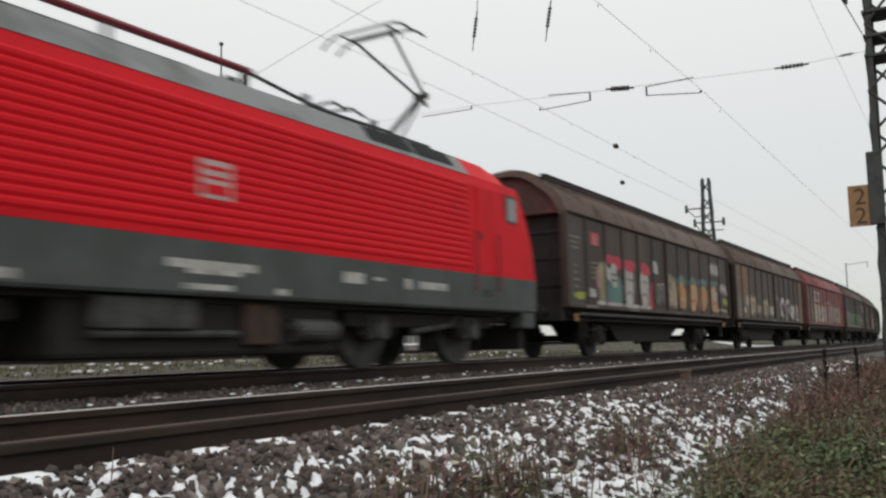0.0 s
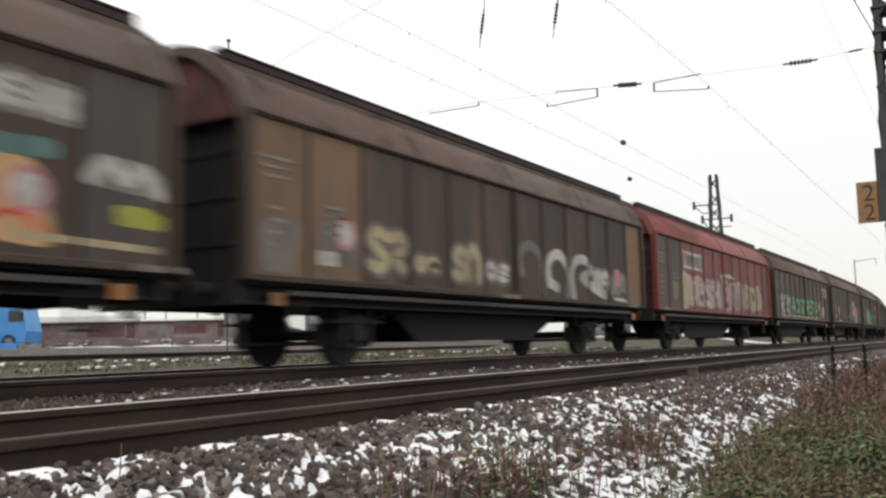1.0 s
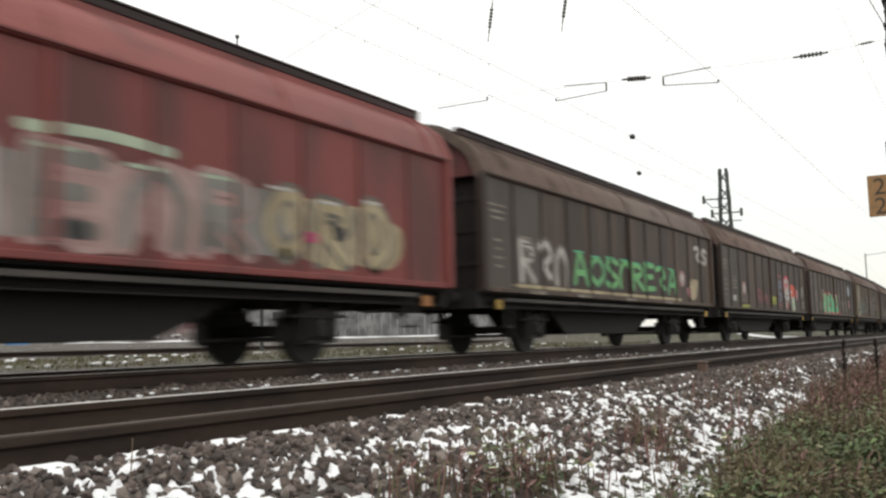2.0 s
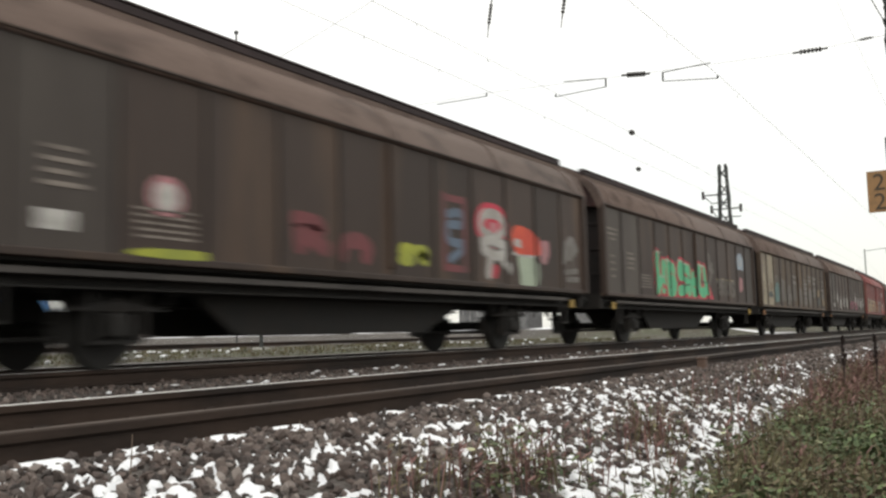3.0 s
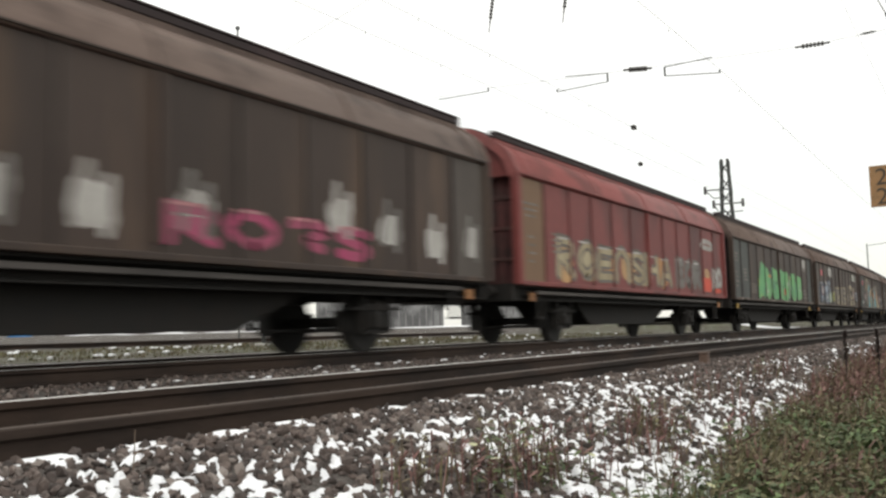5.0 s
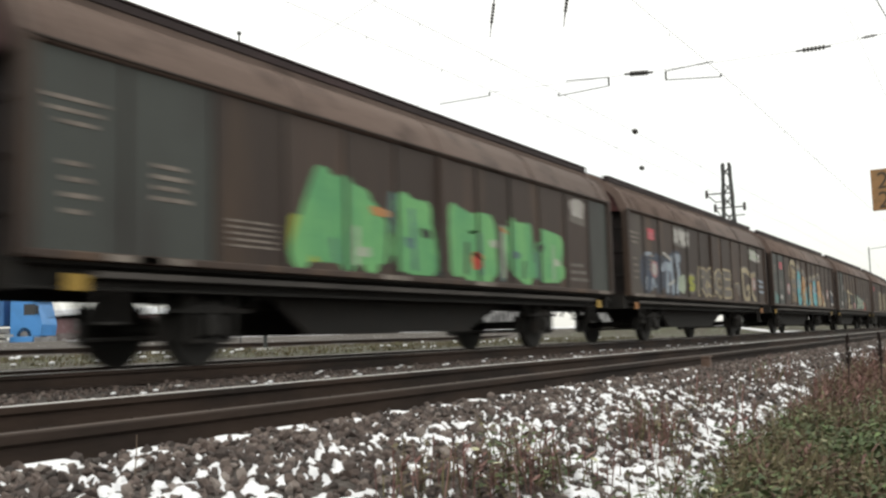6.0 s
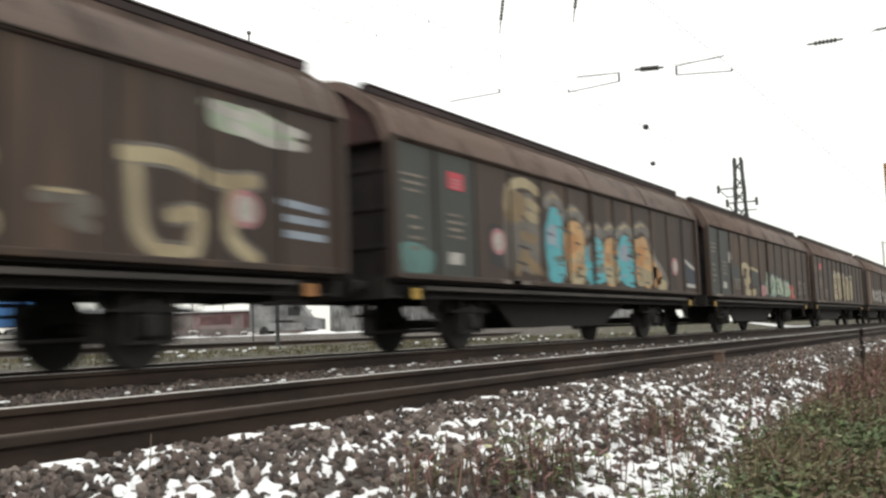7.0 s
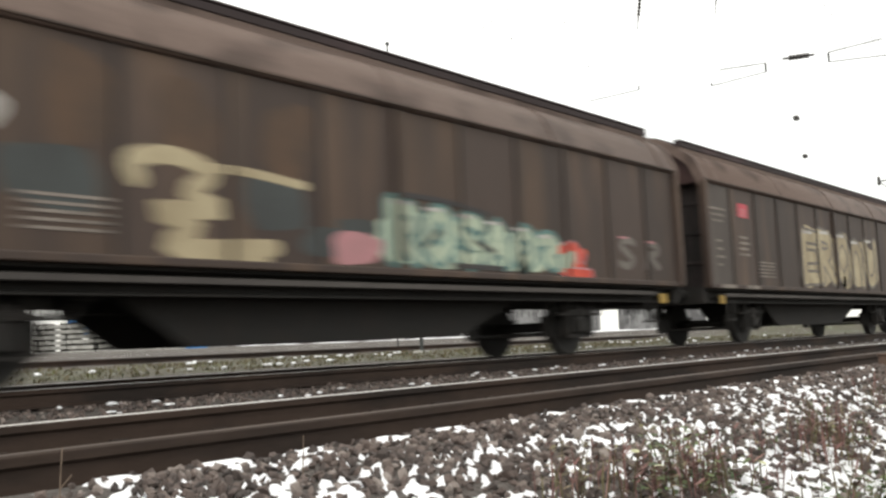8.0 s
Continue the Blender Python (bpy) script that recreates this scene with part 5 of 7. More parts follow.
    paint(w, [[(0.498, 1.3), (0.502, 2.4)], [(0.405, 1.9), (0.41, 2.4)], [(0.642, 1.3), (0.646, 2.0)]], 0.14, "teal", deep=1.3878)
    paint(w, [[(0.268, 1.40), (0.286, 2.0), (0.300, 2.42)], [(0.305, 2.3), (0.300, 1.5)], [(0.335, 1.40), (0.332, 2.36)], [(0.300, 2.34), (0.36, 2.22)], [(0.372, 1.40), (0.360, 2.15)]], 0.42, "green", None, deep=1.3876)
    paint(w, [[(0.425, 1.44), (0.432, 2.32)], [(0.462, 1.42), (0.470, 2.25)], [(0.425, 2.28), (0.47, 2.20)], [(0.44, 1.42), (0.48, 1.42)]], 0.38, "green", None, deep=1.3882)
    paint(w, [[(0.532, 1.42), (0.530, 2.32)], [(0.535, 2.28), (0.575, 2.14), (0.570, 1.85)], [(0.54, 1.84), (0.60, 1.78)], [(0.61, 2.25), (0.618, 1.46)]], 0.36, "green", None, deep=1.3888)
    paint(w, [[(0.672, 2.30), (0.676, 1.50)], [(0.715, 2.26), (0.720, 1.5)], [(0.676, 1.5), (0.73, 1.5)], [(0.762, 1.5), (0.760, 2.2)], [(0.77, 2.18), (0.81, 2.12)], [(0.77, 1.86), (0.80, 1.84)], [(0.77, 1.52), (0.815, 1.52)]], 0.32, "green", None, deep=1.3894)
    for i, at in enumerate((0.318, 0.348, 0.398, 0.448, 0.505, 0.553, 0.592, 0.645, 0.698, 0.742, 0.79)):
        paint(w, [[(at, 1.34), (at + 0.004 * (i % 3 - 1), 1.62 + 0.2 * (i % 4))]], 0.08 + 0.03 * (i % 2), ("teal", "pale_green", "dark")[i % 3], deep=1.3918)
    for i, (at, z) in enumerate(((0.36, 1.5), (0.44, 1.72), (0.47, 1.9), (0.62, 1.9), (0.68, 1.75), (0.75, 1.95), (0.80, 1.70))):
        blob(w, at, z, 0.14, 0.08, ("pale_green", "teal", "dark")[i % 3], 180 + i, 1.3930)
    blob(w, 0.388, 2.12, 0.24, 0.07, "orange", 182, 1.3942)
    blob(w, 0.580, 1.56, 0.20, 0.14, "fire", 86, 1.3945)
    paint(w, [[(0.572, 1.68), (0.59, 1.58)], [(0.64, 2.20), (0.655, 2.14)]], 0.07, "orange", deep=1.3945)
    blob(w, 0.879, 2.92, 0.42, 0.22, "white", 84)
    paint(w, [[(0.855, 2.70), (0.90, 2.66)]], 0.16, "dusty")
    paint(w, [[(0.85, 1.40), (0.905, 1.40)], [(0.85, 1.55), (0.90, 1.56)], [(0.85, 1.70), (0.89, 1.71)]], 0.07, "dusty")
    WAGONS.append(w)
    # eleventh: dark blue corner, pale blue and cream pieces
    w = goods_wagon("brown goods wagon with dark blue, pale blue and cream graffiti", ends=("grey_panel", "brown"), emblem=True, disc=0.136, table=None, patches=(0.05, 0.1))
    blob(w, 0.105, 1.76, 0.62, 0.52, "blue", 91, 1.3860)
    blob(w, 0.165, 1.80, 0.50, 0.56, "blue", 90, 1.3862)
    paint(w, [[(0.085, 2.22), (0.12, 2.26)], [(0.09, 1.36), (0.095, 1.62)], [(0.12, 1.34), (0.125, 1.6), (0.14, 1.4)]], 0.10, "sky")
    paint(w, [[(0.180, 1.92), (0.205, 2.02), (0.235, 1.92)], [(0.238, 1.34), (0.232, 2.20)], [(0.262, 2.26), (0.275, 1.80), (0.262, 1.36)], [(0.205, 1.36), (0.208, 1.84)], [(0.25, 2.30), (0.28, 2.28)]], 0.22, "sky", "blue", 0.08)
    paint(w, [[(0.19, 2.34), (0.23, 2.2)], [(0.215, 1.5), (0.245, 1.62)]], 0.09, "white", deep=1.3925)
    blob(w, 0.292, 1.56, 0.30, 0.28, "pale_green", 97, 1.3930)
    piece(w, 0.335, 0.385, 1.36, 1.90, "snake", "lime", 0.14, "dusty", "cream", 94)
    piece(w, 0.400, 0.660, 1.26, 2.18, "leg snake ring comb", "dusty", 0.22, "cream", None, 95, fat=0.82)
    piece(w, 0.690, 0.745, 1.32, 1.85, "hook", "dusty", 0.16, None, "cream", 96)
    paint(w, [[(0.757, 2.26), (0.80, 2.30), (0.845, 2.14), (0.885, 2.20)], [(0.765, 2.1), (0.770, 1.5), (0.785, 1.26)], [(0.80, 1.66), (0.825, 1.70), (0.82, 1.3)], [(0.86, 2.05), (0.858, 1.5), (0.885, 1.24)], [(0.785, 1.26), (0.81, 1.26)]], 0.17, "cream", "dusty", 0.05)
    d = put("route_disc", K["disc"], PAINT["pink"], w, "round red and white sticker", at=pose(0, share_y(0.874), -0.11))
    put("disc_centre", K["disc_in"], M["white"], d)
    paint(w, [[(0.915, 2.0), (0.97, 1.95)], [(0.92, 1.8), (0.97, 1.78)], [(0.92, 1.6), (0.97, 1.58)]], 0.10, "sky", None)
    piece(w, 0.255, 0.347, 2.66, 3.13, "leg ring comb snake", "white", 0.15, "grey", None, 98)
    blob(w, 0.880, 2.90, 0.72, 0.20, "pale_green", 99)
    paint(w, [[(0.838, 3.02), (0.87, 2.96), (0.89, 3.05)], [(0.86, 2.84), (0.90, 2.72), (0.945, 2.76)], [(0.90, 2.96), (0.945, 2.92)]], 0.12, "white", deep=1.3890)
    WAGONS.append(w)
    # twelfth: tall cream head, then cyan and peach bubbles with pale caps
    w = goods_wagon("brown goods wagon with cyan and peach bubble graffiti", ends=("green_panel", "green_panel"), emblem=True, mark="yellow", label_at=0.120, disc=0.218, table=None, patches=(0.247, 0.27))
    blob(w, 0.045, 1.44, 0.5, 0.22, "teal", 101)
    blob(w, 0.225, 1.80, 0.44, 0.42, "dark", 117, 1.3862)
    blob(w, 0.285, 2.05, 0.72, 0.80, "dusty", 102, 1.3868)
    blob(w, 0.265, 2.55, 0.42, 0.30, "tan", 103, 1.3880)
    paint(w, [[(0.240, 2.55), (0.25, 2.90), (0.29, 3.06), (0.325, 2.95)], [(0.30, 2.70), (0.325, 2.6)], [(0.30, 2.45), (0.32, 2.40)]], 0.20, "cream")
    paint(w, [[(0.265, 1.36), (0.285, 1.72), (0.305, 1.40)], [(0.28, 2.05), (0.315, 2.0)], [(0.29, 1.62), (0.335, 1.36)]], 0.18, "tan", deep=1.3890)
    paint(w, [[(0.27, 1.85), (0.30, 1.80)], [(0.28, 2.42), (0.292, 2.34)], [(0.265, 1.55), (0.29, 1.5)]], 0.05, "dark", deep=1.3905)
    rnd = random.Random(112)
    for a, b, top, col, spot_col in ((0.346, 0.402, 2.80, "cyan", "sky"), (0.404, 0.472, 2.62, "peach", "orange"), (0.474, 0.540, 2.36, "cyan", "grey"), (0.540, 0.598, 2.42, "peach", "orange"), (0.598, 0.668, 2.50, "cyan", "sky"), (0.668, 0.742, 2.62, "peach", "orange")):
        c, half_y = (a + b) / 2, (b - a) * HALF
        blob(w, c, (top + 1.22) / 2 - 0.06, half_y * 1.02, (top - 1.22) / 2 * 0.90, col, rnd.randint(0, 999), 1.3870 + 0.0002 * rnd.random())
        blob(w, c + 0.004, 1.48, half_y * 0.98, 0.24, "cyan" if col == "cyan" else "cream", rnd.randint(0, 999), 1.3882)
        blob(w, c - 0.008, (top + 1.5) / 2, half_y * 0.50, 0.22, spot_col, rnd.randint(0, 999), 1.3890)
        paint(w, [[(a + 0.006, top - 0.02), (c, top + 0.12), (b - 0.008, top - 0.02)]], 0.20, "grey", "dusty", 0.05, deep=1.3898)
        paint(w, [[(a + 0.012, top + 0.06), (c, top + 0.16), (c + 0.012, top + 0.12)]], 0.07, "cream", deep=1.3915)
        for k in range(7):
            z, y = 1.30 + (top - 1.45) * (k + rnd.random()) / 7, rnd.choice((a + 0.004, c + 0.006, b - 0.022)) + rnd.uniform(-0.006, 0.006)
            paint(w, [[(y, z), (y + 0.008, z + rnd.uniform(-0.03, 0.04)), (y + rnd.uniform(0.012, 0.022), z - 0.02)]], rnd.uniform(0.03, 0.06), ("dark", "dusty", "grey", spot_col)[k % 4], deep=1.3925)
        for k in range(4):
            blob(w, rnd.uniform(a + 0.008, b - 0.008), rnd.uniform(1.3, top - 0.3), rnd.uniform(0.10, 0.24), rnd.uniform(0.06, 0.16), (spot_col, "cream" if col == "peach" else "cyan", "tan" if col == "peach" else "teal", col)[k], rnd.randint(0, 999), 1.3905 + 0.0002 * k)
    for i, (at, z) in enumerate(((0.75, 2.0), (0.77, 1.72), (0.795, 1.48))):
        blob(w, at, z - 0.25 + 0.05 * i, 0.36, 0.30 - 0.06 * i, ("peach", "orange", "cream")[i], 118 + i, 1.3872)
    paint(w, [[(0.745, 2.30), (0.765, 1.95), (0.79, 1.75), (0.825, 1.40)]], 0.13, "grey", "dusty", 0.04)
    d = put("route_disc", K["disc"], PAINT["pink"], w, "round red and white sticker", at=pose(0, share_y(0.868), -0.10))
    put("disc_centre", K["disc_in"], M["white"], d)
    blob(w, 0.955, 1.72, 0.42, 0.32, "blue", 122, 1.3866)
    paint(w, [[(0.930, 2.05), (0.95, 1.95), (0.978, 1.86)], [(0.935, 1.38), (0.98, 1.36)]], 0.10, "white")
    WAGONS.append(w)
    # thirteenth: cream squiggle and a pale green piece
    w = goods_wagon("dark brown goods wagon with a cream squiggle and pale green graffiti", "brown", "brown_roof", ("green_panel", "green_panel"), None, "yellow", label_at=0.116, table=0.217, patches=(0.06,))
    for at in (0.225, 0.30, 0.385):
        blob(w, at, 2.55 + 0.1 * (at < 0.25), 0.36, 0.42, "rust", int(at * 1000), 1.3862)
    blob(w, 0.207, 1.88, 0.50, 0.28, "slate", 129, 1.3864)
    blob(w, 0.372, 1.85, 0.42, 0.30, "slate", 130, 1.3864)
    paint(w, [[(0.262, 1.95), (0.260, 2.14), (0.290, 2.22), (0.318, 2.08), (0.300, 1.86), (0.325, 1.72), (0.276, 1.66), (0.305, 1.52), (0.285, 1.34), (0.318, 1.24)], [(0.300, 1.30), (0.345, 1.34), (0.370, 1.36)], [(0.312, 1.22), (0.36, 1.24)]], 0.19, "cream")
    paint(w, [[(0.315, 2.14), (0.35, 2.15), (0.40, 2.08)]], 0.10, "cream", deep=1.3890)
    blob(w, 0.418, 1.46, 0.34, 0.16, "slate", 116)
    blob(w, 0.452, 1.42, 0.42, 0.18, "pink", 111, 1.3880)
    blob(w, 0.455, 1.66, 0.30, 0.12, "slate", 131)
    for i in range(6):
        blob(w, 0.505 + 0.046 * i, 1.60 - 0.02 * i, 0.42, 0.36 - 0.03 * i, "pale_green", 190 + i, 1.3866 + 0.0002 * i)
    piece(w, 0.488, 0.735, 1.26, 2.08, "leg ring snake peak ring hook", "pale_green", 0.17, "teal", "white", 132, 1.3895, 0.74, (1.0, 0.95, 0.9, 0.84, 0.78, 0.7))
    paint(w, [[(0.50, 2.14), (0.56, 2.12), (0.62, 2.02)], [(0.57, 1.28), (0.64, 1.27)], [(0.60, 1.62), (0.625, 1.5)], [(0.53, 1.5), (0.55, 1.72)]], 0.07, "dark", deep=1.3945)
    blob(w, 0.755, 1.44, 0.42, 0.22, "fire", 113, 1.3870)
    paint(w, [[(0.735, 1.60), (0.76, 1.68), (0.775, 1.5)], [(0.745, 1.27), (0.79, 1.26)]], 0.13, "fire", "pink", 0.03, deep=1.3890)
    piece(w, 0.85, 0.97, 1.36, 1.98, "snake leg", "dusty", 0.12, None, "pink", 134, fat=0.5)
    blob(w, 0.165, 2.40, 0.20, 0.17, "white", 115)
    WAGONS.append(w)
    # fourteenth: tall cream piece
    w = goods_wagon("brown goods wagon with a tall cream and ochre graffiti", ends=("grey_panel", "brown"), emblem=True, mark="yellow", table=0.2, patches=(0.06, 0.14))
    for i in range(5):
        blob(w, 0.385 + 0.078 * i, 2.02 - 0.03 * i, 0.56, 0.74 - 0.04 * i, "cream", 200 + i, 1.3866 + 0.0002 * i)
    piece(w, 0.345, 0.735, 1.28, 2.72, "comb leg ring arch cup", "cream", 0.26, "dusty", "white", 141, 1.3895, 0.78)
    paint(w, [[(0.33 + 0.078 * i, 1.5), (0.335 + 0.078 * i, 2.4)] for i in range(6)], 0.07, "dusty", deep=1.3940)
    WAGONS.append(w)
    # the tail of the train, far off
    for i in range(9):
        red = i in (4,)
        w = goods_wagon("dusty goods wagon in the distant tail of the train", "red" if red else "brown", "red_roof" if red else "brown_roof", ("grey_panel", "tan_panel" if i % 3 == 0 else "grey_panel"), mark="yellow" if i % 2 else "orange")
        piece(w, 0.2 + 0.05 * (i % 3), 0.85, 1.32, 2.15, ("leg ring comb arch snake ladder", "snake arch ring hook leg cup", "comb peak ring leg snake ring")[i % 3], ("white", "pale_green", "grey", "cream", "peach")[i % 5], 0.20, ("dusty", "pink", "grey")[i % 3], None, 150 + i)
        WAGONS.append(w)


train_wagons()

# ---- electric locomotive ----


def loft(bm, rings):
    vs = [[bm.verts.new(p) for p in r] for r in rings]
    k = len(vs[0])
    for a, b in zip(vs, vs[1:]):
        for i in range(k):
            bm.faces.new((a[i], a[(i + 1) % k], b[(i + 1) % k], b[i]))
    bm.faces.new(vs[0][::-1])
    bm.faces.new(vs[-1])
    bmesh.ops.recalc_face_normals(bm, faces=bm.faces[:])
    return bm


def hull_ring(z, half, end, nose):
    q = [(half, -end), (half, end), (half * 0.94, end + nose * 0.35), (half * 0.72, end + nose * 0.75), (half * 0.35, end + nose * 0.96)]
    q += [(-x, y) for x, y in q[::-1][:-1]] + [(-half, end)]
    back = [(-x, -y) for x, y in q[1:-1]]
    ring = [(half, end)] + q[2:5] + [(-x, y) for x, y in q[4:1:-1]] + [(-half, end), (-half, -end)] + [(-x, -y) for x, y in q[2:5]] + [(x, -y) for x, y in q[4:1:-1]] + [(half, -end)]
    return [(x, y, z) for x, y in ring]


def raised_pantograph(w):
    p = part("pantograph", boxes((-0.45, 0.45, 4.9, 6.3, 4.02, 4.08), bevel=0.01), M["black"], w, "raised black pantograph")
    for x, y in ((-0.4, 5.0), (0.4, 5.0), (0.0, 6.2)):
        bm = bmesh.new()
        for i in range(4):
            rod(bm, (x, y, 3.74 + 0.07 * i), (x, y, 3.79 + 0.07 * i), 0.075, 10)
        rod(bm, (x, y, 3.7), (x, y, 4.04), 0.04, 8)
        part("insulator", bm, M["insulator"], p)
    part("lower_arm", rods(((0, 5.45, 4.1), (0, 6.70, 5.20), 0.055), ((0.12, 5.7, 4.08), (0.05, 6.62, 5.09), 0.025)), M["black"], p)
    part("knee", rods(((-0.14, 6.72, 5.21), (0.14, 6.72, 5.21), 0.075), ((0, 6.75, 5.2), (0, 6.9, 5.05), 0.04)), M["black"], p)
    for s in (-1, 1):
        part("upper_arm", rods(((s * 0.08, 6.70, 5.22), (s * 0.42, 5.05, 5.96), 0.028)), M["black"], p)
    for y in (4.85, 5.30):
        bm = bmesh.new()
        pts = [(-0.98, y, 5.82), (-0.80, y, 5.96), (-0.62, y, 6.015), (0.62, y, 6.015), (0.80, y, 5.96), (0.98, y, 5.82)]
        for a, b in zip(pts, pts[1:]):
            rod(bm, a, b, 0.024, 8)
        part("contact_strip", bm, M["gear_grey"], p)
    part("head_frame", rods(((-0.5, 4.85, 5.97), (-0.5, 5.30, 5.97), 0.02), ((0.5, 4.85, 5.97), (0.5, 5.30, 5.97), 0.02), ((-0.5, 5.05, 5.96), (0.5, 5.05, 5.96), 0.025)), M["black"], p)


def locomotive():
    w = tagged(new("electric_locomotive"), "red electric locomotive with ribbed sides and grey skirt", "locomotive")
    part("frame", boxes((-1.30, 1.30, -8.1, 8.1, 0.86, 1.0), bevel=0.01), M["under"], w)
    part("skirt", loft(bmesh.new(), [hull_ring(0.93, 1.48, 8.48, 0.55), hull_ring(0.97, 1.50, 8.52, 0.58), hull_ring(1.57, 1.50, 8.54, 0.58)]), M["loco_grey"], w, "grey painted lower body")
    bm = loft(bmesh.new(), [hull_ring(1.574, 1.50, 8.54, 0.58), hull_ring(2.1, 1.50, 8.42, 0.56), hull_ring(2.62, 1.49, 8.24, 0.52), hull_ring(3.20, 1.46, 7.96, 0.46), hull_ring(3.36, 1.42, 7.86, 0.42)])
    part("body", bm, M["loco_red"], w)
    # ribbed side walls
    for s in (1, -1):
        bm = bmesh.new()
        n = 14
        lo, hi = 1.66, 3.20
        st = (hi - lo) / n
        out = [(1.47 * s, lo)]
        for i in range(n):
            z = lo + st * i
            wid = 1.500 if z < 2.6 else 1.500 - (z - 2.6) * 0.05
            out += [(s * wid, z), (s * (wid + 0.016), z + st * 0.36), (s * (wid + 0.016), z + st * 0.72), (s * wid, z + st * 0.98)]
        out.append((1.44 * s, hi))
        prism(bm, out, -5.80, 5.80)
        part("ribbed_wall", bm, M["loco_red"], w)
    # roof with sloping shoulders
    sec = [(1.43, 3.362), (1.37, 3.44), (1.16, 3.72), (1.06, 3.76), (-1.06, 3.76), (-1.16, 3.72), (-1.37, 3.44), (-1.43, 3.362)]
    part("roof", prism(bmesh.new(), sec, -6.0, 6.0), M["loco_roof"], w, "light grey roof with sloping shoulders")
    for s in (1, -1):
        rings = []
        for y, k, h in ((6.002, 1.0, 3.76), (6.9, 0.99, 3.75), (7.6, 0.95, 3.66), (8.05, 0.86, 3.45)):
            rings.append([(x * k, s * y, 3.362 + (z - 3.362) * (h - 3.362) / 0.40) for x, z in sec])
        part("cab_roof", loft(bmesh.new(), rings), M["loco_red"], w)
    for y0, y1 in ((3.05, 4.25), (4.38, 5.55)):
        bm = bmesh.new()
        for i in range(7):
            f = 0.12 + 0.76 * i / 6
            x, z = 1.37 - 0.21 * f, 3.44 + 0.28 * f
            box(bm, x - 0.012, x + 0.022, y0, y1, z - 0.006, z + 0.016)
        part("roof_grille", bm, M["grille"], w, "dark louvred air intake")
    part("roof_hatch", boxes((-0.8, 0.8, -4.5, -1.0, 3.762, 3.80), (-0.8, 0.8, -0.8, 2.6, 3.762, 3.80), bevel=0.01), M["loco_roof"], w)
    # high-voltage gear
    bus = part("busbar", rods(((0.6, -7.0, 4.18), (0.6, 1.25, 4.18), 0.055)), M["maroon"], w, "maroon insulated busbar")
    for y in (-6.0, -3.6, -1.2, 1.1):
        part("insulator", rods(((0.6, y, 3.75), (0.6, y, 4.15), 0.05)), M["insulator"], bus)
    part("roof_cable", rods(((0.75, -6.8, 3.9), (0.75, 0.0, 3.88), 0.03)), M["black"], w)
    fold = part("folded_pantograph", rods(((-0.4, 2.9, 4.10), (0.0, 5.0, 4.14), 0.04), ((0.4, 2.9, 4.10), (0.05, 5.0, 4.14), 0.04), ((0, 3.2, 4.0), (0, 4.8, 4.05), 0.055)), M["black"], w, "folded black roof gear")
    for y in (3.0, 3.45):
        bm = bmesh.new()
        pts = [(-0.98, y, 3.94), (-0.7, y, 4.14), (0.7, y, 4.14), (0.98, y, 3.94)]
        for a, b in zip(pts, pts[1:]):
            rod(bm, a, b, 0.024, 8)
        part("contact_strip", bm, M["black"], fold)
    for x, y in ((-0.4, 3.1), (0.4, 3.1), (0.4, 4.6), (-0.4, 4.6), (0.75, 4.0), (0.8, 2.2)):
        part("insulator", rods(((x, y, 3.75), (x, y, 4.05), 0.06)), M["insulator"], fold)
    part("roof_cable", rods(((0.6, 1.2, 4.16), (0.75, 2.6, 3.92), 0.03), ((0.75, 2.6, 3.92), (0.5, 4.9, 4.05), 0.03)), M["black"], w)
    raised_pantograph(w)
    part("aerial", rods(((0.3, 6.45, 3.7), (0.3, 6.45, 3.95), 0.03)), M["loco_roof"], w)
    part("horn", boxes((0.3, 0.8, 0.6, 0.8, 3.8, 3.95), bevel=0.02), M["gear_grey"], w)
    for s in (1, -1):
        win = part("cab_window", boxes((1.470, 1.492, s * 7.30, s * 7.78, 2.62, 3.16), bevel=0.012), M["black"], w)
        part("pane", boxes((1.478, 1.502, s * 7.35, s * 7.73, 2.67, 3.11)), M["loco_glass"], win, "pale cab side window")
        d = part("cab_door", boxes((1.485, 1.506, s * 6.12, s * 6.80, 1.60, 3.16), bevel=0.01), M["loco_red"], w)
        part("door_handle", boxes((1.505, 1.53, s * 6.22, s * 6.26, 2.2, 2.34)), M["black"], d)
        for y in (6.02, 6.88):
            part("handrail", rods(((1.545, s * y, 1.30), (1.545, s * y, 2.35), 0.016), ((1.48, s * y, 1.32), (1.545, s * y, 1.32), 0.014), ((1.48, s * y, 2.33), (1.545, s * y, 2.33), 0.014)), M["maroon"], w)
        # no hollow is cut: a black plate draws the shade inside the step recess
        part("step_recess", boxes((1.47, 1.504, s * 6.30, s * 6.62, 1.18, 1.32)), M["black"], w)
        part("windscreen", loft(bmesh.new(), [[(x * 0.82, s * (8.08 + 0.70 * (1 - abs(x) ** 2 / 2.2) + 0.01 - 0.0), 2.60) for x in (-1.5, -1, -0.4, 0.4, 1, 1.5)] + [(x * 0.82, s * (8.05 + 0.6 * (1 - abs(x) ** 2 / 2.2)), 2.60) for x in (1.5, 0.4, -1.5)], [(x * 0.78, s * (7.83 + 0.60 * (1 - abs(x) ** 2 / 2.2) + 0.01), 3.14) for x in (-1.5, -1, -0.4, 0.4, 1, 1.5)] + [(x * 0.78, s * (7.77 + 0.5 * (1 - abs(x) ** 2 / 2.2)), 3.14) for x in (1.5, 0.4, -1.5)]]), M["glass"], w)
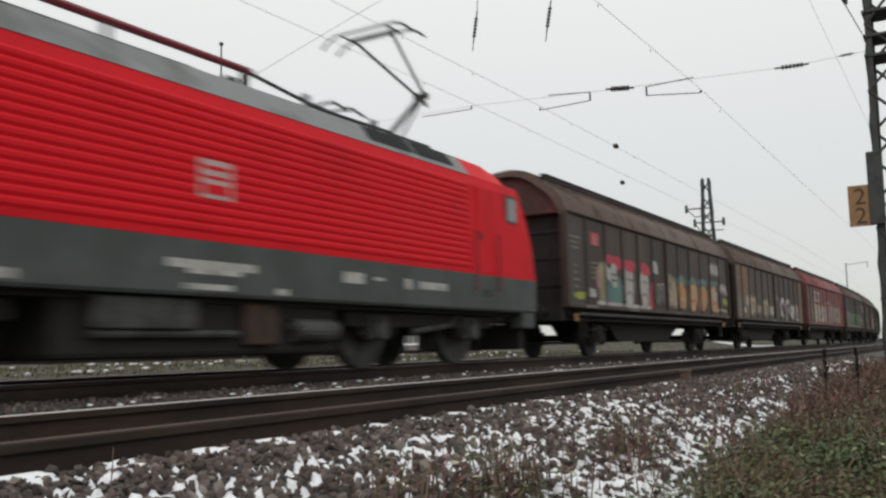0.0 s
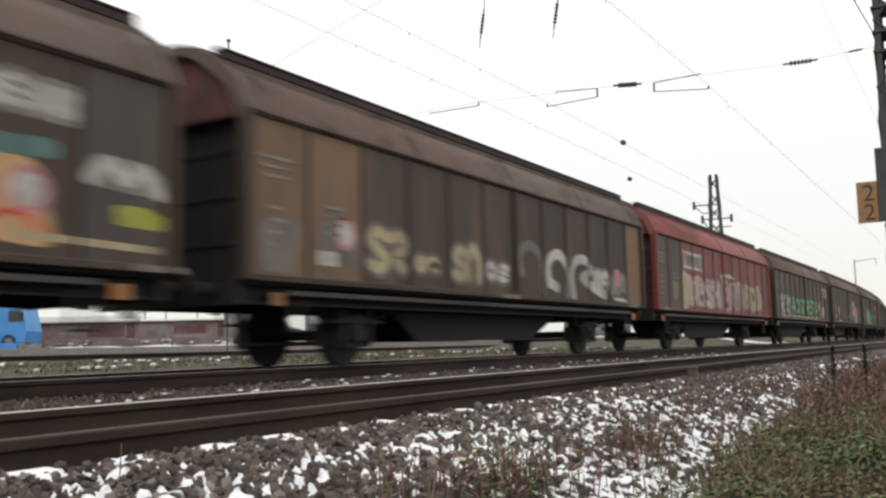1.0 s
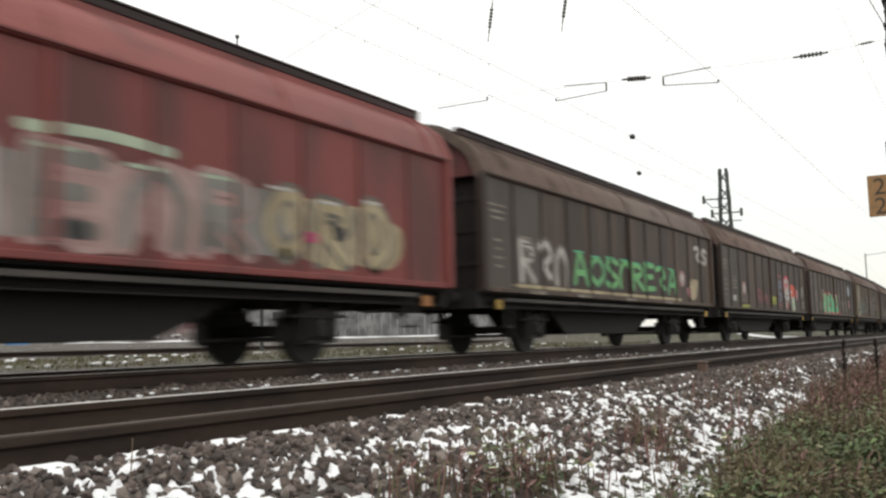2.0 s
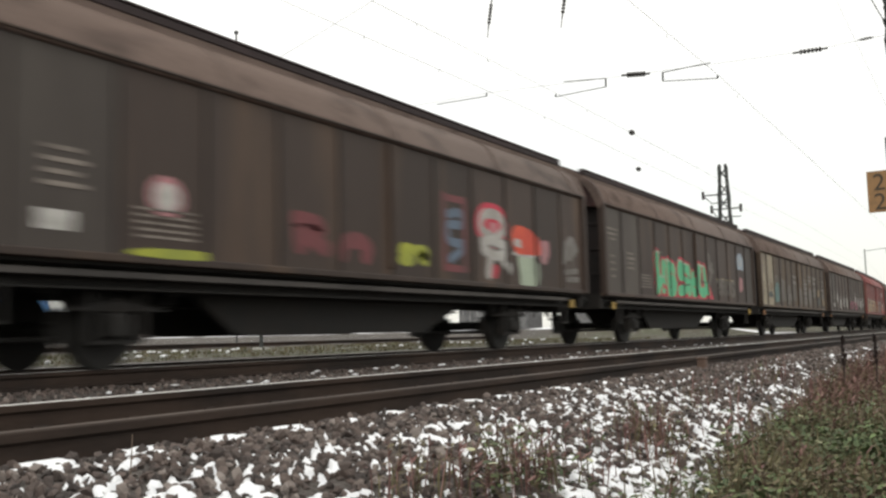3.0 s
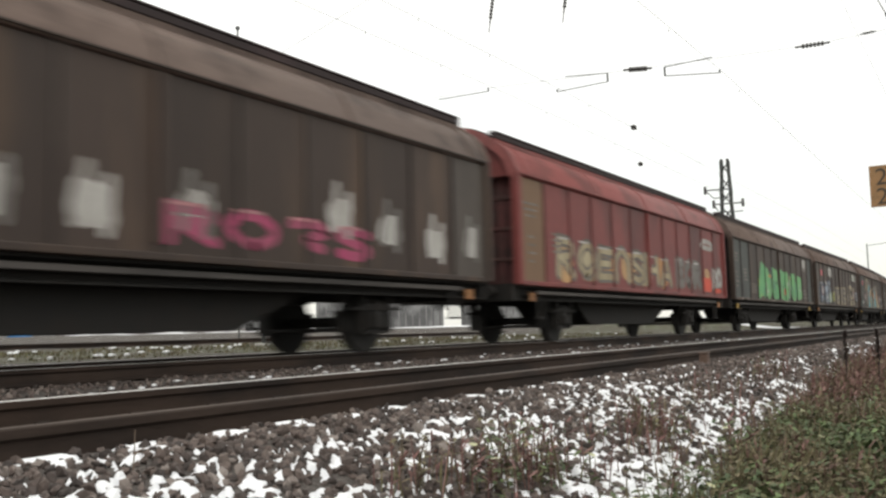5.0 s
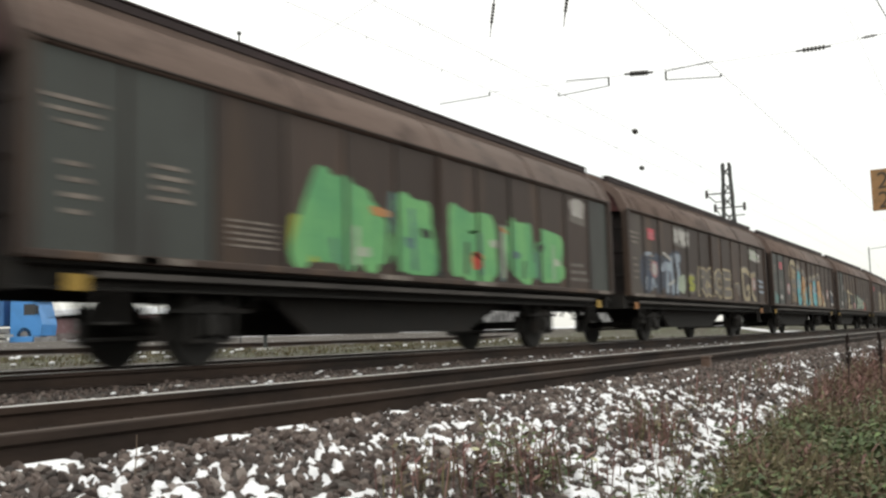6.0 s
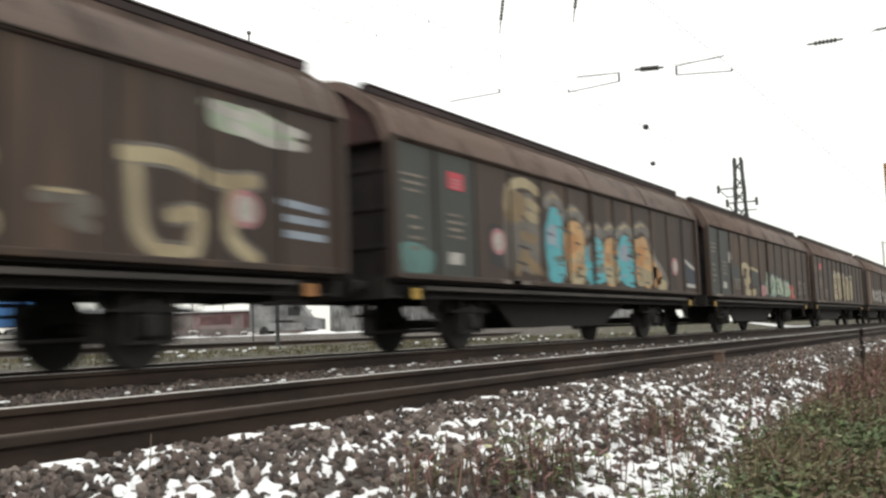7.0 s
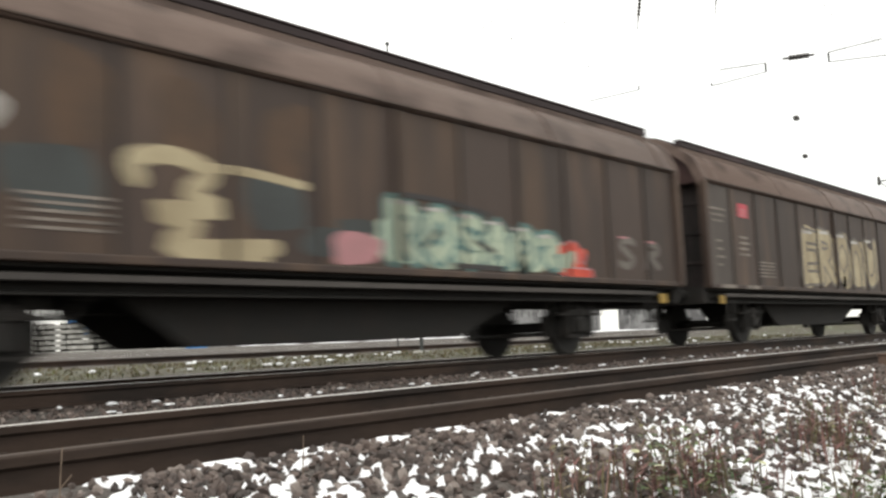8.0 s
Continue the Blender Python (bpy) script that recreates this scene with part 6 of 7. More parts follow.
        for x in (-0.875, 0.875):
            b = put("buffer", K["buffer"], M["under"], w, at=pose(x, s * 9.18, 0.98, 0, 0, 0 if s > 0 else 180))
        part("snow_plough", boxes((-1.2, 1.2, s * 8.3, s * 8.5, 0.22, 0.72), bevel=0.03), M["under"], w)
    for s in (1, -1):
        for x in (-1, 1):
            part("nose_skirt", boxes((x * 1.18, x * 1.478, s * 7.95, s * 8.50, 0.62, 0.945), bevel=0.04), M["loco_grey"], w, "grey lower nose skirt")
    # emblem and lettering as plain shapes
    e = part("emblem", boxes((1.520, 1.524, -0.60, -0.08, 2.07, 2.53)), M["loco_white"], w, "white framed emblem")
    part("emblem_field", boxes((1.5245, 1.527, -0.55, -0.13, 2.12, 2.24), (1.5245, 1.527, -0.55, -0.13, 2.30, 2.34), (1.5245, 1.527, -0.55, -0.13, 2.41, 2.46)), M["loco_red"], e)
    for y0, y1, z0, z1 in ((-1.05, 0.35, 1.24, 1.34), (-0.75, 0.1, 1.18, 1.24), (-0.8, -0.05, 1.0, 1.07), (0.75, 0.95, 0.99, 1.07), (2.15, 2.62, 1.22, 1.38), (2.9, 3.15, 1.29, 1.34), (3.72, 3.90, 1.20, 1.36), (4.15, 5.0, 1.22, 1.34), (-3.4, -2.9, 1.0, 1.1)):
        part("lettering_bar", boxes((1.501, 1.504, y0, y1, z0, z1)), M["white"], w)
    # bogies
    for c in (-4.95, 4.95):
        for s in (1, -1):
            bm = boxes((1.05 * s - 0.10, 1.05 * s + 0.10, c - 2.3, c + 2.3, 0.62, 0.86), bevel=0.03)
            g = part("bogie_frame", bm, M["under"], w)
            for d in (-1.45, 1.45):
                bm = boxes((1.02 * s - 0.13, 1.02 * s + 0.16, c + d - 0.26, c + d + 0.26, 0.42, 0.82), bevel=0.04)
                rod(bm, (1.12 * s, c + d, 0.6), (1.24 * s, c + d, 0.6), 0.17, 14)
                part("axlebox", bm, M["gear_grey"], g)
                for q in (-0.42, 0.42):
                    bm = bmesh.new()
                    for i in range(6):
                        rod(bm, (1.08 * s, c + d + q, 0.5 + 0.055 * i), (1.08 * s, c + d + q, 0.53 + 0.055 * i), 0.095, 12)
                    part("coil_spring", bm, M["under"], g)
            part("damper", rods(((1.2 * s, c - 0.6, 0.55), (1.2 * s, c + 0.6, 0.66), 0.05), ((1.2 * s, c + 0.6, 0.66), (1.2 * s, c + 1.0, 0.9), 0.03)), M["gear_grey"], g)
            part("sand_pipe", rods(((1.0 * s, c + 2.35, 0.9), (0.8 * s, c + 2.25, 0.2), 0.025), ((1.0 * s, c - 2.35, 0.9), (0.8 * s, c - 2.25, 0.2), 0.025)), M["under"], g)
        for d in (-1.45, 1.45):
            bm = bmesh.new()
            for s in (-1, 1):
                rod(bm, (s * 0.69, c + d, 0.625), (s * 0.83, c + d, 0.625), 0.625, 36)
                rod(bm, (s * 0.685, c + d, 0.625), (s * 0.715, c + d, 0.625), 0.655, 36)
                rod(bm, (s * 0.83, c + d, 0.625), (s * 0.845, c + d, 0.625), 0.36, 28)
            rod(bm, (-0.95, c + d, 0.625), (0.95, c + d, 0.625), 0.1, 12)
            part("wheelset", bm, M["gear_grey"], w)
    tank = part("transformer_tank", boxes((-1.25, 1.25, -2.3, 2.3, 0.24, 0.93), bevel=0.06), M["under"], w)
    part("cooler", boxes((1.26, 1.36, 0.35, 0.95, 0.36, 0.88), bevel=0.03), M["rust_gear"], tank, "rusty cooler housing")
    part("pipe", rods(((1.32, -1.9, 0.5), (1.32, 0.2, 0.5), 0.05), ((1.32, 1.2, 0.6), (1.32, 2.1, 0.6), 0.05)), M["gear_grey"], tank)
    part("battery_box", boxes((1.27, 1.40, -1.9, -0.5, 0.55, 0.90), bevel=0.02), M["gear_grey"], tank)
    part("air_tank", rods(((1.28, 1.25, 0.55), (1.28, 2.15, 0.55), 0.16), seg=16), M["gear_grey"], tank)
    return w


LOCO = locomotive()

# ---- overhead line ----
SPAN_Y = 19.3


def lattice_mast(label, foot_x, foot_y, foot_z, top, half0, half1, leg, turn=0.0, step=0.55):
    """Four angle-iron legs, drawn in towards the top, with zigzag bracing."""
    w = tagged(new("lattice_mast"), label, "catenary mast")
    w.matrix_basis = pose(foot_x, foot_y, foot_z, 0, 0, turn)
    part("foundation", boxes((-half0 - 0.2, half0 + 0.2, -half0 - 0.2, half0 + 0.2, -0.3, 0.12), bevel=0.03), M["slab"], w)

    def at(sx, sy, z):
        h = half0 + (half1 - half0) * z / top
        return Vector((sx * h, sy * h, z))
    for sx, sy in ((-1, -1), (1, -1), (1, 1), (-1, 1)):
        bm = bmesh.new()
        a, b = at(sx, sy, 0.0), at(sx, sy, top)
        for dx, dy in ((leg, 0.02), (0.02, leg)):
            q = [a + Vector((0, 0, 0)), a - Vector((sx * dx, 0, 0)), a - Vector((sx * dx, sy * dy, 0)), a - Vector((0, sy * dy, 0))]
            u = [b + (p - a) for p in q]
            lo, hi = [bm.verts.new(p) for p in q], [bm.verts.new(p) for p in u]
            for i in range(4):
                bm.faces.new((lo[i], lo[(i + 1) % 4], hi[(i + 1) % 4], hi[i]))
            bm.faces.new(lo)
            bm.faces.new(hi)
        bmesh.ops.recalc_face_normals(bm, faces=bm.faces[:])
        part("leg", bm, M["mast"], w)
    n = int(top / step)
    for (ax, ay), (bx, by) in (((-1, -1), (1, -1)), ((1, 1), (-1, 1)), ((-1, 1), (-1, -1)), ((1, -1), (1, 1))):
        for i in range(n):
            z0, z1 = 0.15 + i * (top - 0.3) / n, 0.15 + (i + 1) * (top - 0.3) / n
            a, b = (at(ax, ay, z0), at(bx, by, z1)) if i % 2 == 0 else (at(bx, by, z0), at(ax, ay, z1))
            part("brace", rod(bmesh.new(), a, b, leg * 0.26, 5), M["mast"], w)
    return w


def overhead():
    # lattice mast beside the near track, carrying a distance board
    m = lattice_mast("grey-green steel lattice mast with an ochre distance board", -1.22, SPAN_Y + 0.35, -0.45, 12.0, 0.40, 0.26, 0.12, 0.0, 0.70)
    for z in (6.35, 6.75, 7.25):
        part("clamp_band", boxes((-0.36, 0.36, -0.36, 0.36, z, z + 0.06), bevel=0.01), M["mast"], m)
    part("cable_cover", boxes((-0.46, -0.18, -0.50, -0.395, 2.98, 4.42), bevel=0.02), M["mast"], m, "dark steel cable cover")
    board = part("distance_board", boxes((-0.83, -0.40, -0.47, -0.445, 2.97, 3.78), bevel=0.008), M["sign"], m, "ochre enamel distance board")
    part("board_bracket", boxes((-0.6, -0.36, -0.444, -0.41, 3.1, 3.14), (-0.6, -0.36, -0.444, -0.41, 3.6, 3.64)), M["mast"], m)
    for z in (3.40, 3.02):
        c = bpy.data.curves.new("numeral", "FONT")
        c.body, c.size, c.extrude, c.align_x = "2", 0.46, 0.003, "CENTER"
        tmp = bpy.data.objects.new("numeral_outline", c)
        scene.collection.objects.link(tmp)
        me = bpy.data.meshes.new_from_object(tmp.evaluated_get(bpy.context.evaluated_depsgraph_get()))
        bpy.data.objects.remove(tmp)
        put("numeral", me, M["ink"], board, at=pose(-0.615, -0.4745, z, 90, 0, 0))
    # far mast behind the train
    f = lattice_mast("slim dark lattice mast beyond the tracks", -16.33, 65.2, 0.0, 12.15, 0.74, 0.30, 0.19, 10, 1.1)
    for z, x0, x1 in ((10.0, -1.45, 0.3), (8.95, -0.9, 1.1)):
        part("bracket", rods(((x0, 0, z), (x1, 0, z), 0.05), ((x0 * 0.6, 0, z - 0.6), (x1, 0, z - 0.6), 0.035), ((x0, 0, z), (x0 * 0.6, 0, z - 0.6), 0.035)), M["mast"], f)
        for x in (x0, x1):
            part("insulator", rods(((x, 0, z - 0.28), (x, 0, z + 0.28), 0.10)), M["insulator"], f)
    # contact and carrying wires, following the tracks
    for x, z, s0 in ((-4.95, 5.80, -40), (-8.76, 6.03, -40), (-9.97, 6.03, -40)):
        bm = bmesh.new()
        stations = [s0, 0, SPAN_Y, 40, 55, 90, 130, 180, 240]
        a0 = 0.0
        pts = []
        for s in stations:
            cx, cy, a = along(x + (0.12 if s == SPAN_Y else -0.004 * abs(s - SPAN_Y)), s)
            pts.append((cx, cy, z))
        for a, b in zip(pts, pts[1:]):
            rod(bm, a, b, 0.0045, 5)
        wire = tagged(part("contact_wire", bm, M["wire"], None), "thin contact wire over a track, paled as if sky-lit", "overhead wire", "contact wires")
        # droppers' clips along the wire
        for y in (13.5, 16.2, 21.5, 26.5, 31.5):
            part("dropper_clip", rods(((x, y, z - 0.01), (x, y, z + 0.045), 0.009)), M["wire"], wire)
    # head span high above, from mast to mast, and the carrying wire that hangs from it
    bm = bmesh.new()
    pts = [(-1.25, SPAN_Y, 11.3), (-6.0, SPAN_Y, 10.4), (-11.0, SPAN_Y, 10.3), (-19.0, SPAN_Y + 1, 8.7)]
    for a, b in zip(pts, pts[1:]):
        rod(bm, a, b, 0.007, 6)
    tagged(part("head_span_wire", bm, M["wire"], None), "thin head span wire high across the tracks", "overhead wire")
    bm = bmesh.new()
    pts = [(-2.75, -40, 8.4), (-2.75, -10, 7.6), (-2.75, SPAN_Y, 8.0), (-2.85, 45, 7.5), (-3.6, 75, 7.9)]
    for a, b in zip(pts, pts[1:]):
        rod(bm, a, b, 0.004, 5)
    rod(bm, (-2.75, SPAN_Y, 8.0), (-2.75, SPAN_Y, 11.05), 0.006, 5)
    tagged(part("carrying_wire", bm, M["wire"], None), "thin carrying wire hanging from the head span", "overhead wire")
    post = tagged(new("span_post"), "slim grey steel post beyond the train", "line post")
    part("post", rods(((-19.0, SPAN_Y + 1, -0.1), (-19.0, SPAN_Y + 1, 8.9), 0.06), seg=10), M["mast"], post)
    part("foot", boxes((-19.2, -18.8, SPAN_Y + 0.8, SPAN_Y + 1.2, -0.2, 0.12), bevel=0.02), M["slab"], post)
    # cross span with insulators and steady arms
    bm = bmesh.new()
    pts = [(-1.55, SPAN_Y, 6.02), (-2.95, SPAN_Y, 5.97), (-6.65, SPAN_Y, 6.125), (-10.55, SPAN_Y, 6.33), (-19.0, SPAN_Y + 1, 6.7)]
    for a, b in zip(pts, pts[1:]):
        rod(bm, a, b, 0.004, 6)
    span = tagged(part("cross_span_wire", bm, M["wire"], None), "thin steady span wire across the tracks", "overhead wire")

    def ins(name, a, b, r, parent):
        a, b = Vector(a), Vector(b)
        bm = bmesh.new()
        for i in range(6):
            p, q = a.lerp(b, 0.18 + 0.11 * i), a.lerp(b, 0.18 + 0.11 * i + 0.06)
            rod(bm, p, q, r, 10)
        rod(bm, a, b, r * 0.42, 8)
        return part(name, bm, M["insulator"], parent, "dark ribbed insulator")
    ins("insulator", (-2.61, SPAN_Y, 5.96), (-3.28, SPAN_Y, 5.98), 0.05, span)
    ins("insulator", (-6.32, SPAN_Y, 6.09), (-6.98, SPAN_Y, 6.16), 0.06, span)
    ins("insulator", (-1.75, SPAN_Y, 6.02), (-2.05, SPAN_Y, 6.01), 0.03, span)
    for pin, end, tie in (((-6.03, SPAN_Y, 5.86), (-4.83, SPAN_Y, 5.72), (-4.97, SPAN_Y, 6.09)), ((-7.37, SPAN_Y, 5.96), (-8.64, SPAN_Y, 5.93), (-8.42, SPAN_Y, 6.26))):
        arm = part("steady_arm", rods((pin, end, 0.011), (pin, (pin[0], pin[1], pin[2] + 0.2), 0.022), ((pin[0], pin[1], pin[2] + 0.2), tie, 0.011)), M["mast"], span, "thin bent steady arm")
        part("arm_clip", rods((end, (end[0], end[1], end[2] + 0.06), 0.02)), M["mast"], arm)
    part("steady_arm", rods(((-11.96, SPAN_Y, 6.27), (-10.5, SPAN_Y, 6.25), 0.011), ((-10.5, SPAN_Y, 6.25), (-10.5, SPAN_Y, 6.34), 0.02)), M["mast"], span)
    # hanging insulators near the top of the view
    for x, z0, z1, lean in ((-10.40, 7.95, 8.72, 0.13), (-8.40, 7.80, 8.55, 0.14), (-4.45, 8.15, 8.9, 0.1)):
        h = tagged(new("hanging_insulator"), "dark ribbed insulator hanging in the overhead line", "insulator", "hanging insulators")
        ins("insulator_body", (x, SPAN_Y, z0), (x + lean, SPAN_Y, z1), 0.045, h)
        part("hanger", rods(((x + lean, SPAN_Y, z1), (x + lean * 1.6, SPAN_Y, 10.42 if x < -5 else 10.72), 0.010), ((x, SPAN_Y, z0), (x - 0.03, SPAN_Y, z0 - 0.22), 0.012)), M["mast"], h)
    # weights clipped to the wires
    for x, y, z in ((-8.81, 25.0, 6.13), (-10.32, 29.8, 5.93)):
        b = tagged(new("wire_weight"), "small dark weight clipped to a contact wire", "wire weight", "wire weights")
        bm = bmesh.new()
        bmesh.ops.create_uvsphere(bm, u_segments=14, v_segments=8, radius=0.10, matrix=pose(x, y, z) @ Matrix.Diagonal((0.85, 1.15, 0.8, 1)))
        part("weight_body", bm, M["insulator"], b)
        part("clip", rods(((x, y - 0.22, z), (x, y + 0.22, z), 0.02)), M["mast"], b)
    # guy with insulator at the mast
    g = part("mast_stay", rods(((-1.55, SPAN_Y, 6.30), (-2.0, SPAN_Y, 7.4), 0.010)), M["mast"], m)
    ins("insulator", (-1.82 + 1.22, -0.35, 7.05 + 0.45), (-1.94 + 1.22, -0.35, 7.32 + 0.45), 0.05, m)
    g.parent = None
    tagged(g, "thin stay wire on the lattice mast", "stay wire")
    # lamp post top far beyond the train
    lp = tagged(new("lamp_post"), "slim distant lamp post standing beyond the tracks", "lamp post")
    part("pole", rods(((-28.0, 28.4, 0.2), (-28.0, 28.4, 13.9), 0.035)), M["mast"], lp)
    part("lamp_head", boxes((-28.07, -27.93, 28.32, 28.48, 13.9, 14.05), bevel=0.03), M["mast"], lp)
    # far gantry and poles along the bend
    for x, y, top, arm in ((-17.0, 150.0, 12.0, 3.0), (-12.5, 190.0, 11.0, 2.4)):
        g = tagged(new("signal_gantry"), "slim post far along the line, greyed for haze", "line post", "far line posts")
        part("post", rods(((x, y, 0.3), (x, y, top), 0.10)), M["far_steel"], g)
        part("arm", rods(((x, y, top - 0.3), (x + arm, y, top), 0.05), ((x + arm, y, top), (x + arm, y, top - 0.9), 0.06)), M["far_steel"], g)


overhead()

# ---- beyond the tracks ----


def beyond():
    d = Vector((0.85, 0.527, 0)).normalized()      # run of the yard road
    rz = math.degrees(math.atan2(d.y, d.x))
    # lorry, cab towards +x of its own space
    w = tagged(new("lorry"), "bright blue lorry with a blue tarpaulin trailer on the yard road", "lorry")
    w.matrix_basis = pose(-56.05, 38.53, 0.66, 0, 0, rz)
    bm = bmesh.new()
    out = [(-2.15, 0.45), (-0.1, 0.45), (0.0, 1.2), (-0.12, 1.75), (-0.42, 2.95), (-0.8, 3.25), (-2.15, 3.35)]
    lo = [bm.verts.new((x, -1.2, z)) for x, z in out]
    hi = [bm.verts.new((x, 1.2, z)) for x, z in out]
    for i in range(len(out)):
        bm.faces.new((lo[i], lo[(i + 1) % 7], hi[(i + 1) % 7], hi[i]))
    bm.faces.new(lo)
    bm.faces.new(hi)
    bmesh.ops.recalc_face_normals(bm, faces=bm.faces[:])
    cab = part("cab", bm, M["truck_blue"], w)
    part("side_window", boxes((-1.25, -0.45, -1.215, -1.203, 1.85, 2.6), bevel=0.004), M["glass"], cab)
    part("mirror", boxes((-0.35, -0.2, -1.45, -1.25, 1.9, 2.5), bevel=0.03), M["black"], cab)
    part("fairing", boxes((-3.4, -2.2, -1.18, 1.18, 0.4, 1.0), bevel=0.04), M["shed_grey"], w, "pale side fairing")
    part("trailer", boxes((-11.5, -2.6, -1.25, 1.25, 1.15, 3.7), bevel=0.05), M["tarp_blue"], w, "dark blue tarpaulin trailer")
    for i in range(7):
        part("strap", boxes((-11.2 + 1.35 * i, -11.14 + 1.35 * i, -1.275, -1.252, 1.2, 3.6)), M["truck_blue"], w)
    for x in (-1.2, -4.3, -8.4, -9.5, -10.6):
        t = part("wheel", rods(((x, -1.2, 0.5), (x, -0.88, 0.5), 0.5), ((x, 0.88, 0.5), (x, 1.2, 0.5), 0.5), seg=20), M["tyre"], w)
        part("rim", rods(((x, -1.215, 0.5), (x, -1.19, 0.5), 0.27), seg=14), M["silver"], t)
    # low shed with snowy roof
    s = tagged(new("shed"), "long low faded red shed with a snow-covered roof", "shed")
    s.matrix_basis = pose(-61.6, 44.0, 0.62, 0, 0, rz)
    part("wall", boxes((-3.0, 16.6, 0, 6, -0.2, 2.0)), M["pink_wall"], s)
    part("plinth", boxes((-3.0, 16.6, -0.06, -0.002, -0.2, 0.72)), M["plinth"], s, "grey rendered plinth")
    part("roof", boxes((-3.4, 6.6, -0.5, 6.5, 2.004, 2.58), bevel=0.12), M["snow"], s, "thick snow on the flat roof")
    part("roof", boxes((6.7, 16.9, -0.4, 6.5, 2.004, 2.16), bevel=0.04), M["snow"], s, "thin snow on the flat roof")
    for x0, x1, z0, z1 in ((2.6, 5.4, 0.95, 1.75), (5.6, 6.2, 0.8, 1.9), (9.2, 11.6, 1.05, 1.7), (12.6, 13.3, 0.7, 1.8), (14.4, 16.0, 0.9, 1.6)):
        part("shutter", boxes((x0, x1, -0.05, -0.003, z0, z1), bevel=0.01), M["pink_dark"], s, "dark red shutter")
    for x0, x1, z0, z1 in ((0.4, 1.8, 0.9, 1.8), (6.5, 8.6, 0.8, 1.85), (11.9, 12.4, 0.8, 1.7)):
        part("patched_board", boxes((x0, x1, -0.04, -0.003, z0, z1)), M["plinth"], s, "greyed wall board")
    # white rail frames on the roof edge
    for x in (7.0, 8.6, 11.0, 13.4, 15.6):
        part("rail_post", boxes((x, x + 0.10, -0.30, -0.20, 2.16, 2.72)), M["white"], s)
    part("top_rail", boxes((6.9, 16.0, -0.30, -0.20, 2.72, 2.80)), M["white"], s)
    # snow-covered rubble at its foot
    rnd = random.Random(77)
    for x, n in ((1.6, 9), (9.0, 12), (14.0, 9)):
        bm = bmesh.new()
        for _ in range(n):
            cx, cz, r = x + rnd.gauss(0, 0.8), rnd.uniform(0.1, 0.55), rnd.uniform(0.10, 0.26)
            bmesh.ops.create_icosphere(bm, subdivisions=1, radius=1, matrix=pose(cx, -0.8 + rnd.uniform(-0.3, 0.3), cz, 0, 0, rnd.uniform(0, 90)) @ Matrix.Diagonal((r * 1.6, r, r * 0.7, 1)))
        box(bm, x - 1.2, x + 1.2, -1.2, -0.5, -0.1, 0.16)
        ob = part("rubble", bm, M["rubble"], s, "rubble with patchy snow at the shed's foot")
        ob["kind"] = "stuff"
    # parked white van and pale containers
    v = tagged(new("van"), "white van parked on the yard road", "van")
    v.matrix_basis = pose(-45.6, 46.2, 0.6, 0, 0, rz)
    bm = bmesh.new()
    out = [(0, 0.35), (5.0, 0.35), (5.0, 1.1), (4.2, 1.25), (3.5, 2.2), (0, 2.35)]
    lo = [bm.verts.new((x, -0.95, z)) for x, z in out]
    hi = [bm.verts.new((x, 0.95, z)) for x, z in out]
    for i in range(6):
        bm.faces.new((lo[i], lo[(i + 1) % 6], hi[(i + 1) % 6], hi[i]))
    bm.faces.new(lo)
    bm.faces.new(hi)
    bmesh.ops.recalc_face_normals(bm, faces=bm.faces[:])
    part("body", bm, M["shed_grey"], v)
    part("window", boxes((2.7, 3.5, -0.965, -0.952, 1.35, 1.95)), M["glass"], v)
    for x in (1.0, 4.1):
        part("wheel", rods(((x, -0.95, 0.33), (x, 0.95, 0.33), 0.33), seg=16), M["tyre"], v)
    for i, (x, y, l, h, m) in enumerate(((-43.0, 51.5, 5.5, 2.3, "silver"), (-38.5, 53.5, 4.5, 2.5, "shed_grey"), (-33.5, 56.5, 6.0, 1.9, "silver"), (-26.0, 60.5, 4.5, 1.5, "shed_grey"))):
        c = tagged(new("container"), "pale grey steel container in the yard", "container", "yard containers")
        c.matrix_basis = pose(x, y, 0.55, 0, 0, rz)
        part("body", boxes((0, l, 0, 2.4, 0, h), bevel=0.04), M[m], c)
        for k in range(int(l / 0.5)):
            part("rib", boxes((0.2 + 0.5 * k, 0.3 + 0.5 * k, -0.04, -0.002, 0.15, h - 0.15)), M[m], c)
    for x, y, r, h in ((-41.4, 48.0, 1.9, 0.42), (-23.5, 56.0, 1.7, 0.4)):
        bm = bmesh.new()
        bmesh.ops.create_icosphere(bm, subdivisions=3, radius=1)
        for q in bm.verts:
            q.co *= 1 + 0.18 * noise.noise(q.co * 2.3 + Vector((x, y, 0)))
        tagged(put("snow_heap", mesh_of("snow_heap", bm), M["snow"], None, at=pose(x, y, 0.45) @ Matrix.Diagonal((r, r * 0.7, h, 1))), "heap of cleared snow beside the yard road", "snow heap", "snow heaps")
    # long snowy edge of the yard road
    bm = bmesh.new()
    rings = []
    for i in range(160):
        t = -8 + 62 * i / 159
        p = Vector((-57.5, 36.6, 0)) + d * t + Vector((-d.y, d.x, 0)) * (0.6 + 0.5 * noise.noise(Vector((t * 0.3, 0, 0))))
        h = max(0.02, 0.10 + 0.10 * noise.noise(Vector((t * 0.5, 4, 0))))
        n = Vector((-d.y, d.x, 0))
        g = ground_z(p.x, p.y) - 0.02
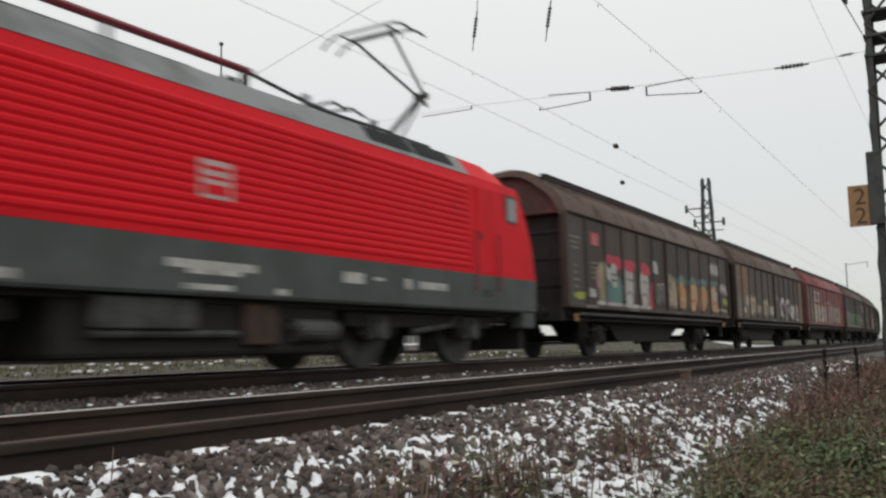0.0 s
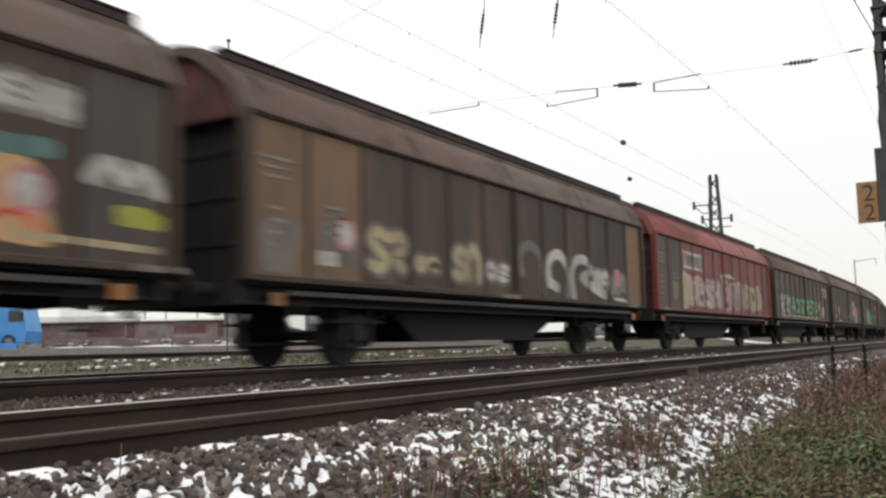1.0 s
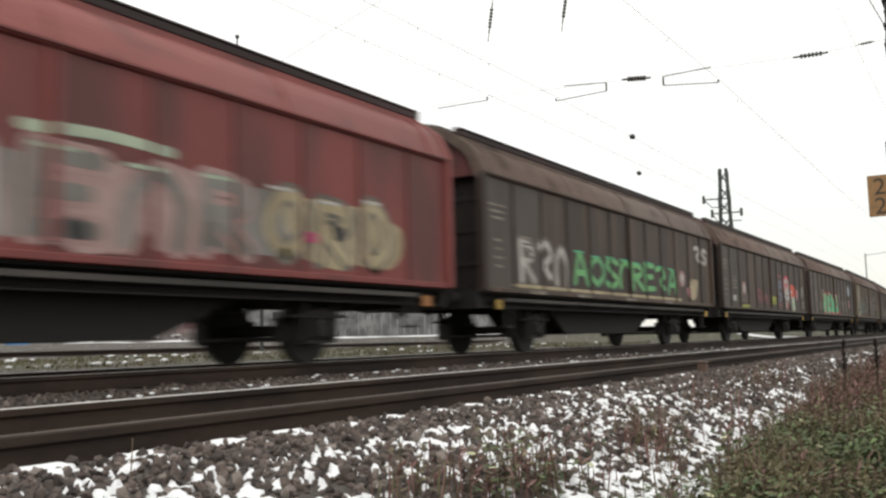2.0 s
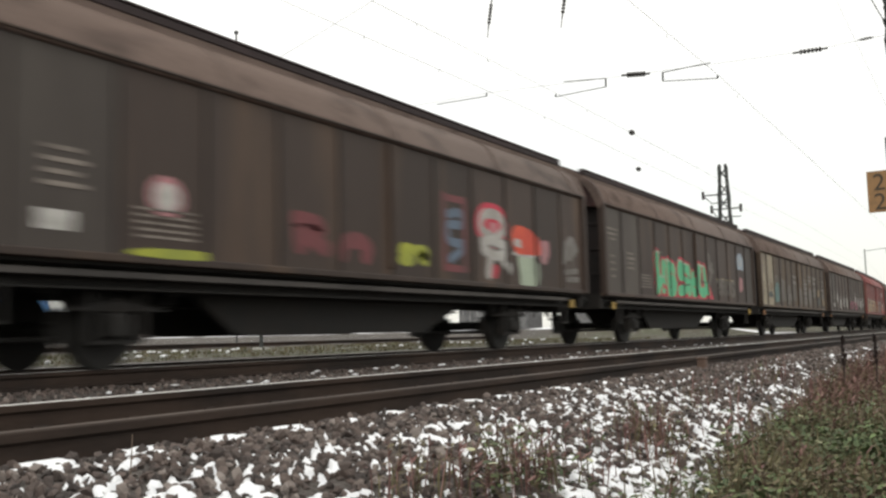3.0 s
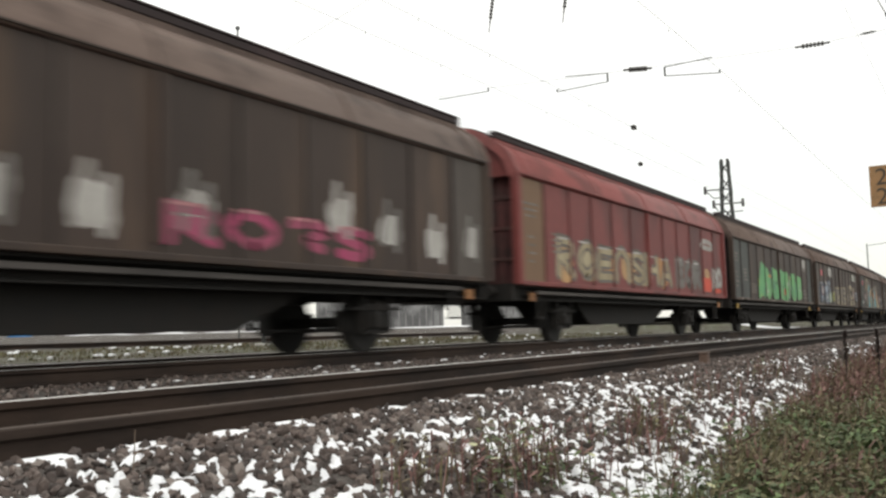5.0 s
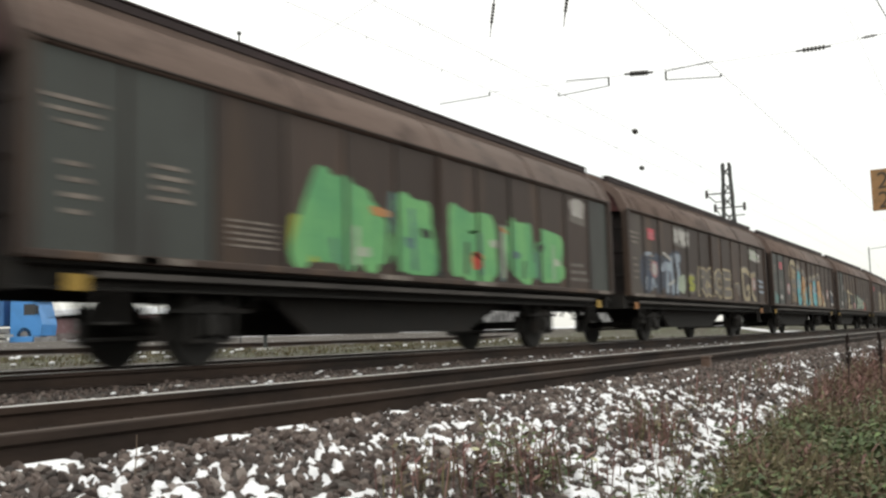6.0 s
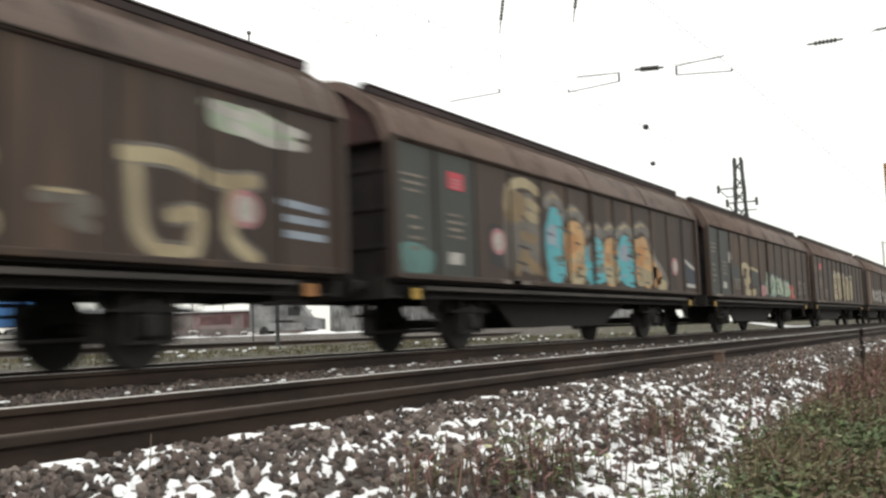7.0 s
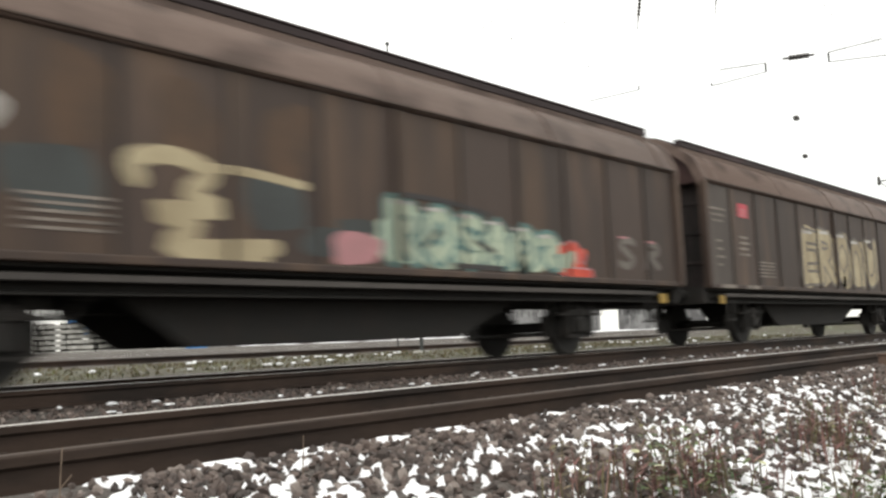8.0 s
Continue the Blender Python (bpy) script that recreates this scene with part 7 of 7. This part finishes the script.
        rings.append([bm.verts.new((*(p - n * 0.5).xy, g - 0.15)), bm.verts.new((*(p - n * 0.15).xy, g + h)), bm.verts.new((*(p + n * 0.5).xy, g + h * 0.9)), bm.verts.new((*(p + n * 1.1).xy, g - 0.15))])
    for a, b in zip(rings, rings[1:]):
        for i in range(3):
            bm.faces.new((a[i], a[i + 1], b[i + 1], b[i]))
    bmesh.ops.recalc_face_normals(bm, faces=bm.faces[:])
    tagged(part("snow_bank", bm, M["snow"], None), "low bank of snow along the yard road", "snow bank", kind="structure")
    # stacks of pale slabs
    rnd = random.Random(5)
    s = tagged(new("slab_stack"), "stack of weathered pale concrete slabs in uneven rows", "slab stack")
    s.matrix_basis = pose(-60.6, 29.6, 0.6, 0, 0, math.degrees(math.atan2(0.66, 0.75)))
    slab = mesh_of("slab", boxes((0, 1.85, -0.9, 0.9, 0, 0.24), bevel=0.02))
    for row in range(6):
        n = 4 if row < 2 else (3 if row < 4 else 2)
        for i in range(-2, n):
            put("slab", slab, M["slab"], s, at=pose(i * 1.95 + rnd.uniform(-0.1, 0.1), rnd.uniform(-0.12, 0.12), row * 0.36 + (0.0 if row == 0 else rnd.uniform(-0.02, 0.02)), 0, 0, rnd.uniform(-2, 2)))
            for q in (0.3, 1.5):
                put("bearer", BEARER, M["sleeper"], s, at=pose(i * 1.95 + q, 0, row * 0.36 + 0.245))
    c = tagged(new("low_crate"), "low bright blue crate beside the slabs", "crate")
    c.matrix_basis = pose(-55.0, 34.9, 0.62, 0, 0, rz)
    part("crate_body", boxes((0, 1.5, 0, 1.2, 0, 0.42), bevel=0.03), M["truck_blue"], c)
    part("crate_lid", boxes((1.6, 2.6, 0, 1.2, 0, 0.36), bevel=0.03), M["shed_grey"], c)
    part("crate_foot", boxes((0.1, 2.5, 0.2, 1.0, -0.12, 0.0)), M["sleeper"], c)


BEARER = mesh_of("bearer", boxes((-0.06, 0.06, -0.85, 0.85, 0.0, 0.11)))
beyond()

# ---- trackside: sleepers, clips, ballast, snow, weeds ----


def sleepers():
    me = mesh_of("sleeper", boxes((-1.15, 1.15, -0.12, 0.12, -0.16, 0.0), bevel=0.015))
    clip = mesh_of("rail_clip", boxes((-0.13, 0.13, -0.08, 0.08, 0, 0.016), (0.085, 0.12, -0.05, 0.05, 0.012, 0.05), (-0.12, -0.085, -0.05, 0.05, 0.012, 0.05)))
    bm = bmesh.new()
    bmesh.ops.create_icosphere(bm, subdivisions=1, radius=1)
    lump = mesh_of("snow_lump", bm)
    rnd = random.Random(9)
    for base, cx, z in ((NEAR, -4.0325, 0.0), (TRAINWAY, TRAIN_X, TRAIN_Z)):
        for i in range(100):
            y = -7.2 + 0.65 * i
            if y > 54:
                break
            put("sleeper", me, M["sleeper"], base, at=pose(cx, y, z - 0.176))
            if cx > -5 and y < 30:
                for side in (-0.7525, 0.7525):
                    put("rail_clip", clip, M["rail"], base, at=pose(cx + side, y, z - 0.174))
                    if rnd.random() < 0.75:
                        put("snow_lump", lump, M["snow"], base, at=pose(cx + side + rnd.choice((0.10, 0.11, -0.1)), y + rnd.uniform(-0.1, 0.1), z - 0.148, 0, 0, rnd.uniform(0, 90)) @ Matrix.Diagonal((rnd.uniform(0.02, 0.04), rnd.uniform(0.03, 0.07), rnd.uniform(0.006, 0.012), 1)))


sleepers()

ICO = bmesh.new()
bmesh.ops.create_icosphere(ICO, subdivisions=1, radius=1.0)
ICO_V = np.array([v.co[:] for v in ICO.verts])
ICO.faces.ensure_lookup_table()
ICO_F = np.array([[v.index for v in f.verts] for f in ICO.faces])
ICO.free()


def stone_shape(rnd):
    """A broken stone: a few flat cuts through a ball, squashed."""
    v = ICO_V.copy()
    for _ in range(9):
        nrm = rnd.normal(size=3)
        nrm /= np.linalg.norm(nrm)
        d = v @ nrm
        over = np.clip(d - rnd.uniform(0.34, 0.66), 0, None)
        v = v - over[:, None] * nrm
    return v * rnd.uniform([0.75, 0.75, 0.55], [1.15, 1.15, 0.9])


def turned(rnd):
    q = rnd.normal(size=4)
    q /= np.linalg.norm(q)
    a, b, c, d = q
    return np.array([[1 - 2 * (c * c + d * d), 2 * (b * c - a * d), 2 * (b * d + a * c)], [2 * (b * c + a * d), 1 - 2 * (b * b + d * d), 2 * (c * d - a * b)], [2 * (b * d - a * c), 2 * (c * d + a * b), 1 - 2 * (b * b + c * c)]])


def snow_field(x, y):
    """How much snow lies at a place on the ballast bank; above zero it covers the stones."""
    u, v = (x + y) * 0.7071, (x - y) * 0.7071
    u += 0.03 * noise.noise(Vector((x * 9, y * 9, 21.0)))
    n = noise.noise(Vector((u * 26.0, v * 7.5, 0.3))) + 0.75 * noise.noise(Vector((u * 46, v * 20, 5.1)))
    big = noise.noise(Vector((x * 1.1, y * 0.8, 11.0)))
    s = n + 0.40 * big
    if x < -2.93:
        # long thin drifts in the gaps between the sleeper ends, against the rail
        gap = ((y - 1.49) / 0.46) % 1.0
        s = 0.60 - 1.75 * abs(gap - 0.36) - 2.8 * max(0.0, x + 3.06) + 0.55 * noise.noise(Vector((x * 22, y * 12, 1.0))) + 0.25 * noise.noise(Vector((3, y * 1.1, 2.0)))
    elif x < -2.66:
        s -= 0.24
    elif x < -2.40:
        s += 0.02
    else:
        s += 0.03 + 0.05 * min(1.0, max(0.0, (6.0 - y) / 2.0))
    s -= 1.2 * max(0.0, x + 1.20)
    return s - 0.222 - 0.05 * min(4.0, max(0.0, y - 7.5))


def ballast():
    base = tagged(new("ballast_bank"), "bank of brown-grey ballast stones with thin snow", "ballast", kind="structure")
    rnd = np.random.default_rng(4)
    shapes = [stone_shape(rnd) for _ in range(14)]
    verts, faces, total = [], [], 0

    def add(x, y, z, size):
        nonlocal total
        v = (shapes[rnd.integers(14)] @ turned(rnd).T) * size + (x, y, z)
        verts.append(v)
        faces.append(ICO_F + total)
        total += len(v)
    zones = ((-3.13, -0.9, -6.0, 1.6, 150, 0.024, 0.044, True), (-3.13, -1.15, 1.6, 6.0, 640, 0.020, 0.040, True), (-3.13, -1.2, 6.0, 12.0, 380, 0.022, 0.044, True), (-3.13, -1.3, 12.0, 28.0, 240, 0.026, 0.046, True),
             (-4.68, -3.38, 1.0, 14.0, 60, 0.025, 0.045, False), (-8.25, -4.9, 2.5, 22.0, 120, 0.025, 0.05, False), (-9.8, -8.45, 2.0, 16.0, 40, 0.025, 0.045, False))
    for x0, x1, y0, y1, dens, s0, s1, bank in zones:
        for _ in range(int((x1 - x0) * (y1 - y0) * dens)):
            x, y = rnd.uniform(x0, x1), rnd.uniform(y0, y1)
            if bank and snow_field(x, y) > 0.08 and rnd.random() < (0.72 if x > -2.93 else 0.96):
                continue
            if bank and x > -1.5 and rnd.random() < (x + 1.5) / 0.5:
                continue
            size = rnd.uniform(s0, s1)
            add(x, y, ground_z(x, y) + size * rnd.uniform(-0.1, 0.45), size)
    me = bpy.data.meshes.new("stones")
    me.from_pydata(np.concatenate(verts).tolist(), [], np.concatenate(faces).tolist())
    ob = put("stones", me, M["stone"], base)
    ob["kind"] = "stuff"
    # the stones of the nearest stretch one by one
    singles = []
    for v in shapes:
        k = bpy.data.meshes.new("stone")
        k.from_pydata(v.tolist(), [], ICO_F.tolist())
        singles.append(k)
    made = 0
    while made < 300:
        x, y = rnd.uniform(-2.95, -1.7), rnd.uniform(2.6, 5.2)
        if snow_field(x, y) > 0.08:
            continue
        size = rnd.uniform(0.026, 0.046)
        put("stone", singles[rnd.integers(14)], M["stone"], base, at=pose(x, y, ground_z(x, y) + size * 0.35, *rnd.uniform(0, 360, 3)) @ Matrix.Diagonal((size, size, size, 1)))
        made += 1
    # thin snow lying between the stones
    for y0, y1, step in ((-6.0, 1.6, 0.045), (1.6, 8.0, 0.022), (8.0, 26.0, 0.04)):
        xs, ys = np.arange(-3.15, -0.95, step), np.arange(y0, y1 + step, step)
        val = np.array([[snow_field(x, y) for x in xs] for y in ys])
        vs, fs, idx = [], [], {}
        for j in range(len(ys) - 1):
            for i in range(len(xs) - 1):
                if max(val[j, i], val[j, i + 1], val[j + 1, i], val[j + 1, i + 1]) <= 0:
                    continue
                q = []
                for jj, ii in ((j, i), (j, i + 1), (j + 1, i + 1), (j + 1, i)):
                    if (jj, ii) not in idx:
                        idx[jj, ii] = len(vs)
                        f = val[jj, ii]
                        vs.append((xs[ii], ys[jj], ground_z(xs[ii], ys[jj]) + ((0.006 + (0.019 if xs[ii] > -2.93 else 0.010) * min(1, max(0, f) / 0.25)) if f > 0 else -0.02 + 0.1 * max(f, -0.1))))
                    q.append(idx[jj, ii])
                fs.append(q)
        me = bpy.data.meshes.new("snow_patches")
        me.from_pydata(vs, [], fs)
        me.polygons.foreach_set("use_smooth", [True] * len(me.polygons))
        ob = put("snow_patches", me, M["snow"], base, "thin patchy snow between stones")
        ob["kind"] = "stuff"
    # crumbs of snow between the two tracks and on far stones
    vs, fs, total = [], [], 0
    for _ in range(230):
        x, y = rnd.uniform(-8.2, -4.95), rnd.uniform(3.5, 30.0)
        v = ICO_V * (rnd.uniform(0.02, 0.07), rnd.uniform(0.02, 0.08), rnd.uniform(0.008, 0.025)) * 0.8 + (x, y, ground_z(x, y) + 0.035)
        vs.append(v)
        fs.append(ICO_F + total)
        total += len(v)
    for _ in range(330):
        x, y = rnd.uniform(-21.5, -13.0), rnd.uniform(5.0, 40.0)
        if noise.noise(Vector((x * 0.45, y * 0.35, 3.0))) < 0.16:
            continue
        v = ICO_V * (rnd.uniform(0.03, 0.09), rnd.uniform(0.03, 0.09), rnd.uniform(0.02, 0.04)) + (x, y, ground_z(x, y) + 0.06)
        vs.append(v)
        fs.append(ICO_F + total)
        total += len(v)
    me = bpy.data.meshes.new("snow_crumbs")
    me.from_pydata(np.concatenate(vs).tolist(), [], np.concatenate(fs).tolist())
    put("snow_crumbs", me, M["snow"], base)["kind"] = "stuff"


ballast()


def leaf_mesh(name, blades):
    """blades: root, direction, length, width, bend."""
    vs, fs = [], []
    for root, dirn, length, width, bend in blades:
        dirn = dirn.normalized()
        side = dirn.cross(Vector((0.3, 0.2, 1))).normalized() if abs(dirn.z) < 0.97 else Vector((1, 0, 0))
        k = len(vs)
        for f, wd in ((0.0, 0.6), (0.45, 1.0), (0.8, 0.55)):
            p = root + dirn * length * f + bend * (f * f) * length
            vs += [p - side * width * wd / 2, p + side * width * wd / 2]
        vs.append(root + dirn * length + bend * length)
        fs += [(k, k + 1, k + 3, k + 2), (k + 2, k + 3, k + 5, k + 4), (k + 4, k + 5, k + 6)]
    me = bpy.data.meshes.new(name)
    me.from_pydata([tuple(v) for v in vs], [], fs)
    return me


def cover(x, y):
    """How dense the weeds grow: a closed stand on the slope, loose clumps before it."""
    edge = max(-1.85, -1.26 - 0.085 * max(0.0, y - 4.3)) + 0.16 * noise.noise(Vector((y * 1.1, 2, 0)))
    d = (x - edge) / 0.22
    sparse = 0.0
    for cx, cy, rx, ry, most in ((-1.86, 3.55, 0.24, 0.62, 0.30), (-1.80, 5.25, 0.20, 0.45, 0.30), (-2.25, 10.5, 0.25, 1.4, 0.22), (-2.10, 7.4, 0.16, 0.5, 0.22)):
        q = ((x - cx) / rx) ** 2 + ((y - cy) / ry) ** 2
        sparse = max(sparse, most * max(0.0, 1.0 - q))
    if -2.1 < x <= edge:
        sparse = max(sparse, 0.16 * max(0.0, noise.noise(Vector((x * 3.2, y * 2.2, 9)))))
    return max(0, min(1, d)) + sparse


def weeds():
    rnd = random.Random(31)
    kinds = {"green": [], "dry": [], "red": [], "pale": []}

    def spread(count, y0, y1, far_x=0.30):
        done = 0
        while done < count:
            y = rnd.uniform(y0, y1)
            x = rnd.uniform(-2.3, far_x - 0.06 * y)
            c = cover(x, y)
            if rnd.random() > c:
                continue
            done += 1
            root = Vector((x, y, ground_z(x, y) - 0.01))
            root.z += 0.10 * max(0, noise.noise(Vector((x * 2.4, y * 1.6, 14.0))))
            zone = noise.noise(Vector((x * 2.0, y * 1.3, 4.0))) + 0.5 * noise.noise(Vector((x * 6, y * 5, 1.0)))
            a = rnd.uniform(0, 6.28)
            r = rnd.random()
            deep = min(1, max(0, (x + 1.45) / 0.5))
            green_share = 0.16 + 0.42 * deep + 0.75 * zone
            if y > 8:
                green_share -= 0.16
            red_share = 0.50 if deep < 0.35 or y > 7.5 else 0.09
            if r < green_share:
                h = rnd.uniform(0.03, 0.28)
                for _ in range(7):
                    a = rnd.uniform(0, 6.28)
                    kinds["green"].append((root + Vector((rnd.uniform(-0.05, 0.05), rnd.uniform(-0.05, 0.05), rnd.uniform(0, h))), Vector((math.cos(a), math.sin(a), rnd.uniform(0.1, 0.9))), (0.016 + 0.045 * rnd.random() ** 2), (0.010 + 0.022 * rnd.random() ** 2), Vector((0, 0, -0.25))))
            elif r < green_share + (1 - red_share) * (1 - green_share):
                kinds["dry"].append((root, Vector((rnd.uniform(-0.35, 0.35), rnd.uniform(-0.35, 0.35), 1)), rnd.uniform(0.08, 0.34), rnd.uniform(0.004, 0.011), Vector((rnd.uniform(-0.3, 0.3), rnd.uniform(-0.3, 0.3), -0.1))))
                for _ in range(rnd.randint(2, 6)):
                    a = rnd.uniform(0, 6.28)
                    kinds["dry"].append((root + Vector((rnd.uniform(-0.05, 0.05), rnd.uniform(-0.05, 0.05), rnd.uniform(0.02, 0.22))), Vector((math.cos(a), math.sin(a), rnd.uniform(-0.1, 0.5))), rnd.uniform(0.02, 0.05), rnd.uniform(0.008, 0.022), Vector((0, 0, -0.3))))
            else:
                tall = rnd.uniform(0.08, 0.30)
                lean = Vector((rnd.uniform(-0.18, 0.18), rnd.uniform(-0.18, 0.18), 1))
                kinds["red"].append((root, lean, tall, 0.007, Vector((0, 0, 0))))
                for _ in range(rnd.randint(2, 6)):
                    a, f = rnd.uniform(0, 6.28), rnd.uniform(0.35, 1.0)
                    kinds["red"].append((root + lean.normalized() * tall * f, Vector((math.cos(a), math.sin(a), rnd.uniform(0.2, 1.0))), rnd.uniform(0.025, 0.09), rnd.uniform(0.006, 0.014), Vector((0, 0, -0.1))))
            if rnd.random() < 0.014:
                kinds["pale"].append((root + Vector((0, 0, rnd.uniform(0.08, 0.22))), Vector((math.cos(a), math.sin(a), 0.3)), rnd.uniform(0.04, 0.065), rnd.uniform(0.03, 0.045), Vector((0, 0, -0.2))))
    spread(12500, 2.6, 7.0)
    spread(2600, -5.0, 2.6, 1.6)
    spread(11000, 7.0, 24.0)
    for key, m, label in (("green", "green_leaf", "low green leafy weeds on the trackside bank"), ("dry", "dry_leaf", "dry brown grass on the trackside bank"), ("red", "red_leaf", "reddish dead weed stems on the trackside bank"), ("pale", "pale_leaf", "pale fallen leaves among the weeds")):
        tagged(put(key + "_weeds", leaf_mesh(key + "_weeds", kinds[key]), M[m]), label, "weeds", kind="stuff")
    # rough weeds beyond the train
    far = []
    for _ in range(9000):
        x, y = rnd.uniform(-22.0, -13.2), rnd.uniform(4.0, 42.0)
        if noise.noise(Vector((x * 0.8, y * 0.5, 6))) < -0.15:
            continue
        far.append((Vector((x, y, ground_z(x, y) - 0.01)), Vector((rnd.uniform(-0.5, 0.5), rnd.uniform(-0.5, 0.5), 1)), rnd.uniform(0.04, 0.13), rnd.uniform(0.02, 0.06), Vector((rnd.uniform(-0.3, 0.3), 0, -0.2))))
    tagged(put("verge_weeds", leaf_mesh("verge_weeds", far), M["verge_leaf"]), "ragged olive weeds between the tracks and siding", "weeds", kind="stuff")
    # two dead dock plants standing above the grass
    for x, y, top in ((-1.36, 9.6, 0.22), (-1.17, 10.5, 0.24)):
        z = ground_z(x, y)
        w = tagged(new("dead_dock_plant"), "dark brown dead dock plant among the weeds", "dead plant", "dead dock plants")
        w.matrix_basis = pose(x, y, z)
        h = top - z
        part("stem", rods(((0, 0, -0.02), (0.02, 0.01, h * 0.6), 0.008), ((0.02, 0.01, h * 0.6), (0.01, 0.03, h), 0.006), seg=6), M["dock"], w)
        blades = []
        for _ in range(110):
            f = rnd.uniform(0.55, 1.0)
            a = rnd.uniform(0, 6.28)
            blades.append((Vector((0.012, 0.02, h * f)), Vector((math.cos(a), math.sin(a), rnd.uniform(0.3, 1.4))), rnd.uniform(0.03, 0.06) * (1.4 - f * 0.6), rnd.uniform(0.014, 0.026), Vector((0, 0, -0.1))))
        put("seed_head", leaf_mesh("seed_head", blades), M["dock"], w)["kind"] = "stuff"
        for s in (-1, 1):
            part("side_stem", rods(((0.015, 0.01, h * 0.45), (0.05 * s, 0.03, h * 0.75), 0.005), seg=5), M["dock"], w)
    # thin bare twigs standing before the rail
    for x, y, top in ((-2.72, 2.22, 0.0), (-2.75, 1.30, 0.06), (-2.9, 3.35, -0.06)):
        z = ground_z(x, y)
        w = tagged(new("bare_twig"), "thin bare weed stem standing in the ballast", "twig", "bare twigs")
        part("stem", rods(((x, y, z - 0.03), (x + 0.01, y, z + (top - z) * 0.6), 0.0025), ((x + 0.01, y, z + (top - z) * 0.6), (x, y + 0.01, top), 0.0018), seg=5), M["dry_twig"], w)
        part("shoot", rods(((x + 0.006, y, z + (top - z) * 0.4), (x + 0.04, y + 0.02, z + (top - z) * 0.6), 0.002), seg=5), M["dry_twig"], w)
    # rusty joint box between the rails of the near track
    b = tagged(new("track_box"), "small rusty cable box beside the rail", "cable box")
    b.matrix_basis = pose(-2.98, 10.5, -0.17)
    part("case", boxes((-0.05, 0.05, -0.06, 0.06, 0.0, 0.17), bevel=0.02), M["box_rust"], b)
    part("lid", boxes((-0.06, 0.06, -0.07, 0.07, 0.17, 0.185), bevel=0.008), M["box_rust"], b)


weeds()

# ---- what moves ----


def motions():
    # an even run; at the odd half seconds the film shows the train a fiftieth of a second earlier
    times = [0.5 * i for i in range(17)]
    runs = [(t, SPEED * (t - 0.02 * (i % 2))) for i, t in enumerate(times)]
    for i, w in enumerate(WAGONS):
        rows = []
        for t, run in runs:
            x, y, a = along(TRAIN_X, FIRST + HALF + PITCH * i - run)
            rows.append((t, pose(x, y, TRAIN_Z, 0, 0, math.degrees(a))))
        walk(w, rows)
    walk(LOCO, [(t, pose(TRAIN_X, 7.98 - run, TRAIN_Z)) for t, run in runs])


motions()
